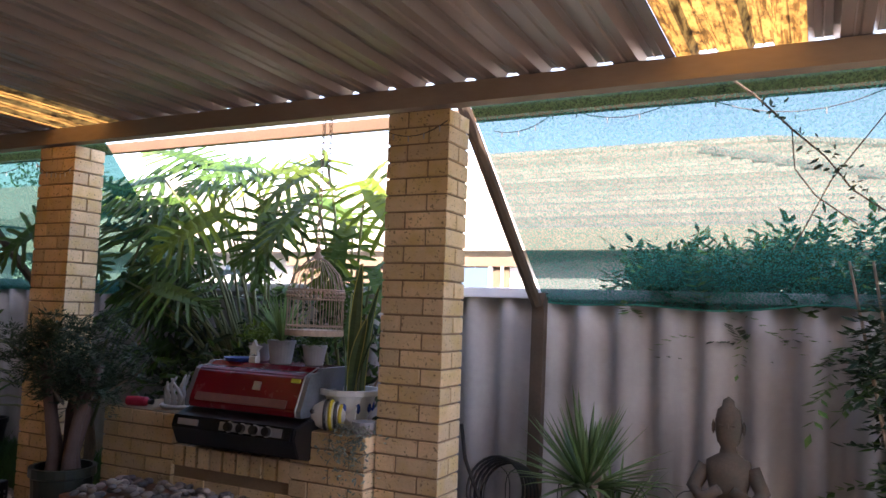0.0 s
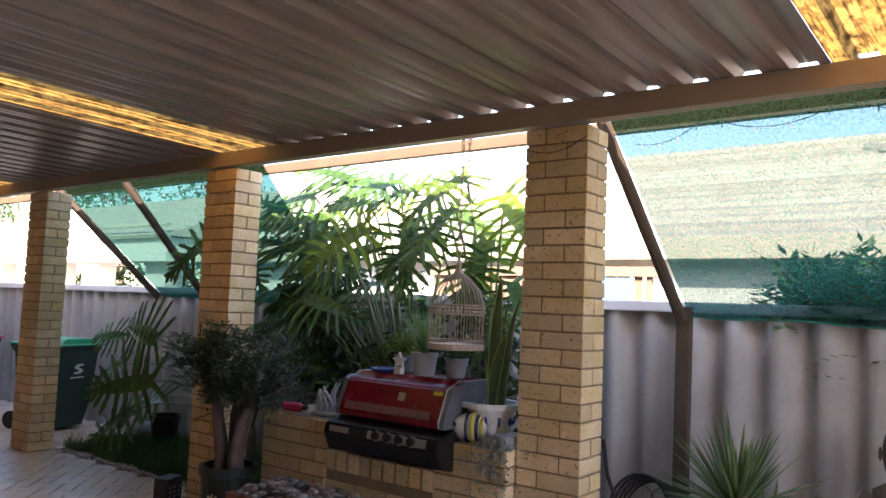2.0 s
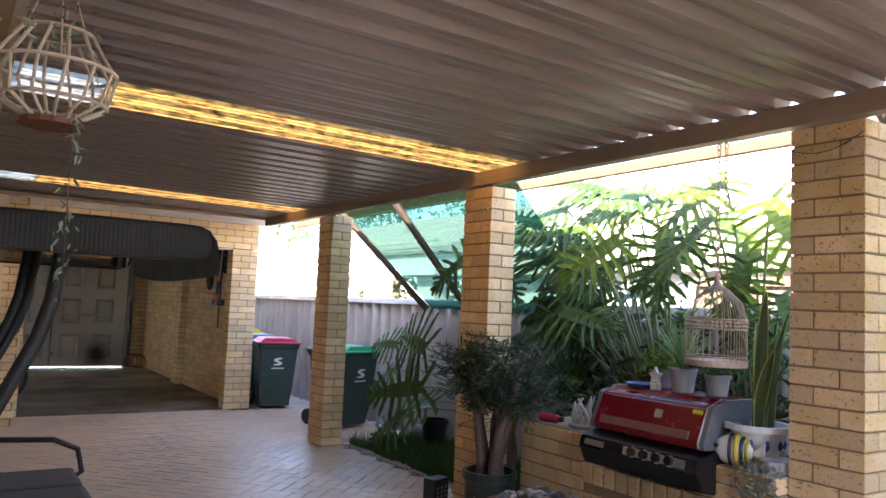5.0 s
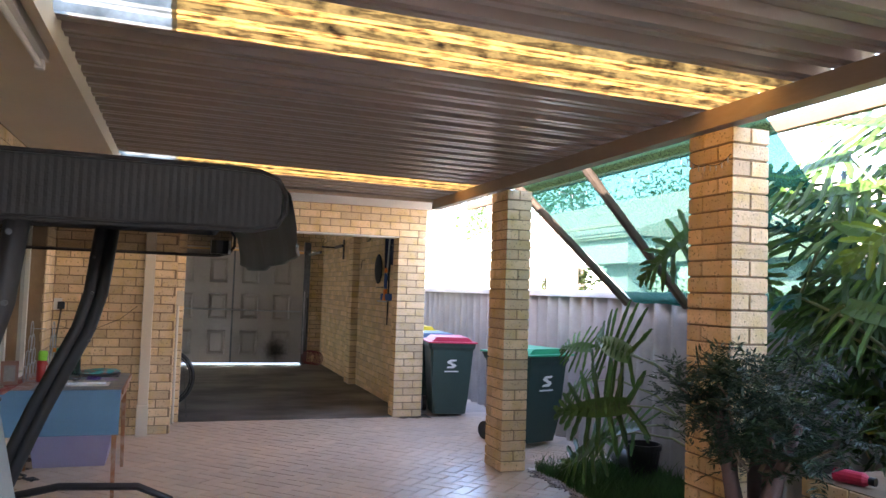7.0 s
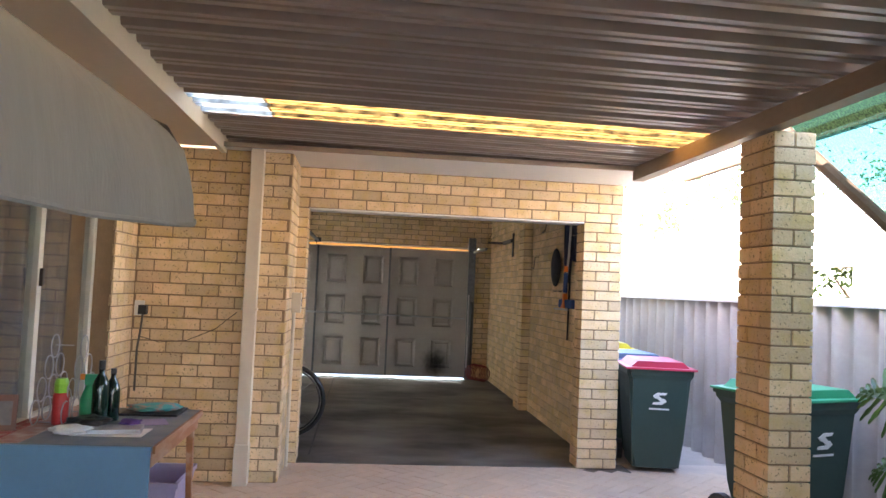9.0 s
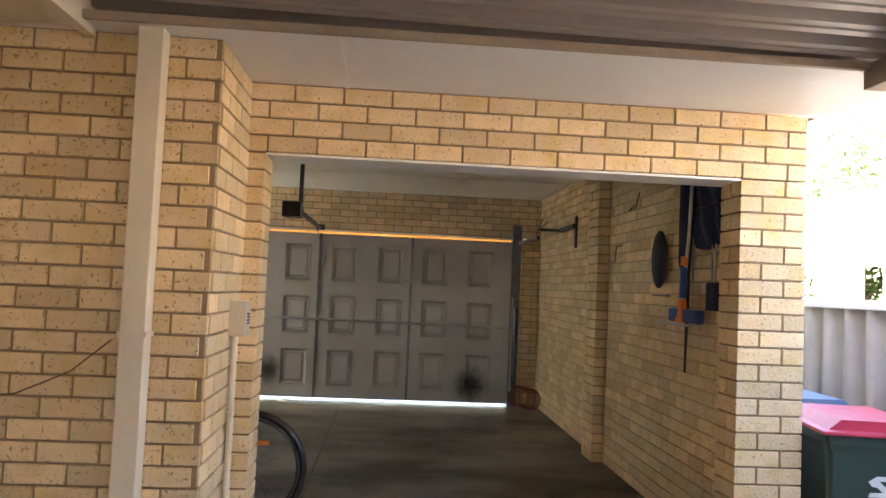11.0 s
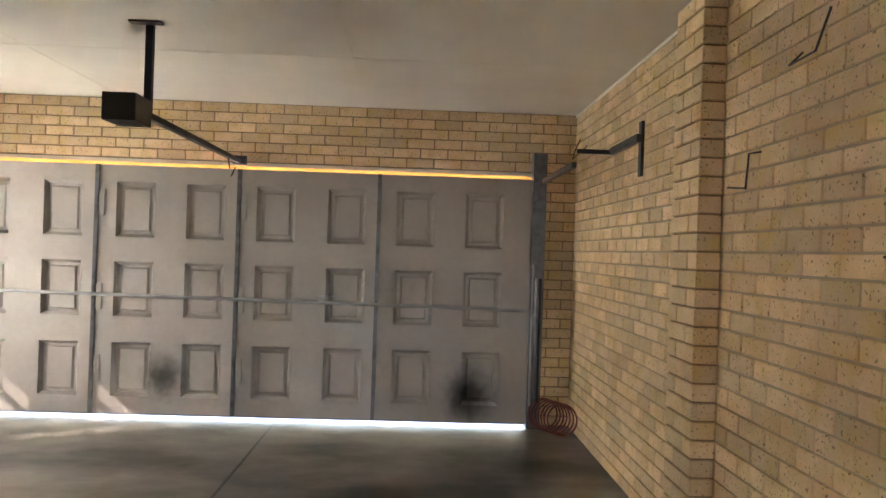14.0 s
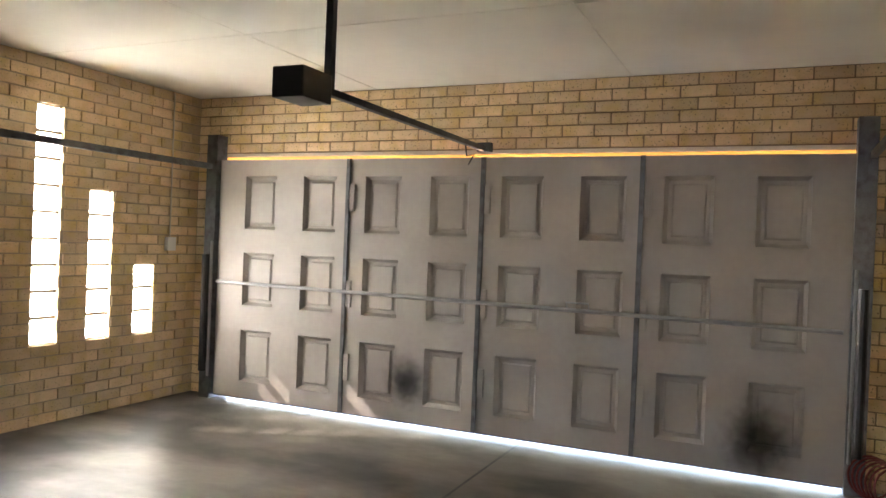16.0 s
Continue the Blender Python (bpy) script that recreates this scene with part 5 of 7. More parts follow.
st = new("statue")
bpy.data.objects.remove(st)
bm = bmesh.new()
lathe(bm, [(0.13, 0), (0.15, 0.03), (0.12, 0.10), (0.115, 0.20), (0.105, 0.30), (0.10, 0.42), (0.125, 0.52), (0.12, 0.58), (0.05, 0.62), (0.042, 0.65), (0.062, 0.68), (0.072, 0.73), (0.072, 0.79), (0.060, 0.84), (0.036, 0.86), (0.030, 0.89), (0.0, 0.91)], 20)
for v in bm.verts:
    v.co.y *= 0.8
    v.co.x *= 0.9
for s in (-1, 1):
    tube(bm, [(s * 0.11, 0, 0.55), (s * 0.165, -0.03, 0.44), (s * 0.12, -0.11, 0.40), (s * 0.03, -0.12, 0.46)], [0.042, 0.038, 0.032, 0.026], 8)
    bmesh.ops.create_icosphere(bm, subdivisions=1, radius=0.02, matrix=Matrix.Translation((s * 0.074, 0, 0.75)) @ Matrix.Diagonal((0.5, 1, 1.9, 1)))
    bmesh.ops.create_icosphere(bm, subdivisions=1, radius=0.014, matrix=Matrix.Translation((s * 0.028, -0.052, 0.765)) @ Matrix.Diagonal((1.3, 0.5, 0.5, 1)))
for k in range(5):
    tube(bm, [(0.095 * math.cos(a), -0.07 - 0.03 * math.sin(a) + 0.01, 0.34 - k * 0.04 + 0.05 * (abs(math.cos(a)))) for a in [math.pi * q / 8 for q in range(9)]], 0.008, 5)
bmesh.ops.create_icosphere(bm, subdivisions=1, radius=0.02, matrix=Matrix.Translation((0, -0.052, 0.765)) @ Matrix.Diagonal((0.5, 0.7, 1.2, 1)))
stat = part("statue", bm, mat("statue_stone", (0.085, 0.062, 0.045), 0.8, vary=0.3, scale=9, dirt=(0.045, 0.06, 0.05), dscale=8, bump=0.5), None, "weathered stone garden statue before the fence", smooth=True)
stat.location = (-0.50, 4.28, 0.10)
stat["category"] = "statue"
pl = thing("plinth", "rough concrete block under the garden statue", "plinth", (-0.50, 4.28, 0))
part("block", boxm(-0.2, 0.2, -0.18, 0.18, -0.02, 0.10, bevel=0.01), MORTAR, pl)

bu = thing("vine_bush", "dense leafy vine growing up at the fence beneath the shade cloth", "bush", (0.35, 4.0, 0))
BUC = [(random.Random(300 + i).triangular(-0.28, 0.65, 0.35), random.Random(400 + i).uniform(-0.05, 0.35), random.Random(500 + i).uniform(0.05, 1.62)) for i in range(70)]


def bush_at(r):
    c = r.choice(BUC)
    return (c[0] + r.gauss(0, 0.07), c[1] + r.gauss(0, 0.06), c[2] + r.gauss(0, 0.08))


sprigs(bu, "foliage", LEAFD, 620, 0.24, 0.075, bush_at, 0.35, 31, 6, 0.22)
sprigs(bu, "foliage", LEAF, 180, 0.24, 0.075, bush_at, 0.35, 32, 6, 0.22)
sprigs(bu, "foliage", LEAF, 5, 0.30, 0.05, lambda r: (r.uniform(-1.15, -0.4), 0.42, r.uniform(1.28, 1.46)), 0.6, 36, 5, 0.22)
for i in range(6):
    part("stem", tubem([(0.05 * i - 0.1, 0, -0.05), (0.06 * i - 0.15, 0.05, 0.8), (0.1 * i - 0.3, 0.15, 1.7)], [0.014, 0.010, 0.006], 6), BARK, bu)
sb = thing("fence_bush", "leafy bush standing behind the shade cloth over the fence", "bush", (-0.2, 4.95, 0))
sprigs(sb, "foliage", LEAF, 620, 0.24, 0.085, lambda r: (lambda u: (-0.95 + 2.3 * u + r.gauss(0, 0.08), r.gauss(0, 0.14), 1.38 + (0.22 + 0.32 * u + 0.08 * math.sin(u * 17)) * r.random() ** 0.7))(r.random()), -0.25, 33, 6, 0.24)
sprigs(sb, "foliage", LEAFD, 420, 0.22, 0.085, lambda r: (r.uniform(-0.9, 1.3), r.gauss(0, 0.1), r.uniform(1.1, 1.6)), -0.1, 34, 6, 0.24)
for i in range(7):
    part("stem", tubem([(-0.9 + 0.33 * i, 0, -0.1), (-0.85 + 0.33 * i, 0.03, 0.9), (-0.8 + 0.33 * i, 0, 1.7)], [0.02, 0.014, 0.007], 6), BARK, sb)

vn = thing("dead_vine", "thin bare vine hanging from the patio beam", "vine", (-0.55, 3.6, 2.56))
bm = bmesh.new()
tube(bm, [(0.0, -0.15, 0.0), (0.11, 0, -0.07), (0.22, 0.02, -0.16), (0.37, 0, -0.33), (0.50, 0.05, -0.45), (0.60, 0.03, -0.60), (0.85, 0.0, -0.80)], [0.006, 0.006, 0.005, 0.005, 0.004, 0.004, 0.003], 5)
tube(bm, [(0.37, 0, -0.33), (0.38, 0.02, -0.50), (0.46, 0.02, -0.62), (0.62, 0.02, -0.75)], 0.003, 5)
tube(bm, [(0.75, 0, -0.25), (0.52, 0.05, -0.55), (0.36, 0.15, -0.85)], 0.003, 5)
part("stem", bm, WOODP, vn)
leafy(vn, "foliage", LEAFD, 60, 0.04, lambda r: (lambda u: (0.25 + 0.5 * u + r.gauss(0, 0.03), 0.0, -0.18 - 0.55 * u + r.gauss(0, 0.03)))(r.random()), 0.2, seed=35)


def string_lights(name, pts, label):
    t = thing(name, label, "string lights", (0, 0, 0), 0, "string lights")
    bm = bmesh.new()
    P3 = []
    for a, b in zip(pts, pts[1:]):
        a, b = Vector(a), Vector(b)
        for k in range(8):
            u = k / 8
            P3.append(a.lerp(b, u) - Vector((0, 0, 4 * 0.14 * (b - a).length * u * (1 - u))))
    P3.append(Vector(pts[-1]))
    tube(bm, P3, 0.0025, 4)
    part("wire", bm, BLACK, t)
    bm = bmesh.new()
    for i in range(1, len(P3), 2):
        tube(bm, [P3[i], P3[i] - Vector((0, 0, 0.028))], [0.004, 0.003], 5)
    part("bulbs", bm, GALV, t, "tiny clear bulbs")


string_lights("string_lights", [(-2.05, 3.33, 2.30), (-1.70, 3.33, 2.33)], "thin black fairy light wire along the patio beam")
string_lights("string_lights", [(-1.62, 3.72, 2.36), (-1.25, 3.72, 2.46), (-0.62, 3.72, 2.47), (0.3, 3.72, 2.46), (1.1, 3.72, 2.46)], "thin black fairy light wire drooping under the roof edge")
string_lights("string_lights", [(-4.79, 3.33, 2.30), (-4.60, 3.33, 2.22), (-4.42, 3.33, 2.25)], "thin black fairy light wire wound round the brick pillar")
string_lights("string_lights", [(-7.1, 3.72, 2.44), (-6.2, 3.72, 2.46), (-5.4, 3.72, 2.45), (-4.8, 3.60, 2.30)], "thin black fairy light wire before the shade cloth")

hs = thing("garden_hose", "coiled black garden hose behind the brick pillar", "hose", (-1.72, 4.12, 0))
for i in range(5):
    part("coil", tubem([(0.17 * math.cos(a) + 0.015 * i, 0.05 * math.sin(a) + 0.02 * i, 0.40 + 0.18 * math.sin(a) - 0.01 * i) for a in [q * math.pi / 12 for q in range(24)]], 0.009, 7, closed=True), BLACK, hs)
part("tail", tubem([(-0.22, 0, 0.75), (-0.2, 0.02, 0.55), (-0.1, 0, 0.35), (0.05, 0, 0.2), (0.0, 0.0, 0.0)], 0.011, 7), BLACK, hs)
we = thing("wire_edging", "rusty wire garden edging with round hoops", "garden edging", (-1.85, 4.22, 0))
for i in range(9):
    x = i * 0.155
    part("hoop", tubem([(x, 0, 0)] + [(x + 0.09 - 0.09 * math.cos(a), 0, 0.42 + 0.10 * math.sin(a)) for a in [q * math.pi / 8 for q in range(9)]] + [(x + 0.18, 0, 0)], 0.003, 5), BLACK, we)
for z in (0.12, 0.3):
    part("wire", tubem([(0, 0, z), (1.42, 0, z)], 0.0025, 4), BLACK, we)

# small things in the grass
fl = thing("bird_ornament", "weathered grey swan ornament in the grass", "ornament", (-6.95, 4.35, 0))
bm = bmesh.new()
bmesh.ops.create_uvsphere(bm, u_segments=12, v_segments=8, radius=0.1, matrix=Matrix.Translation((0, 0, 0.14)) @ Matrix.Diagonal((1.3, 0.7, 0.8, 1)))
tube(bm, [(-0.09, 0, 0.17), (-0.14, 0, 0.26), (-0.11, 0, 0.35), (-0.15, 0, 0.38), (-0.2, 0, 0.35)], [0.03, 0.02, 0.018, 0.022, 0.008], 8)
tube(bm, [(0, 0, 0), (0, 0, 0.1)], 0.04, 8)
part("swan", bm, TERRA, fl, smooth=True)
gp = thing("empty_pot", "black plastic plant pot in the grass by the fence", "pot", (-6.70, 4.40, 0))
pot(gp, [(0.10, 0), (0.14, 0.27), (0.15, 0.27), (0.15, 0.31), (0.135, 0.31), (0.12, 0.1)], BLACK, label="black plastic pot")
fb = thing("mesh_box", "small black perforated metal box on the pavers", "box", (-4.45, 2.98, 0), 20)
part("body", boxm(-0.05, 0.05, -0.08, 0.08, 0.0, 0.30, bevel=0.01), BLACK, fb)
bm = bmesh.new()
for i in range(5):
    for j in range(3):
        tube(bm, [(0.0505, -0.045 + j * 0.045, 0.12 + i * 0.03), (0.053, -0.045 + j * 0.045, 0.12 + i * 0.03)], 0.008, 8)
part("holes", bm, GALV, fb)
rl = thing("black_roller", "black plastic pipe lying on the pavers by the pillar", "pipe", (-4.33, 3.12, 0.075), 10)
part("pipe", tubem([(-0.12, 0, 0), (0.14, 0, 0)], 0.075, 18), BLACK, rl)

# ---- grass ----
r = random.Random(9)
vs, fs = [], []
for i in range(16000):
    x, y = r.uniform(-7.2, -4.3), r.uniform(3.66, 4.6)
    if y < 3.66 + 0.06 * math.sin(x * 9):
        continue
    h, a, w = r.uniform(0.04, 0.10) + 0.14 * r.random() ** 6 + 0.03 * math.sin(x * 5) * math.sin(y * 11), r.uniform(0, 6.28), 0.004
    lx, ly = math.cos(a) * h * 0.5, math.sin(a) * h * 0.5
    o = len(vs)
    vs += [(x - w, y, -0.02), (x + w, y, -0.02), (x + lx * 0.4 + w, y + ly * 0.4, h * 0.6), (x + lx * 0.4 - w, y + ly * 0.4, h * 0.6), (x + lx, y + ly, h)]
    fs += [(o, o + 1, o + 2, o + 3), (o + 3, o + 2, o + 4)]
gr = raw("grass", vs, fs, GRASS, None, "short bright green grass beside the pavers", "stuff")

# edging of gravel between the pavers and the grass
r = random.Random(19)
vs, fs = [], []
for i in range(1500):
    x, y = r.uniform(-7.2, -4.8), 3.665 + r.gauss(0, 0.028)
    q, a = r.uniform(0.007, 0.017), r.uniform(0, 6.28)
    o = len(vs)
    vs += [(x, y, q * 0.9), (x, y, -0.02)] + [(x + q * math.cos(a + k * math.pi / 2) * r.uniform(0.7, 1.2), y + q * math.sin(a + k * math.pi / 2), q * r.uniform(0.2, 0.5)) for k in range(4)]
    for k in range(4):
        fs += [(o, o + 2 + k, o + 2 + (k + 1) % 4), (o + 1, o + 2 + (k + 1) % 4, o + 2 + k)]
raw("gravel", vs, fs, mat("edge_gravel", (0.26, 0.21, 0.18), 0.8, vary=0.2, scale=30, rand=0.5), None, "strip of small brown gravel along the paver edge", "stuff")
tagged(bpy.data.objects["gravel"], "strip of small brown gravel along the paver edge", "gravel", kind="stuff")

# ---- neighbouring houses, trees ----
nh = thing("neighbour_house", "neighbouring house with a pale tiled hip roof beyond the fence", "house", (-2.0, 7.3, 0))
part("wall", boxm(-7.0, 7.0, -0.42, 8.0, -0.1, 2.15), RENDERW, nh)
ex, ez, rz, ry = 7.6, 2.15, 3.95, 4.3
for nm, quad in (("roof_front", [(-ex, -0.6, ez), (ex, -0.6, ez), (1.3, ry, rz), (-4.0, ry, rz)]), ("roof_back", [(ex, 9.2, ez), (-ex, 9.2, ez), (-4.0, ry, rz), (1.3, ry, rz)])):
    nrow = 15
    vs, fs = [], []
    A, B, C, D = [Vector(q) for q in quad]
    for k in range(nrow):
        u0, u1 = k / nrow, (k + 1) / nrow
        p0, p1, p2, p3 = A.lerp(D, u0), B.lerp(C, u0), B.lerp(C, u1), A.lerp(D, u1)
        o = len(vs)
        up = Vector((0, 0, 0.045))
        vs += [tuple(p0 + up), tuple(p1 + up), tuple(p2), tuple(p3), tuple(p0), tuple(p1)]
        fs += [(o, o + 1, o + 2, o + 3), (o + 4, o + 5, o + 1, o)]
    raw("roof", vs, fs, TILE, nh, "rows of pale concrete roof tiles", "stuff")
for s in (-1, 1):
    raw("roof", [(s * ex, -0.6, ez), (s * ex, 9.2, ez), (1.3 if s > 0 else -4.0, ry, rz)], [(0, 1, 2)], TILE, nh)
part("ridge", tubem([(-4.0, ry, rz + 0.02), (1.3, ry, rz + 0.02)], 0.09, 8), TILE, nh)
part("ridge", tubem([(1.3, ry, rz + 0.02), (7.6, -0.6, ez + 0.03)], 0.09, 8), TILE, nh)
part("ridge", tubem([(-4.0, ry, rz + 0.02), (-7.6, -0.6, ez + 0.03)], 0.09, 8), TILE, nh)
part("hip_cap", tubem([(0.5, 3.6, 3.72), (2.2, 1.6, 2.97), (3.2, 0.3, 2.52)], 0.09, 8), TILE, nh, "row of half-round hip tiles")
part("gutter", boxm(-7.65, 7.65, -0.72, -0.6, 1.98, 2.17), CREAM, nh)
tf = thing("timber_screen", "brown timber slat screen standing beyond the fence", "screen", (-3.0, 5.9, 0))
SLT = mat("screen_timber", (0.20, 0.14, 0.09), 0.7, vary=0.2, scale=5)
for i in range(14):
    part("slat", boxm(-1.6 + i * 0.16, -1.6 + i * 0.16 + 0.145, 0, 0.02, -0.1, 1.78), SLT, tf)
part("rail", boxm(-1.65, 0.72, -0.04, 0.06, 1.78, 1.86), SLT, tf)
part("pane", boxm(0.20, 0.46, -0.03, -0.012, 1.46, 1.77, bevel=0.003), BLUELID, tf, "small blue-grey louvre pane")
for x in (0.18, 0.47, 0.58):
    part("stile", boxm(x - 0.012, x + 0.012, -0.045, -0.031, 1.40, 1.78), CREAM, tf, "pale stile")

wh = thing("white_house", "white rendered house with open carport beyond the fence", "house", (-19.5, 8.8, 0))
for x in (-5.6, -2.6, 0.6, 2.4, 5.0):
    part("column", boxm(x, x + 0.75, 0, 0.4, -0.1, 2.2), RENDERW, wh)
part("fascia", boxm(-6.2, 6.2, -0.3, 0.3, 2.15, 2.62), RENDERW, wh)
for z in (2.62, 2.85):
    part("gutter", boxm(-6.3, 6.3, -0.42, -0.3, z, z + 0.05), CREAM, wh)
bm = bmesh.new()
prism(bm, [(-0.45, 2.66), (4.0, 4.3), (8.5, 2.66)], "x", -6.3, 6.3)
part("roof", bm, TILE, wh)


def tree(at, h, spread, seed, n=2600, label="tall gum tree beyond the neighbouring houses"):
    t = thing("tree", label, "tree", at, 0, "background trees")
    r = random.Random(seed)
    part("trunk", tubem([(0, 0, -0.1), (0.1, 0, h * 0.3), (0, 0.1, h * 0.6), (0.1, 0, h * 0.85)], [0.22, 0.17, 0.1, 0.04], 8), BARK, t)
    centres = []
    for i in range(9):
        a, u = r.uniform(0, 6.28), r.uniform(0.3, 1)
        c = Vector((math.cos(a) * spread * u, math.sin(a) * spread * u, h * r.uniform(0.5, 1.0)))
        centres.append(c)
        part("limb", tubem([(0.05, 0, h * 0.4), (c.x * 0.5, c.y * 0.5, c.z * 0.75), tuple(c)], [0.08, 0.05, 0.02], 6), BARK, t)

    def place(q):
        c = q.choice(centres)
        return (c.x + q.gauss(0, spread * 0.28), c.y + q.gauss(0, spread * 0.28), c.z + q.gauss(0, h * 0.08))
    leafy(t, "crown", LEAF, n, 0.20, place, 0.2, seed=seed)


tree((-30, 17, 0), 7.0, 2.6, 41)
tree((-25, 18, 0), 6.2, 2.4, 42)
tree((-33, 14, 0), 6.5, 2.2, 43)
tree((-20, 13, 0), 2.6, 1.2, 44, 1200, "garden tree behind the white house")
tree((-23.5, 12, 0), 2.4, 1.2, 45, 1200, "garden tree behind the white house")

# ---- swing seat with a canopy ----
sw = thing("swing_seat", "outdoor swing seat with a grey cloth canopy on bent black tubes", "swing seat", (-4.05, 0.30, 0))
CX0, CX1, CY0, CY1 = -0.82, 0.95, -0.62, 0.65
CLOTHG = CANVAS
DARKC = mat("valance_dark", (0.009, 0.008, 0.008), 0.7, vary=0.15, scale=8, bump=0.3, bscale=150)
TUBEB = mat("black_tube", (0.010, 0.010, 0.011), 0.6, vary=0.1)
HOOP = [(CY0, 1.645), (CY0 - 0.01, 1.74), (CY0 + 0.03, 1.79), (CY0 + 0.12, 1.812), (0.0, 1.822), (CY1 - 0.13, 1.820), (CY1 - 0.06, 1.815), (CY1 - 0.02, 1.795), (CY1, 1.755), (CY1, 1.70), (CY1 - 0.02, 1.66), (CY1 - 0.08, 1.645)]


def low(z):
    """The canopy's height, pressed down towards its hem."""
    return 1.612 + (z - 1.62) * 0.80


def canopy_cloth(profile, nx, fold, seed):
    """Cloth laid over a row of (y, z) points, wavy where it hangs free."""
    r = random.Random(seed)
    ph = r.uniform(0, 6)
    vs = []
    for y, z, free in profile:
        for i in range(nx + 1):
            u = i / nx
            end = abs(2 * u - 1) ** 8
            wave = fold * free * (math.sin(u * 17 + ph) + 0.45 * math.sin(u * 43 + ph))
            vs.append((CX0 - 0.012 * free + (CX1 - CX0 + 0.024 * free) * u, y + wave, low(z) - (0.02 + 0.02 * free) * math.sin(math.pi * u) ** 0.6 - 0.012 * end * (1 - free)))
    return vs, [(j * (nx + 1) + i, j * (nx + 1) + i + 1, (j + 1) * (nx + 1) + i + 1, (j + 1) * (nx + 1) + i) for j in range(len(profile) - 1) for i in range(nx)]


v, f = canopy_cloth([(CY0 - 0.02, 1.63, 1), (CY0 - 0.02, 1.70, 0.6), (CY0, 1.765, 0.2), (CY0 + 0.06, 1.80, 0), (CY0 + 0.2, 1.822, 0), (0, 1.83, 0), (CY1 - 0.15, 1.829, 0), (CY1 - 0.06, 1.824, 0)], 30, 0.010, 1)
raw("canopy_top", v, f, CLOTHG, sw, "dusty grey canopy cloth", smooth=True)
v, f = canopy_cloth([(CY1 - 0.06, 1.824, 0), (CY1 - 0.015, 1.805, 0), (CY1 + 0.012, 1.765, 0.2), (CY1 + 0.025, 1.71, 0.5), (CY1 + 0.035, 1.66, 0.8), (CY1 + 0.04, 1.605, 1)], 60, 0.011, 2)
raw("valance", v, f, CLOTHG, sw, "hanging grey canopy valance", smooth=True)
part("valance_hem", tubem([v[5 * 61 + i] for i in range(61)], 0.004, 6), CLOTHG, sw, "stitched hem")
SHEER = bpy.data.materials.new("sheer_mesh")
SHEER.use_nodes = True
sn_, sk_ = SHEER.node_tree.nodes, SHEER.node_tree.links
sn_["Principled BSDF"].inputs["Base Color"].default_value, sn_["Principled BSDF"].inputs["Roughness"].default_value = (0.02, 0.017, 0.014, 1), 0.8
s_tp, s_mx = sn_.new("ShaderNodeBsdfTransparent"), sn_.new("ShaderNodeMixShader")
s_mx.inputs[0].default_value = 0.78
sk_.new(s_tp.outputs[0], s_mx.inputs[1])
sk_.new(sn_["Principled BSDF"].outputs[0], s_mx.inputs[2])
sk_.new(s_mx.outputs[0], sn_["Material Output"].inputs[0])
for x, m, nm in ((CX1 - 0.01, DARKC, "dark ribbed canopy end with a piped edge"), (CX0 + 0.01, SHEER, "sheer dark mesh canopy end")):
    n = len(HOOP)
    ys = [CY0 + 0.01 + (CY1 - 0.02 - CY0) * i / 150 for i in range(151)]

    def top_at(y):
        for (ya, za), (yb, zb) in zip(HOOP[1:-1], HOOP[2:-1]):
            if min(ya, yb) <= y <= max(ya, yb) and yb > ya:
                return za + (zb - za) * (y - ya) / (yb - ya)
        return HOOP[-5][1] if y > 0 else HOOP[1][1]
    vs = []
    for i, y in enumerate(ys):
        lo = 1.636 + max(0.0, (y - (CY1 - 0.08)) / 0.08) ** 2 * 0.05
        for z in (lo, (lo + top_at(y)) / 2, top_at(y)):
            vs.append((x + 0.0012 * (i % 2), y, low(z)))
    raw("canopy_end", vs, [(3 * i + a, 3 * i + 3 + a, 3 * i + 4 + a, 3 * i + 1 + a) for i in range(150) for a in (0, 1)], m, sw, nm)
    part("piping", tubem([(x, y, z) for y, z in [(q[0], low(q[1])) for q in HOOP]], 0.007, 6, closed=True), DARKC, sw, "black piping round the canopy end")
part("canopy_frame", tubem([(CX0 + 0.03, CY0 + 0.03, 1.735), (CX1 - 0.03, CY0 + 0.03, 1.735), (CX1 - 0.03, CY1 - 0.09, 1.735), (CX0 + 0.03, CY1 - 0.09, 1.735)], 0.014, 8, closed=True), TUBEB, sw)
part("canopy_pad", tubem([(CX0 + 0.01, CY1 - 0.06, 1.70), (CX0 + 0.01, CY1 - 0.06, 1.64)], 0.045, 10), BLACK, sw)
for x in (CX0 + 0.06, CX1 - 0.04):
    for dy in ((0.0, 0.045) if x < 0 else (0.0,)):
        part("frame_leg", tubem([(x, 0.10 + dy, 1.72), (x, 0.07 + dy, 1.45), (x, 0.03 + dy, 1.30), (x - 0.0, -0.12 + dy, 0.97), (x, -0.24 + dy, 0.66), (x, -0.38 + dy, 0.10)], 0.027, 10), TUBEB, sw, "bent black steel tube", smooth=True)
    for z in (1.25, 1.45, 1.6):
        part("bolt", tubem([(x + 0.022, 0.08, z), (x + 0.030, 0.08, z)], 0.007, 6), STEEL, sw)
    part("foot", tubem([(x, -0.62, 0.02), (x, 0.62, 0.02)], 0.02, 8), BLACK, sw)
CUSH = mat("seat_cloth", (0.10, 0.10, 0.095), 0.9, vary=0.1, scale=8, bump=0.3, bscale=150)
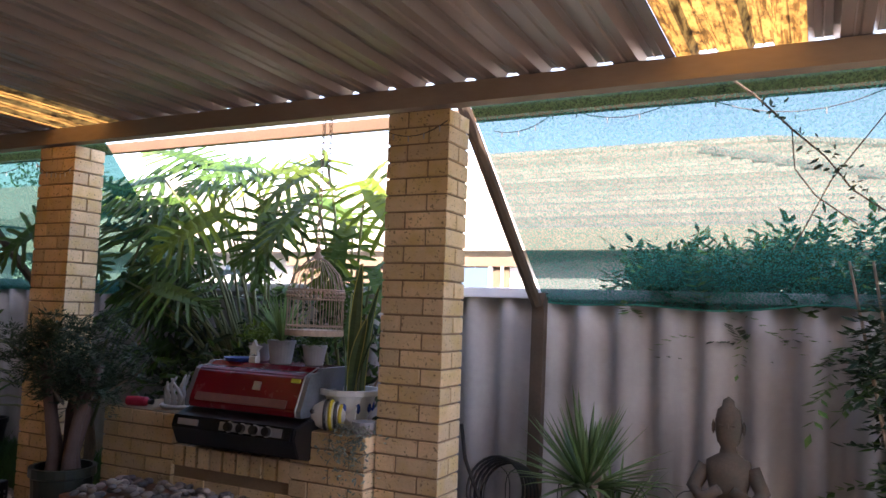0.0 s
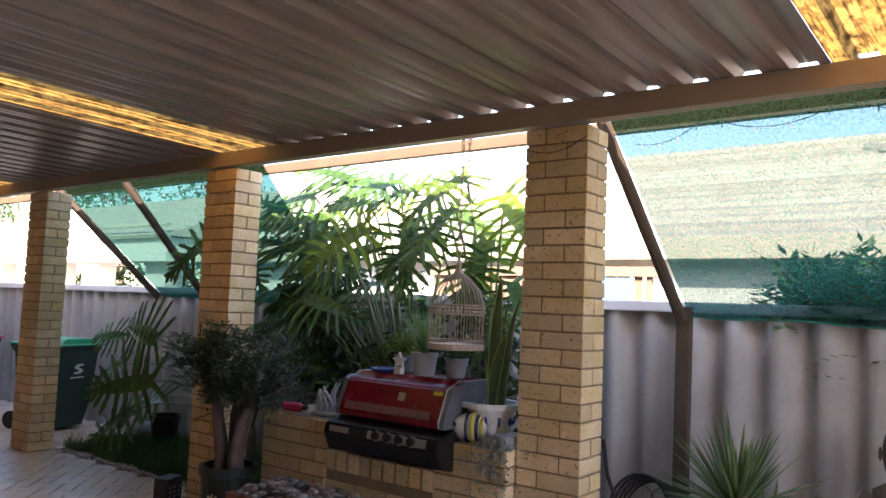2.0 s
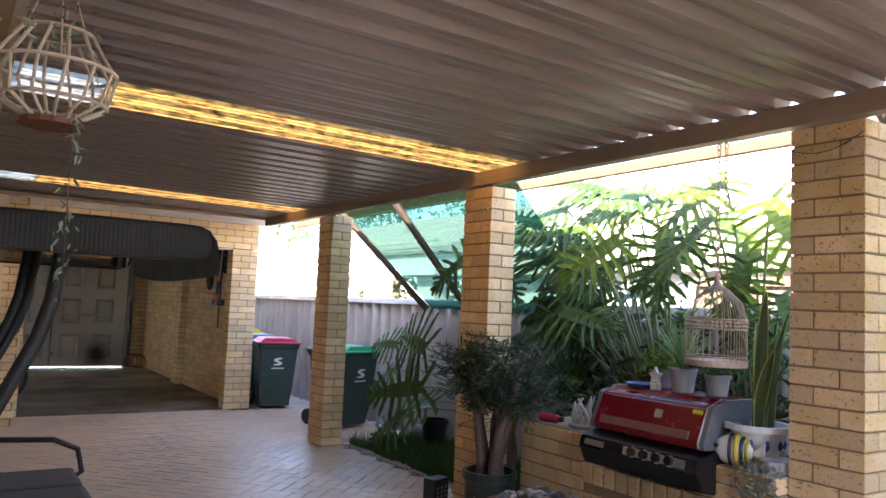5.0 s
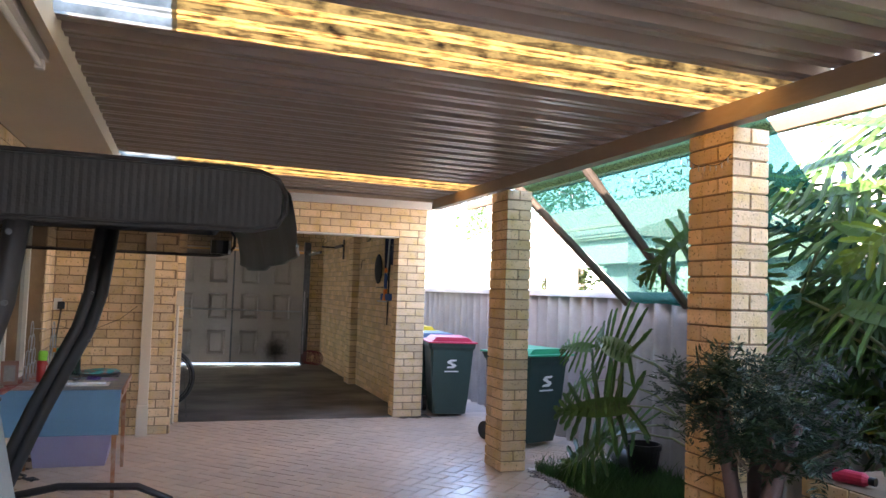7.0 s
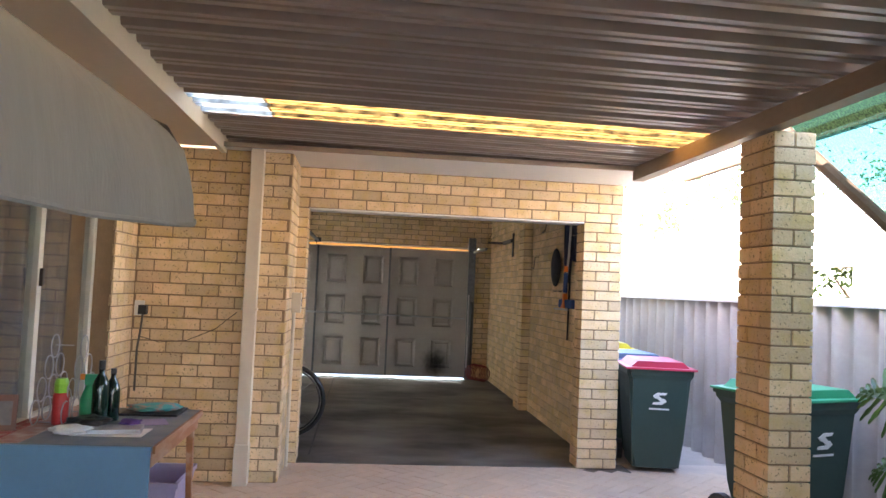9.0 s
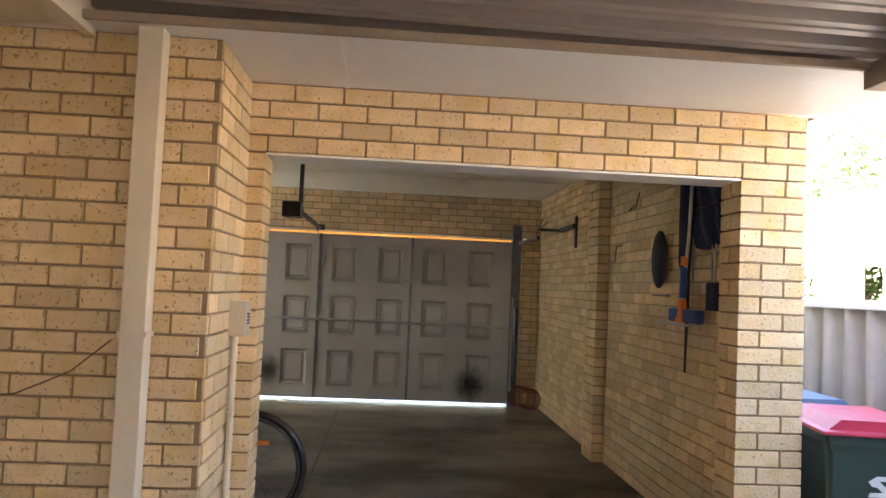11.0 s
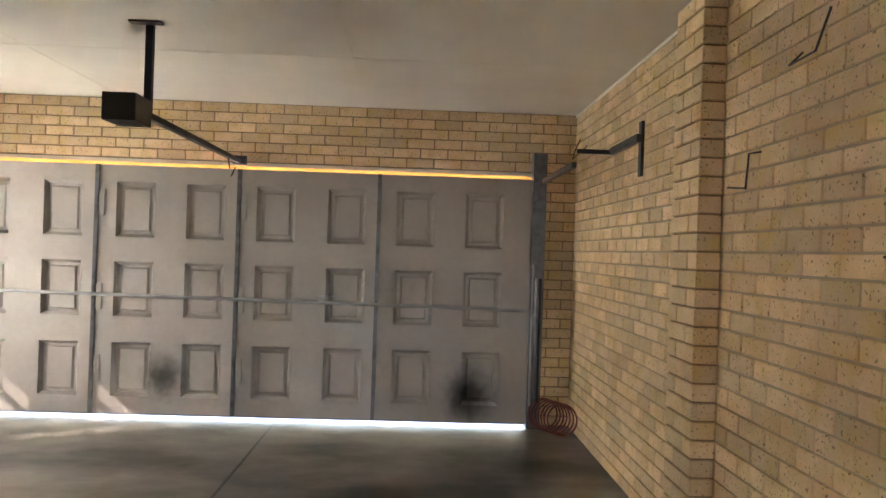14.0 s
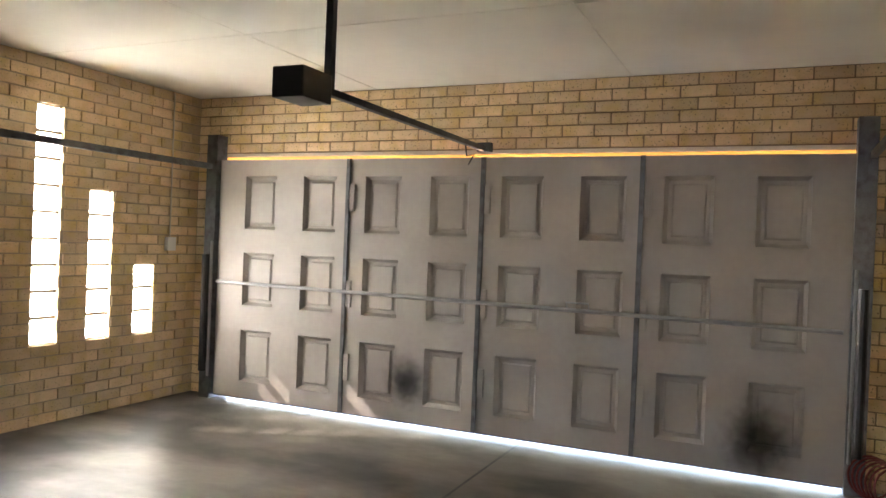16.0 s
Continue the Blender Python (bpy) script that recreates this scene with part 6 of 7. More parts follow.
for i in range(3):
    x0 = -0.66 + i * 0.45
    part("seat_cushion", boxm(x0, x0 + 0.43, -0.12, 0.40, 0.42, 0.50, bevel=0.03), CUSH, sw, "dark grey seat cushion")
    bm = boxm(x0, x0 + 0.43, -0.045, 0.035, 0.0, 0.50, bevel=0.03)
    bmesh.ops.transform(bm, matrix=Matrix.Translation((0, -0.14, 0.48)) @ Matrix.Rotation(radians(12), 4, "X"), verts=bm.verts)
    part("back_cushion", bm, mat("back_cloth", (0.32, 0.34, 0.33), 0.9, vary=0.08) if i == 0 else CUSH, sw, "grey back cushion")
for x in (-0.74, 0.74):
    part("armrest", tubem([(x, -0.2, 0.62), (x, 0.0, 0.655), (x, 0.30, 0.64), (x, 0.43, 0.58), (x, 0.46, 0.45), (x, 0.38, 0.40), (x, -0.1, 0.38)], 0.016, 9), BLACK, sw, "curved black armrest")
part("seat_rail", tubem([(-0.74, 0.38, 0.40), (0.74, 0.38, 0.40)], 0.016, 8), BLACK, sw)
part("seat_rail", tubem([(-0.74, -0.1, 0.38), (0.74, -0.1, 0.38)], 0.016, 8), BLACK, sw)

# ---- hanging basket ----
hb = thing("hanging_basket", "white cane hanging basket with dry plants under the patio roof", "hanging basket", (-2.46, 0.26, 1.98))
WIC = mat("white_cane", (0.55, 0.48, 0.40), 0.6, vary=0.15, scale=20)
for i in range(14):
    a = i * 2 * math.pi / 14
    part("cane", tubem([(0.05 * math.cos(a), 0.05 * math.sin(a), 0.0), (0.15 * math.cos(a), 0.15 * math.sin(a), 0.06), (0.17 * math.cos(a + 0.1), 0.17 * math.sin(a + 0.1), 0.16), (0.10 * math.cos(a + 0.2), 0.10 * math.sin(a + 0.2), 0.27)], 0.0055, 5), WIC, hb)
for z, rr in ((0.0, 0.06), (0.06, 0.15), (0.16, 0.172), (0.27, 0.10)):
    part("ring", tubem([(rr * math.cos(q * math.pi / 10), rr * math.sin(q * math.pi / 10), z) for q in range(20)], 0.006, 5, closed=True), WIC, hb)
part("base", lathem([(0, -0.01), (0.09, -0.01), (0.09, 0.005), (0, 0.005)], 16), WOODR, hb, "round wooden base")
leafy(hb, "foliage", SILV, 90, 0.035, lambda r: (r.gauss(0, 0.09), r.gauss(0, 0.09), 0.22 + abs(r.gauss(0, 0.07))), seed=51)
leafy(hb, "dry_foliage", SILV, 60, 0.03, lambda r: (0.10 + r.gauss(0, 0.015), 0.05 + r.gauss(0, 0.015), -r.uniform(-0.05, 0.45)), 1.0, seed=52)
part("strand", tubem([(0.10, 0.05, 0.05), (0.105, 0.05, -0.2), (0.10, 0.055, -0.42)], 0.002, 4), WOODP, hb)
for a in (0, 2.1, 4.2):
    part("cord", tubem([(0.15 * math.cos(a), 0.15 * math.sin(a), 0.16), (0, 0, 0.53)], 0.003, 4), WIC, hb)


# ---- window under the eave ----
ALU = mat("window_frame_cream", (0.62, 0.60, 0.52), 0.4, vary=0.04)
CURT = mat("grey_curtain", (0.10, 0.105, 0.13), 0.9, vary=0.12, scale=4, stretch=(4, 1, 0.4))
w = new("window")
tagged(w, "sliding aluminium window with grey curtains above a sloping brick sill", "window", kind="structure")
w0, w1, wz0, wz1 = WIN
for nm, a, b, c, d in (("frame", w0, w0 + 0.05, wz0 + 0.02, wz1), ("frame", w1 - 0.05, w1, wz0 + 0.02, wz1), ("frame", w0 + 0.05, w1 - 0.05, wz0 + 0.02, wz0 + 0.07), ("frame", w0 + 0.05, w1 - 0.05, wz1 - 0.05, wz1),
                       ("mullion", -8.03, -7.97, wz0 + 0.07, wz1 - 0.05), ("mullion", -6.6, -6.54, wz0 + 0.07, wz1 - 0.05)):
    part(nm, boxm(a, b, -0.60, -0.535, c, d, bevel=0.004), ALU, w)
for a, b in ((w0 + 0.05, -8.03), (-7.97, -6.6), (-6.54, w1 - 0.05)):
    ob = part("pane", boxm(a, b, -0.572, -0.567, wz0 + 0.07, wz1 - 0.05), GLASS, w)
    ob.visible_shadow = False
part("latch", boxm(-8.02, -7.99, -0.535, -0.515, 1.42, 1.52, bevel=0.003), BLACK, w)
vs, fs = [], []
n = 260
for i in range(n + 1):
    x = w0 + (w1 - w0) * i / n
    y = -0.72 + 0.035 * math.sin(x * 34) + 0.015 * math.sin(x * 13)
    vs += [(x, y, wz0 - 0.1), (x, y, wz1)]
fs = [(2 * i, 2 * i + 2, 2 * i + 3, 2 * i + 1) for i in range(n)]
raw("curtain", vs, fs, CURT, w, "hanging grey curtain", smooth=True)
SILL = mat("sill_brick", (0.30, 0.13, 0.08), 0.6, vary=0.15, scale=10, rand=0.15, bump=0.3)
sl = new("window_sill")
tagged(sl, "sloping red brick window sill", "window sill", kind="structure")
k = 0
x = w0
while x < w1 - 0.05:
    bm = boxm(x + 0.005, x + 0.105, -0.14, 0.0, -0.035, 0.0, bevel=0.004)
    bmesh.ops.transform(bm, matrix=Matrix.Translation((0, -0.39, wz0 + 0.0)) @ Matrix.Rotation(radians(-12), 4, "X"), verts=bm.verts)
    part("sill_brick", bm, SILL, sl)
    x += 0.11
    if k > 30:
        break
    k += 1

# ---- pipes and fittings on the walls ----
dp = thing("downpipe", "cream painted square downpipe on the brick wall", "downpipe", (-9.30, 0.44, 0))
part("pipe", boxm(-0.045, 0.045, -0.048, 0.048, 0.03, 2.49, bevel=0.006), CREAM, dp)
part("foot", boxm(-0.05, 0.06, -0.053, 0.053, 0.0, 0.30, bevel=0.006), CREAM, dp)
part("bracket", boxm(-0.047, 0.049, -0.055, 0.055, 1.28, 1.30), CREAM, dp)
cp = thing("conduit", "cream plastic conduit and switch box on the brick return", "conduit", (-9.80, 0.72, 0))
part("pipe", tubem([(0, 0, 0.02), (0, 0, 1.26)], 0.014, 10), CREAM, cp)
part("switch_box", boxm(-0.055, 0.055, -0.02, 0.055, 1.26, 1.42, bevel=0.006), mat("box_beige", (0.50, 0.43, 0.32), 0.5, vary=0.06), cp, "beige switch box")
for i in range(4):
    part("slot", boxm(-0.03, 0.02, 0.055, 0.058, 1.315 + i * 0.014, 1.322 + i * 0.014), BLUEG, cp, "dark blue slot")
for z in (0.4, 0.9):
    part("clip", boxm(-0.022, 0.022, -0.018, 0.012, z, z + 0.015), CREAM, cp)
pw = thing("outdoor_socket", "black plug in a white outdoor socket on the brick wall", "socket", (-9.34, -0.36, 1.26))
part("plate", boxm(-0.008, 0.01, -0.04, 0.03, -0.05, 0.06, bevel=0.004), WHITE, pw)
part("plug", boxm(0.01, 0.06, 0.0, 0.06, -0.04, 0.03, bevel=0.006), BLACK, pw)
part("cable", tubem([(0.035, 0.03, -0.04), (0.03, 0.02, -0.15), (0.02, -0.0, -0.3), (0.02, 0.0, -0.6)], 0.008, 6), mat("grey_cable", (0.10, 0.08, 0.06), 0.6), pw)
part("cable", tubem([(0.02, 0.01, -0.20), (0.012, 0.15, -0.24), (0.012, 0.35, -0.22), (0.012, 0.55, -0.13), (0.012, 0.70, 0.0)], 0.003, 5), WOODP, pw)
fl = thing("fluorescent_light", "white fluorescent batten light on the eave lining, off", "light", (-4.35, 0.10, 2.50))
part("body", boxm(-0.65, 0.65, -0.03, 0.03, -0.045, 0.0, bevel=0.004), WHITE, fl)
part("tube", tubem([(-0.6, 0, -0.065), (0.6, 0, -0.065)], 0.013, 10), WHITE, fl)
for x in (-0.62, 0.62):
    part("end_cap", boxm(x - 0.02, x + 0.02, -0.018, 0.018, -0.085, -0.045, bevel=0.003), WHITE, fl)

# ---- the old work table ----
OW = mat("orange_wood", (0.33, 0.13, 0.05), 0.5, vary=0.2, scale=6, stretch=(0.3, 1, 1), dirt=(0.50, 0.38, 0.30), dscale=14, damt=0.6)
BLUEP = mat("blue_paint", (0.10, 0.23, 0.36), 0.5, vary=0.06, scale=5)
BLUET = mat("blue_grey_top", (0.13, 0.17, 0.20), 0.4, vary=0.12, scale=6, dirt=(0.28, 0.25, 0.22), dscale=9, damt=0.4)
tbl = thing("work_table", "old orange wooden table with worn blue-grey top and blue leaf", "table", (-7.52, 0.0, 0))
part("tabletop", boxm(-0.52, 0.47, -0.38, 0.38, 0.725, 0.75, bevel=0.004), BLUET, tbl, "worn blue-grey painted top")
part("apron", boxm(-0.50, 0.45, 0.352, 0.372, 0.65, 0.725), OW, tbl)
part("apron", boxm(-0.50, 0.45, -0.372, -0.352, 0.65, 0.725), OW, tbl)
part("apron", boxm(-0.52, -0.50, -0.35, 0.35, 0.65, 0.725), OW, tbl)
part("drop_leaf", boxm(0.472, 0.488, -0.37, 0.375, 0.44, 0.748, bevel=0.004), BLUEP, tbl, "flat blue painted drop leaf")
for x, y in ((-0.47, -0.34), (0.43, -0.34), (-0.47, 0.34), (0.43, 0.34)):
    part("leg", tubem([(x, y, 0.65), (x * 1.04, y * 1.04, 0.0)], [0.026, 0.017], 4), OW, tbl, "tapered wooden leg")
part("bare_strip", boxm(-0.52, 0.47, -0.38, -0.19, 0.7505, 0.7525), mat("peeled_pink", (0.42, 0.22, 0.17), 0.55, vary=0.2, scale=9, dirt=(0.6, 0.52, 0.48), dscale=12, damt=0.8), tbl, "peeling pink painted strip")
part("edge_trim", boxm(-0.52, 0.47, 0.38, 0.392, 0.715, 0.748), OW, tbl, "peeling wooden edge")

TT = 0.752


def bottle(name, label, at, prof, m, cap, capm, group=""):
    t = thing(name, label, "bottle", at)
    part("bottle", lathem(prof, 18), m, t, smooth=True)
    part("cap", lathem(cap, 14), capm, t)
    return t


GLG = mat("dark_green_glass", (0.005, 0.02, 0.012), 0.12, vary=0.05)
bottle("wine_bottle", "dark green wine bottle standing on the table", (-7.55, -0.02, TT), [(0.038, 0), (0.04, 0.01), (0.04, 0.19), (0.03, 0.22), (0.014, 0.25), (0.014, 0.31)], GLG, [(0.016, 0.27), (0.016, 0.315), (0, 0.315)], BLACK)
bottle("wine_bottle", "dark green wine bottle standing on the table", (-7.64, 0.01, TT), [(0.036, 0), (0.038, 0.01), (0.038, 0.15), (0.028, 0.19), (0.013, 0.22), (0.013, 0.26)], GLG, [(0.015, 0.24), (0.015, 0.265), (0, 0.265)], BLACK)
bottle("thermos", "red bottle with a lime green cap on the table", (-7.50, -0.19, TT), [(0.036, 0), (0.038, 0.01), (0.038, 0.14), (0.03, 0.16)], mat("red_label", (0.42, 0.02, 0.02), 0.4, vary=0.1), [(0.032, 0.155), (0.034, 0.20), (0.026, 0.225), (0, 0.225)], mat("lime_cap", (0.25, 0.60, 0.04), 0.4))
sp = thing("spray_bottle", "bright green spray bottle on the table", "spray bottle", (-7.62, -0.10, TT))
part("bottle", lathem([(0.038, 0), (0.04, 0.01), (0.04, 0.11), (0.022, 0.16), (0.014, 0.18)], 16), mat("spray_green", (0.01, 0.30, 0.12), 0.35), sp, smooth=True)
part("trigger_head", boxm(-0.015, 0.015, -0.02, 0.05, 0.18, 0.235, bevel=0.006), mat("spray_green_head", (0.02, 0.32, 0.16), 0.4), sp)
part("nozzle", boxm(-0.01, 0.01, -0.045, -0.02, 0.205, 0.235, bevel=0.003), mat("orange_plastic", (0.80, 0.25, 0.02), 0.4), sp)
rk = thing("wine_rack", "looped chrome wire wine rack at the back of the table", "wine rack", (-7.70, -0.30, TT))
for i, (x, z) in enumerate(((-0.15, 0.05), (-0.04, 0.05), (0.07, 0.05), (0.18, 0.05), (-0.09, 0.14), (0.02, 0.14), (0.13, 0.14), (-0.04, 0.23), (0.07, 0.23), (0.02, 0.32))):
    for y in (0.0, 0.09):
        part("loop", tubem([(x * 1.25 + 0.052 * math.cos(a), y * 1.6, z * 1.15 + 0.06 * math.sin(a)) for a in [q * math.pi / 8 for q in range(16)]], 0.0036, 5, closed=True), GALV, rk)
for x, z in ((-0.15, 0.0), (0.18, 0.0), (0.02, 0.37)):
    part("tie_wire", tubem([(x, 0, z + 0.003), (x, 0.09, z + 0.003)], 0.003, 5), GALV, rk)
fr = thing("picture_frame", "small dark wooden frame leaning on the window sill", "frame", (-7.28, -0.36, TT), 12)
bm = boxm(-0.006, 0.006, -0.055, 0.055, 0, 0.17, bevel=0.002)
bmesh.ops.transform(bm, matrix=Matrix.Rotation(radians(-9), 4, "Y"), verts=bm.verts)
part("frame", bm, WOODR, fr)
bm = boxm(0.007, 0.009, -0.035, 0.035, 0.03, 0.14)
bmesh.ops.transform(bm, matrix=Matrix.Rotation(radians(-9), 4, "Y"), verts=bm.verts)
part("picture", bm, mat("faded_print", (0.16, 0.12, 0.10), 0.4, vary=0.2, scale=40), fr)


def crumple(name, label, cat, at, sx, sy, sz, m, seed):
    t = thing(name, label, cat, at)
    bm = bmesh.new()
    bmesh.ops.create_icosphere(bm, subdivisions=4, radius=1.0)
    for v in bm.verts:
        f = 1 + 0.35 * noise.noise(v.co * 1.7 + Vector((seed, 0, 0))) + 0.15 * noise.noise(v.co * 5 + Vector((0, seed, 0)))
        v.co = Vector((v.co.x * f * sx, v.co.y * f * sy, max(-0.9, v.co.z * f) * sz + sz * 0.9))
    part(name + "_cloth", bm, m, t, smooth=True)
    return t


crumple("towel", "crumpled white plastic wrapper on the table", "wrapper", (-7.27, -0.05, TT), 0.06, 0.09, 0.022, mat("white_wrap", (0.7, 0.7, 0.7), 0.35, vary=0.05, scale=20), 1)
crumple("black_cloth", "crumpled black cloth on the table", "cloth", (-7.42, -0.03, TT), 0.09, 0.10, 0.03, BLACK, 2)
crumple("purple_cloth", "crumpled purple cloth on the table", "cloth", (-7.46, 0.16, TT), 0.06, 0.05, 0.022, mat("purple_cloth", (0.10, 0.05, 0.22), 0.9), 3)
crumple("folded_cloth", "folded teal and coral patterned cloth on the table", "cloth", (-7.90, 0.16, TT + 0.012), 0.10, 0.14, 0.02,
        mat("teal_coral", (0.08, 0.36, 0.34), 0.9, dirt=(0.60, 0.20, 0.15), dscale=16, damt=1.0, vary=0.05), 4)
tray = thing("magazine", "dark folded magazine under the patterned cloth on the table", "magazine", (-7.90, 0.16, TT))
part("cover", boxm(-0.13, 0.13, -0.15, 0.15, 0, 0.011, bevel=0.002), BLACK, tray)
for i, (x, y, sx, sy, m) in enumerate(((-7.32, 0.12, 0.10, 0.16, WHITE), (-7.34, 0.13, 0.075, 0.12, GALV), (-7.60, 0.22, 0.08, 0.08, mat("lilac_paper", (0.35, 0.28, 0.45), 0.6)))):
    t = thing("papers", ("white paper sheet on the table", "silver folded packet on a white sheet", "lilac paper on the table")[i], "paper", (x, y, TT + (0.004 if i == 1 else 0)), 10 * i)
    part("sheet", boxm(-sx, sx, -sy, sy, 0, 0.0035 if i != 1 else 0.018, bevel=0.001), m, t)
fc = thing("red_cloth", "faded red patterned cloth over the end of the table", "cloth", (-7.2, -0.34, TT))
part("cloth", boxm(-0.4, 0.36, -0.035, 0.035, 0, 0.006, bevel=0.002), mat("red_pattern", (0.32, 0.07, 0.06), 0.9, vary=0.1, dirt=(0.45, 0.35, 0.30), dscale=22, damt=0.8), fc)
tb2 = thing("storage_tub", "translucent lilac plastic tub on the pavers behind the table", "storage tub", (-8.28, -0.04, 0))
bm = bmesh.new()
rings = [[bm.verts.new(p) for p in ((-a, -b, z), (a, -b, z), (a, b, z), (-a, b, z))] for a, b, z in ((0.20, 0.26, 0.0), (0.24, 0.31, 0.30), (0.25, 0.32, 0.30), (0.25, 0.32, 0.33), (0.23, 0.30, 0.33), (0.19, 0.25, 0.02))]
for r0, r1 in zip(rings, rings[1:]):
    for q in range(4):
        bm.faces.new((r0[q], r0[(q + 1) % 4], r1[(q + 1) % 4], r1[q]))
bm.faces.new(rings[0][::-1])
bm.faces.new(rings[-1])
part("tub", bm, mat("lilac_plastic", (0.50, 0.45, 0.62), 0.35, vary=0.05, trans=0.4), tb2)
mt = thing("metal_bracket", "black metal bracket lying on the pavers by the table", "bracket", (-7.75, -0.30, 0.012), 30)
part("bar", tubem([(-0.14, 0, 0), (-0.04, 0.02, 0), (0.02, -0.02, 0), (0.14, 0, 0)], 0.010, 6), BLACK, mt)
for i in range(4):
    part("prong", tubem([(0.04 + i * 0.03, 0, 0), (0.05 + i * 0.03, 0.05, 0.0)], 0.005, 5), BLACK, mt)

# ---- garage: glass blocks, tools, bike, lamp ----
GB = mat("glass_block", (0.86, 0.90, 0.88), 0.12, vary=0.03, scale=20, trans=0.8)
gn, gk = GB.node_tree.nodes, GB.node_tree.links
gt, gm = gn.new("ShaderNodeBsdfTransparent"), gn.new("ShaderNodeMixShader")
gm.inputs[0].default_value = 0.30
gk.new(gn["Material Output"].inputs[0].links[0].from_socket, gm.inputs[1])
gk.new(gt.outputs[0], gm.inputs[2])
gk.new(gm.outputs[0], gn["Material Output"].inputs[0])
for si, (a, b, z0, z1) in enumerate(SLITS):
    wv = new("window")
    tagged(wv, "tall slit of frosted glass blocks in the brick wall", "window", kind="structure")
    n = round((z1 - z0) / 0.2)
    for i in range(n):
        h = (z1 - z0) / n
        ob = part("glass_block", boxm(a + 0.006, b - 0.006, GY0 - 0.085, GY0 - 0.045, z0 + i * h + 0.005, z0 + (i + 1) * h - 0.005, bevel=0.004), GB, wv)
    bm = bmesh.new()
    for i in range(n + 1):
        box(bm, a, b, GY0 - 0.10, GY0 - 0.030, z0 + i * h - 0.010, z0 + i * h + 0.010)
    part("mortar_joint", bm, MORTAR, wv)

gl = thing("fluorescent_light", "white double fluorescent batten on the garage ceiling, off", "light", (-13.2, 0.42, CEIL_Z))
part("body", boxm(-0.09, 0.09, -0.62, 0.62, -0.04, 0.0, bevel=0.004), WHITE, gl)
for s in (-0.055, 0.055):
    part("tube", tubem([(s, -0.58, -0.06), (s, 0.58, -0.06)], 0.013, 10), WHITE, gl)
for y in (-0.60, 0.60):
    part("end_cap", boxm(-0.09, 0.09, y - 0.015, y + 0.015, -0.085, -0.04, bevel=0.003), GALV, gl)
hk = thing("hook", "grey metal hook in the garage ceiling", "hook", (-12.9, 0.15, CEIL_Z))
part("hook", tubem([(0, 0, 0), (0, 0, -0.05), (0, 0.03, -0.08), (0, 0.06, -0.06), (0, 0.055, -0.03)], 0.005, 6), GALV, hk)
for nm, x0, x1, y0, y1 in (("trim", -13.03, -13.0, GY0, GY1), ("trim", -14.62, -14.59, GY0, GY1), ("trim", -11.4, -11.37, GY0, GY1), ("trim", GX0, -10.25, 1.55, 1.575), ("trim", GX0, -10.25, -0.55, -0.525)):
    struct("ceiling_strip", boxm(x0, x1, y0, y1, CEIL_Z - 0.003, CEIL_Z + 0.001), CEIL, "flush cover strip on the ceiling sheets")
struct("cornice", boxm(GX0, -10.25, GY1 - 0.012, GY1 + 0.001, CEIL_Z - 0.02, CEIL_Z), CEIL, "thin trim at the ceiling edge")
struct("floor_joint", boxm(GX0, -10.3, 0.857, 0.875, -0.002, 0.0016), BLACK, "dark saw-cut joint in the concrete")
# paver threshold inside the opening
struct("threshold", boxm(WALL_X - 0.32, WALL_X - 0.02, OPEN_Y0 + 0.001, OPEN_Y1 - 0.001, -0.02, 0.0030), CONC, "dark floor strip at the opening")

WY = GY1 - 0.001


def wall_hook(at, pts, label="thin bent metal hook on the brick wall"):
    t = thing("wall_hook", label, "hook", at, 0, "wall hooks")
    part("rod", tubem(pts, 0.0045, 6), STEEL, t)


wall_hook((-12.25, WY, 2.50), [(-0.14, 0, 0), (-0.14, -0.03, 0), (0.14, -0.03, 0.01), (0.14, 0, 0.01)], "black flat bracket on the brick wall")
wall_hook((-11.71, WY, 2.50), [(-0.16, 0, 0), (-0.16, -0.03, 0), (0.16, -0.03, 0.01), (0.16, 0, 0.01)], "black flat bracket on the brick wall")
wall_hook((-12.25, WY, 2.22), [(-0.12, 0, 0.05), (-0.12, -0.05, 0.0), (0.08, -0.06, 0.0), (0.17, -0.06, 0.12)])
wall_hook((-12.68, WY, 1.87), [(0, 0, 0.08), (0, -0.05, 0.07), (0, -0.06, -0.07), (-0.2, -0.05, -0.05)])
wall_hook((-11.67, WY, 1.53), [(-0.14, 0, 0), (-0.14, -0.03, 0), (0.14, -0.03, 0.0), (0.14, 0, 0.0)], "pale rod on the brick wall")
wall_hook((-15.75, WY, 2.30), [(-0.1, 0, 0.12), (-0.1, -0.12, 0.0), (0.05, -0.14, 0.03), (0.08, -0.1, 0.14)])

ds = thing("spare_saddle", "dark oval pad hanging on the brick wall", "pad", (-11.60, WY, 1.79))
bm = bmesh.new()
bmesh.ops.create_uvsphere(bm, u_segments=16, v_segments=12, radius=1, matrix=Matrix.Translation((0, -0.06, 0)) @ Matrix.Diagonal((0.10, 0.05, 0.21, 1)))
part("pad", bm, mat("pad_cover", (0.03, 0.032, 0.04), 0.7, vary=0.15, bump=0.3), ds, smooth=True)
part("bracket", tubem([(-0.16, 0, 0.08), (-0.16, -0.05, 0.08), (0, -0.05, 0.08)], 0.008, 6), STEEL, ds)
NAVY = mat("navy_cloth", (0.012, 0.02, 0.06), 0.8, vary=0.15, scale=8)
um = thing("umbrella", "closed dark blue umbrella hanging on the brick wall", "umbrella", (-11.16, WY - 0.05, 1.46))
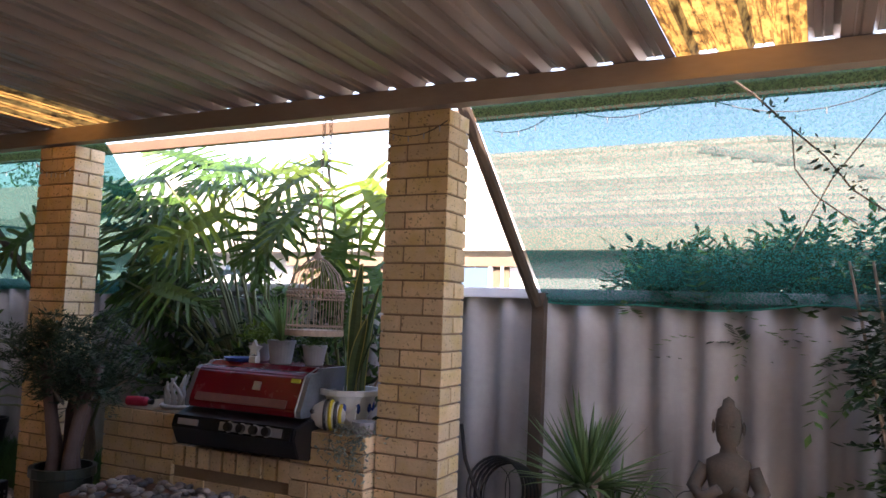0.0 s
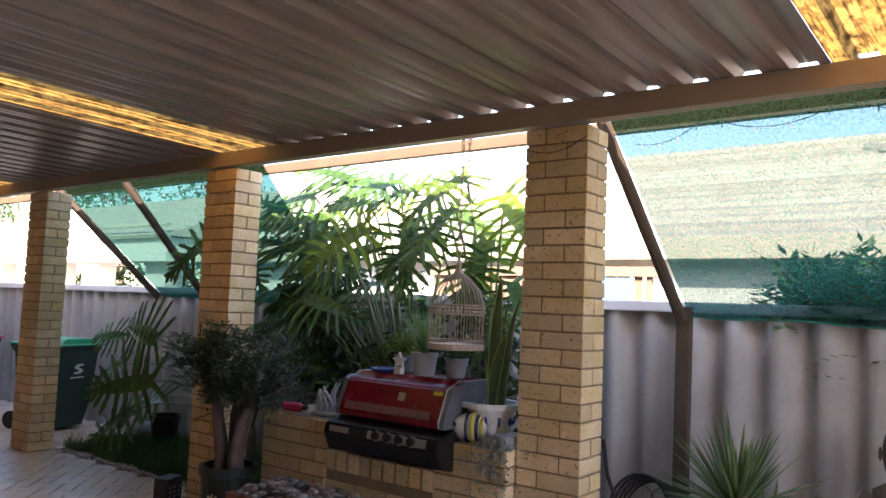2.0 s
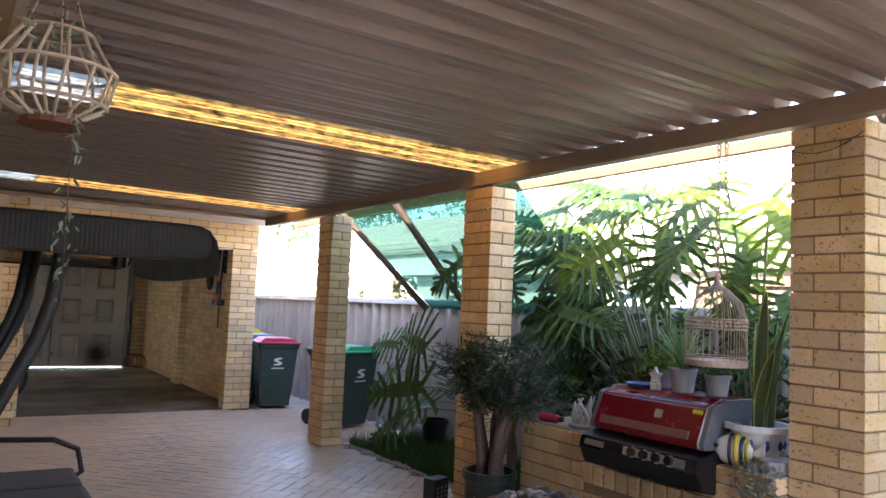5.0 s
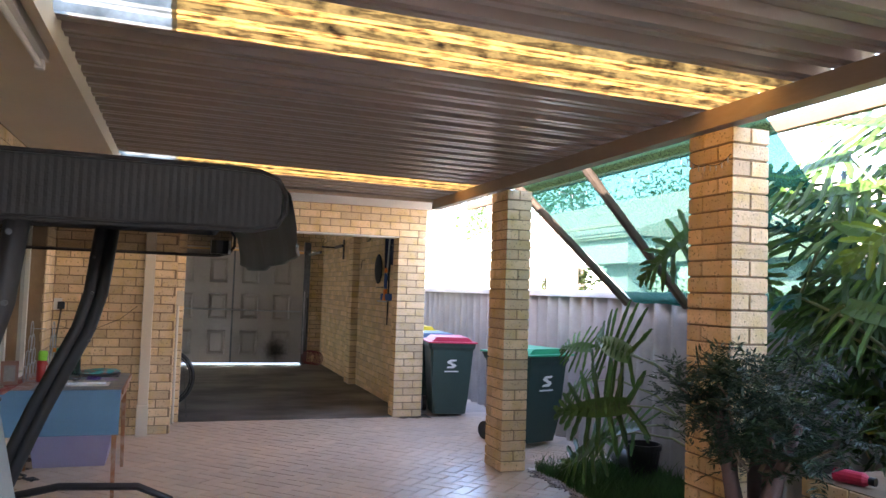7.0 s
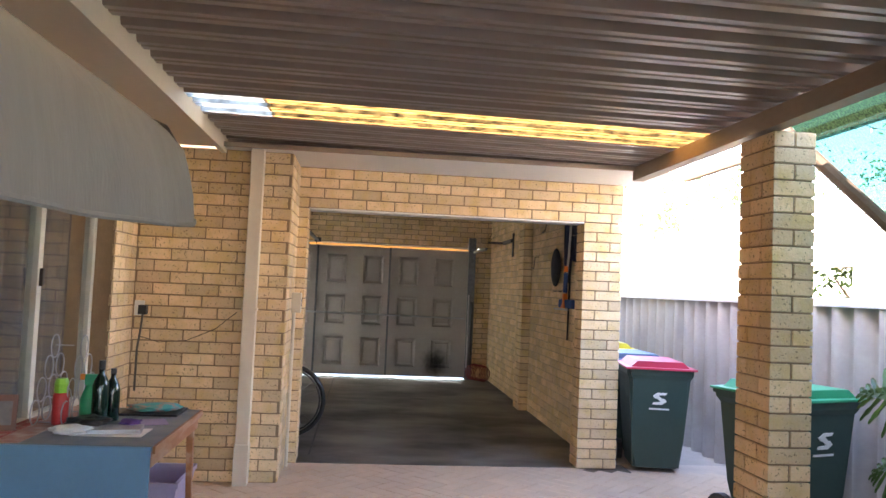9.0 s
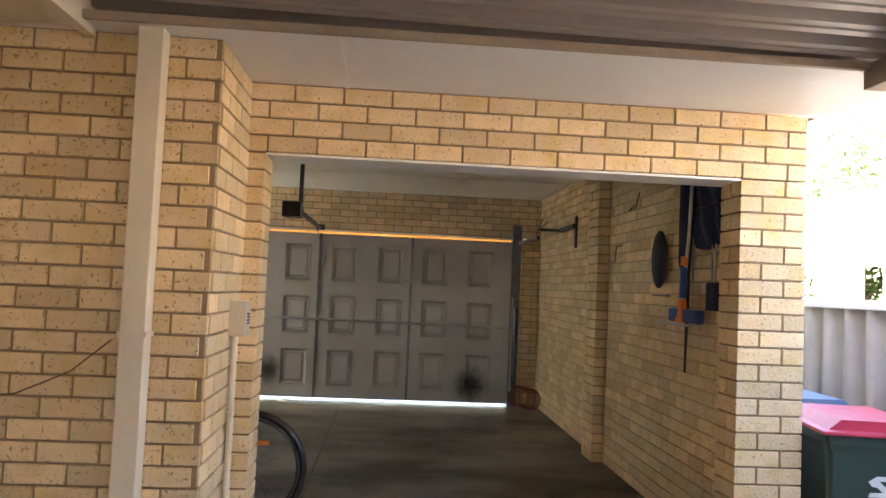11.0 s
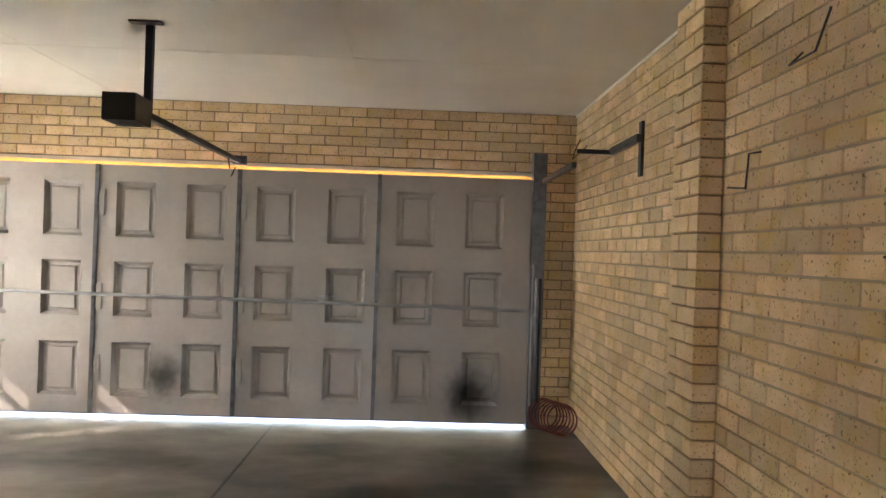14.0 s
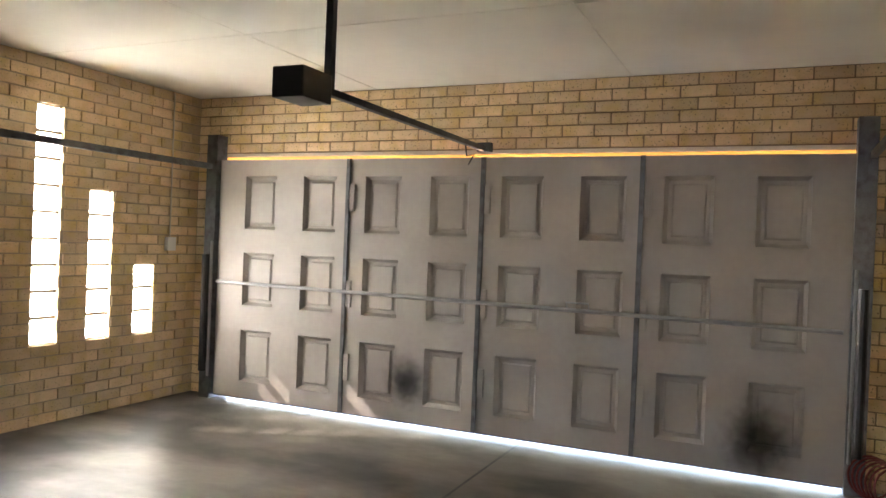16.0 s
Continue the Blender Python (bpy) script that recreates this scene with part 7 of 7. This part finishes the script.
part("canopy", tubem([(0, 0, 0.16), (0.0, 0, 0.3), (0.02, 0, 0.6), (0.04, 0, 0.86), (0.04, 0, 0.95)], [0.012, 0.04, 0.05, 0.055, 0.02], 10), NAVY, um, smooth=True)
part("shaft", tubem([(0.0, 0, 0.0), (0.0, 0, 0.2)], 0.007, 6), STEEL, um)
mp = thing("squeegee_mop", "blue and orange window mop hanging head down on the brick wall", "mop", (-11.08, WY - 0.09, 1.36))
part("pole", tubem([(0.0, 0, 0.15), (0.03, 0.02, 0.55), (0.05, 0.03, 0.98)], 0.012, 8), GALV, mp, "silver mop pole")
ORG = mat("orange_plastic_mop", (0.75, 0.20, 0.03), 0.45)
BLM = mat("mop_blue", (0.02, 0.08, 0.30), 0.6, vary=0.1)
part("grip", tubem([(0.0, 0, 0.16), (0.01, 0, 0.36)], 0.022, 10), BLM, mp, "dark blue grip")
part("collar", tubem([(0.012, 0, 0.37), (0.016, 0, 0.43)], 0.022, 10), ORG, mp, "orange collar")
bm = bmesh.new()
prism(bm, [(-0.09, 0.0), (0.05, 0.0), (0.03, 0.06), (0.02, 0.15), (-0.02, 0.15), (-0.03, 0.05)], "y", -0.02, 0.02)
part("head", bm, ORG, mp, "orange mop head")
part("pad", boxm(-0.22, 0.24, -0.01, 0.05, 0.0, 0.09, bevel=0.02), BLM, mp, "blue mop pad")
part("blade", boxm(-0.32, 0.20, -0.03, -0.015, -0.02, -0.005), GALV, mp, "grey squeegee blade")
pl2 = thing("thin_pole", "thin black stick hanging on the brick wall", "stick", (-11.16, WY - 0.03, 1.03))
part("stick", tubem([(0, 0, 0), (0.02, 0, 0.45), (0.03, 0, 1.25)], [0.008, 0.012, 0.012], 7), BLACK, pl2)
nt = thing("folded_net", "dark blue folded bag hanging on the brick wall", "bag", (-10.76, WY - 0.04, 2.05))
bm = boxm(-0.20, 0.20, -0.03, 0.03, -0.21, 0.25, bevel=0.028)
bmesh.ops.subdivide_edges(bm, edges=[e for e in bm.edges if e.calc_length() > 0.2], cuts=6, use_grid_fill=True)
for vv in bm.verts:
    vv.co += Vector((0.02 * math.sin(vv.co.z * 19), 0.012 * math.sin(vv.co.x * 31 + vv.co.z * 17), 0.015 * math.sin(vv.co.x * 16)))
part("bag", bm, NAVY, nt)
part("strap", tubem([(-0.08, -0.02, 0.22), (-0.06, -0.01, 0.34), (0.0, 0.01, 0.40), (0.06, -0.01, 0.34), (0.08, -0.02, 0.22)], 0.010, 6), BLACK, nt, "black carrying strap")
part("seam", tubem([(-0.17, -0.045, 0.05), (0.0, -0.05, 0.03), (0.17, -0.045, 0.05)], 0.005, 5), BLACK, nt, "stitched black seam")
br2 = thing("hand_brush", "dark blue brush with two steel tines hanging on the brick wall", "brush", (-10.70, WY - 0.05, 1.45))
part("head", boxm(-0.07, 0.06, -0.02, 0.02, 0.0, 0.17, bevel=0.01), NAVY, br2)
for x in (-0.03, 0.02):
    part("tine", tubem([(x, 0, 0.17), (x, 0, 0.42)], 0.006, 6), GALV, br2)
ga = thing("wall_bracket", "black steel wall bracket for the gate arm", "bracket", (-14.30, WY, 2.18))
part("plate", boxm(-0.03, 0.03, -0.02, 0.0, -0.17, 0.17, bevel=0.003), STEEL, ga)
part("arm", boxm(-0.62, 0.03, -0.05, -0.02, 0.04, 0.09, bevel=0.003), STEEL, ga)
part("drop", boxm(-0.64, -0.615, -0.28, -0.02, 0.045, 0.075, bevel=0.003), STEEL, ga)
sb2 = thing("switch_box", "white switch box on the brick wall with a thin conduit", "switch", (-15.93, GY0 + 0.012, 1.38))
part("box", boxm(-0.05, 0.05, 0, 0.04, -0.06, 0.06, bevel=0.005), WHITE, sb2)
part("conduit", tubem([(0, 0.01, 0.06), (0, 0.01, 1.34)], 0.008, 6), CREAM, sb2)
ho = thing("coiled_lead", "coiled dull red extension lead on the garage floor", "cable", (-16.05, 3.22, 0))
LEAD = mat("red_lead", (0.16, 0.025, 0.02), 0.5)
for i in range(7):
    part("coil", tubem([(0.04 * i - 0.08 + 0.02 * math.cos(a), 0.02 * i - 0.06 + 0.12 * math.cos(a), 0.14 + 0.13 * math.sin(a)) for a in [q * math.pi / 10 for q in range(20)]], 0.007, 6, closed=True), LEAD, ho)

# scuffs on the gate: two soft black patches
def scuff(y, z, s, seed):
    m = bpy.data.materials.new("black_scuff")
    m.use_nodes = True
    n, l = m.node_tree.nodes, m.node_tree.links
    b = n["Principled BSDF"]
    b.inputs["Base Color"].default_value, b.inputs["Roughness"].default_value = (0.02, 0.02, 0.02, 1), 0.8
    geo, tp, mx = n.new("ShaderNodeNewGeometry"), n.new("ShaderNodeBsdfTransparent"), n.new("ShaderNodeMixShader")
    d, nz, mr, ad = n.new("ShaderNodeVectorMath"), n.new("ShaderNodeTexNoise"), n.new("ShaderNodeMapRange"), n.new("ShaderNodeMath")
    sc = n.new("ShaderNodeVectorMath")
    sc.operation, sc.inputs[1].default_value = "MULTIPLY", (0.0, 1.0, 0.9)
    d.operation, d.inputs[1].default_value = "DISTANCE", (0.0, y, z * 0.9)
    l.new(geo.outputs["Position"], sc.inputs[0])
    l.new(sc.outputs[0], d.inputs[0])
    nz.inputs["Scale"].default_value, nz.inputs["Detail"].default_value = 14, 5
    l.new(geo.outputs["Position"], nz.inputs["Vector"])
    ad.operation = "MULTIPLY_ADD"
    ad.inputs[1].default_value, ad.inputs[2].default_value = 0.14, -0.07
    l.new(nz.outputs["Fac"], ad.inputs[0])
    a2 = n.new("ShaderNodeMath")
    l.new(ad.outputs[0], a2.inputs[0])
    l.new(d.outputs["Value"], a2.inputs[1])
    mr.inputs["From Min"].default_value, mr.inputs["From Max"].default_value = s * 0.1, s
    mr.inputs["To Min"].default_value, mr.inputs["To Max"].default_value = 0.8, 0.0
    mr.interpolation_type = "SMOOTHSTEP"
    l.new(a2.outputs[0], mr.inputs[0])
    l.new(mr.outputs[0], mx.inputs[0])
    l.new(tp.outputs[0], mx.inputs[1])
    l.new(b.outputs[0], mx.inputs[2])
    l.new(mx.outputs[0], n["Material Output"].inputs[0])
    g_ = bpy.data.objects["garage_gate"]
    raw("scuff", [(0.003, y - 0.34, z - 0.3), (0.003, y + 0.34, z - 0.3), (0.003, y + 0.34, z + 0.3), (0.003, y - 0.34, z + 0.3)], [(0, 1, 2, 3)], m, g_, "soft black scuff mark")


scuff(-0.10, 0.36, 0.24, 1)
scuff(2.52, 0.26, 0.30, 2)

# bike beside the opening
bk = thing("bicycle", "black bicycle standing inside the garage by the opening", "bicycle", (-11.06, 0, 0))
for y, nm in ((0.60, "rear"), (-0.45, "front")):
    wl = part("wheel", tubem([(0, y + 0.335 * math.cos(a), 0.355 + 0.335 * math.sin(a)) for a in [q * math.pi / 20 for q in range(40)]], 0.024, 8, closed=True), BLACK, bk, "black knobbly tyre", smooth=True)
    part("rim", tubem([(0, y + 0.30 * math.cos(a), 0.355 + 0.30 * math.sin(a)) for a in [q * math.pi / 16 for q in range(32)]], 0.009, 6, closed=True), BLACK, wl)
    bm = bmesh.new()
    for q in range(18):
        a = q * 2 * math.pi / 18
        tube(bm, [(0, y, 0.355), (0, y + 0.30 * math.cos(a), 0.355 + 0.30 * math.sin(a))], 0.0012, 3)
    part("spokes", bm, GALV, wl)
    part("reflector", boxm(0.004, 0.012, y + 0.05, y + 0.12, 0.50, 0.53), ORG, wl, "orange spoke reflector")
for a, b in (((0, 0.25, 0.30), (0, 0.42, 0.74)), ((0, 0.25, 0.30), (0, -0.22, 0.72)), ((0, 0.40, 0.66), (0, -0.22, 0.76)), ((0, 0.25, 0.30), (0, 0.60, 0.355)), ((0, 0.60, 0.355), (0, 0.40, 0.66)), ((0, -0.20, 0.84), (0, -0.45, 0.355))):
    part("frame_tube", tubem([a, b], 0.016, 8), BLACK, bk)
part("seat_post", tubem([(0, 0.41, 0.72), (0, 0.44, 0.80)], 0.013, 8), GALV, bk)
bm = bmesh.new()
prism(bm, [(0.30, 0.80), (0.42, 0.79), (0.56, 0.80), (0.59, 0.835), (0.54, 0.87), (0.42, 0.845), (0.30, 0.83)], "x", -0.06, 0.06)
bmesh.ops.bevel(bm, geom=list(bm.edges), offset=0.014, segments=2, affect="EDGES")
part("saddle", bm, BLACK, bk, "black padded saddle")
part("handlebar", tubem([(-0.28, -0.17, 0.95), (0, -0.22, 0.90), (0.28, -0.17, 0.95)], 0.014, 8), BLACK, bk)

# ---- herringbone pavers ----
def pavers():
    L, W, g = 0.23, 0.115, 0.004
    me_a = brick_box(L - g, W - g)
    root = bpy.data.objects["patio_base"]
    c45 = math.cos(math.pi / 4)
    cells = []
    n = 70
    for i in range(-n, n):
        for j in range(-n, n):
            # step (W, W) along one way and (2W, -2W) across gives the herringbone
            ux, uy = i * W + j * 2 * W, i * W - j * 2 * W
            for k, (ox, oy, rot) in enumerate(((L / 2, W / 2, 0), (W / 2, W + L / 2, 90))):
                px, py = ux + ox, uy + oy
                x, y = -5.0 + (px - py) * c45, 1.5 + (px + py) * c45
                if -10.10 < x < 2.6 and -0.34 < y < (4.52 if x < -7.36 else 3.60) and not (x < -9.93 and y > 3.2):
                    cells.append((x, y, rot + 45))
    r = random.Random(2)
    near = [c for c in cells if -8.6 < c[0] < -6.2 and 1.0 < c[1] < 3.5][:300]
    keep = set(near)
    for x, y, a in near:
        ob = new("paver", me_a)
        ob.parent = root
        ob.matrix_basis = pose(x, y, -0.004 + r.uniform(-0.0012, 0.0012), 0, 0, a)
    vs, fs = [], []
    for x, y, a in cells:
        if (x, y, a) in keep:
            continue
        z = r.uniform(-0.0012, 0.0012)
        ca, sa = math.cos(radians(a)), math.sin(radians(a))
        o = len(vs)
        for zz, e in ((-0.02, 0), (-0.003 + z, 0), (z, 0.004)):
            for sx, sy in ((-1, -1), (1, -1), (1, 1), (-1, 1)):
                lx, ly = sx * ((L - g) / 2 - e), sy * ((W - g) / 2 - e)
                vs.append((x + lx * ca - ly * sa, y + lx * sa + ly * ca, zz))
        for q in range(4):
            w_ = (q + 1) % 4
            fs += [(o + q, o + w_, o + 4 + w_, o + 4 + q), (o + 4 + q, o + 4 + w_, o + 8 + w_, o + 8 + q)]
        fs.append((o + 8, o + 9, o + 10, o + 11))
    raw("paving", vs, fs, PAVER, root, "", "stuff")


def brick_box(lx, ly):
    bm = bmesh.new()
    box(bm, -lx / 2, lx / 2, -ly / 2, ly / 2, -0.02, 0.004)
    bmesh.ops.bevel(bm, geom=[e for e in bm.edges if all(v.co.z > 0 for v in e.verts)], offset=0.004, segments=1, affect="EDGES")
    return mesh_from("paver", bm, PAVER)


pavers()

# ---- laying the bricks, last ----
def lay_all():
    count, joined = collections.Counter(), {}
    order = sorted(range(len(BRICKS)), key=lambda i: (BRICKS[i][0].name, abs(BRICKS[i][3] - 1.5) if "wall" in BRICKS[i][0].name else 0, i))
    for i in order:
        parent, cx, cy, cz, lx, ly, lz = BRICKS[i]
        if parent.name not in ("wall_house",) and count[parent.name] < 300:
            count[parent.name] += 1
            ob = new("brick", brick_mesh(lx, ly, lz))
            ob.parent = parent
            ob.location = (cx, cy, cz)
        else:
            joined.setdefault(parent.name, []).append((cx, cy, cz, lx, ly, lz))
    for name, items in joined.items():
        vs, fs = [], []
        for cx, cy, cz, lx, ly, lz in items:
            o = len(vs)
            for dx, dy, dz in itertools.product((-1, 1), repeat=3):
                vs.append((cx + dx * lx / 2, cy + dy * ly / 2, cz + dz * lz / 2))
            fs += [tuple(o + q for q in f) for f in ((0, 1, 3, 2), (4, 6, 7, 5), (0, 4, 5, 1), (2, 3, 7, 6), (0, 2, 6, 4), (1, 5, 7, 3))]
        raw("brickwork", vs, fs, BRICK, bpy.data.objects[name], "", "stuff")


lay_all()
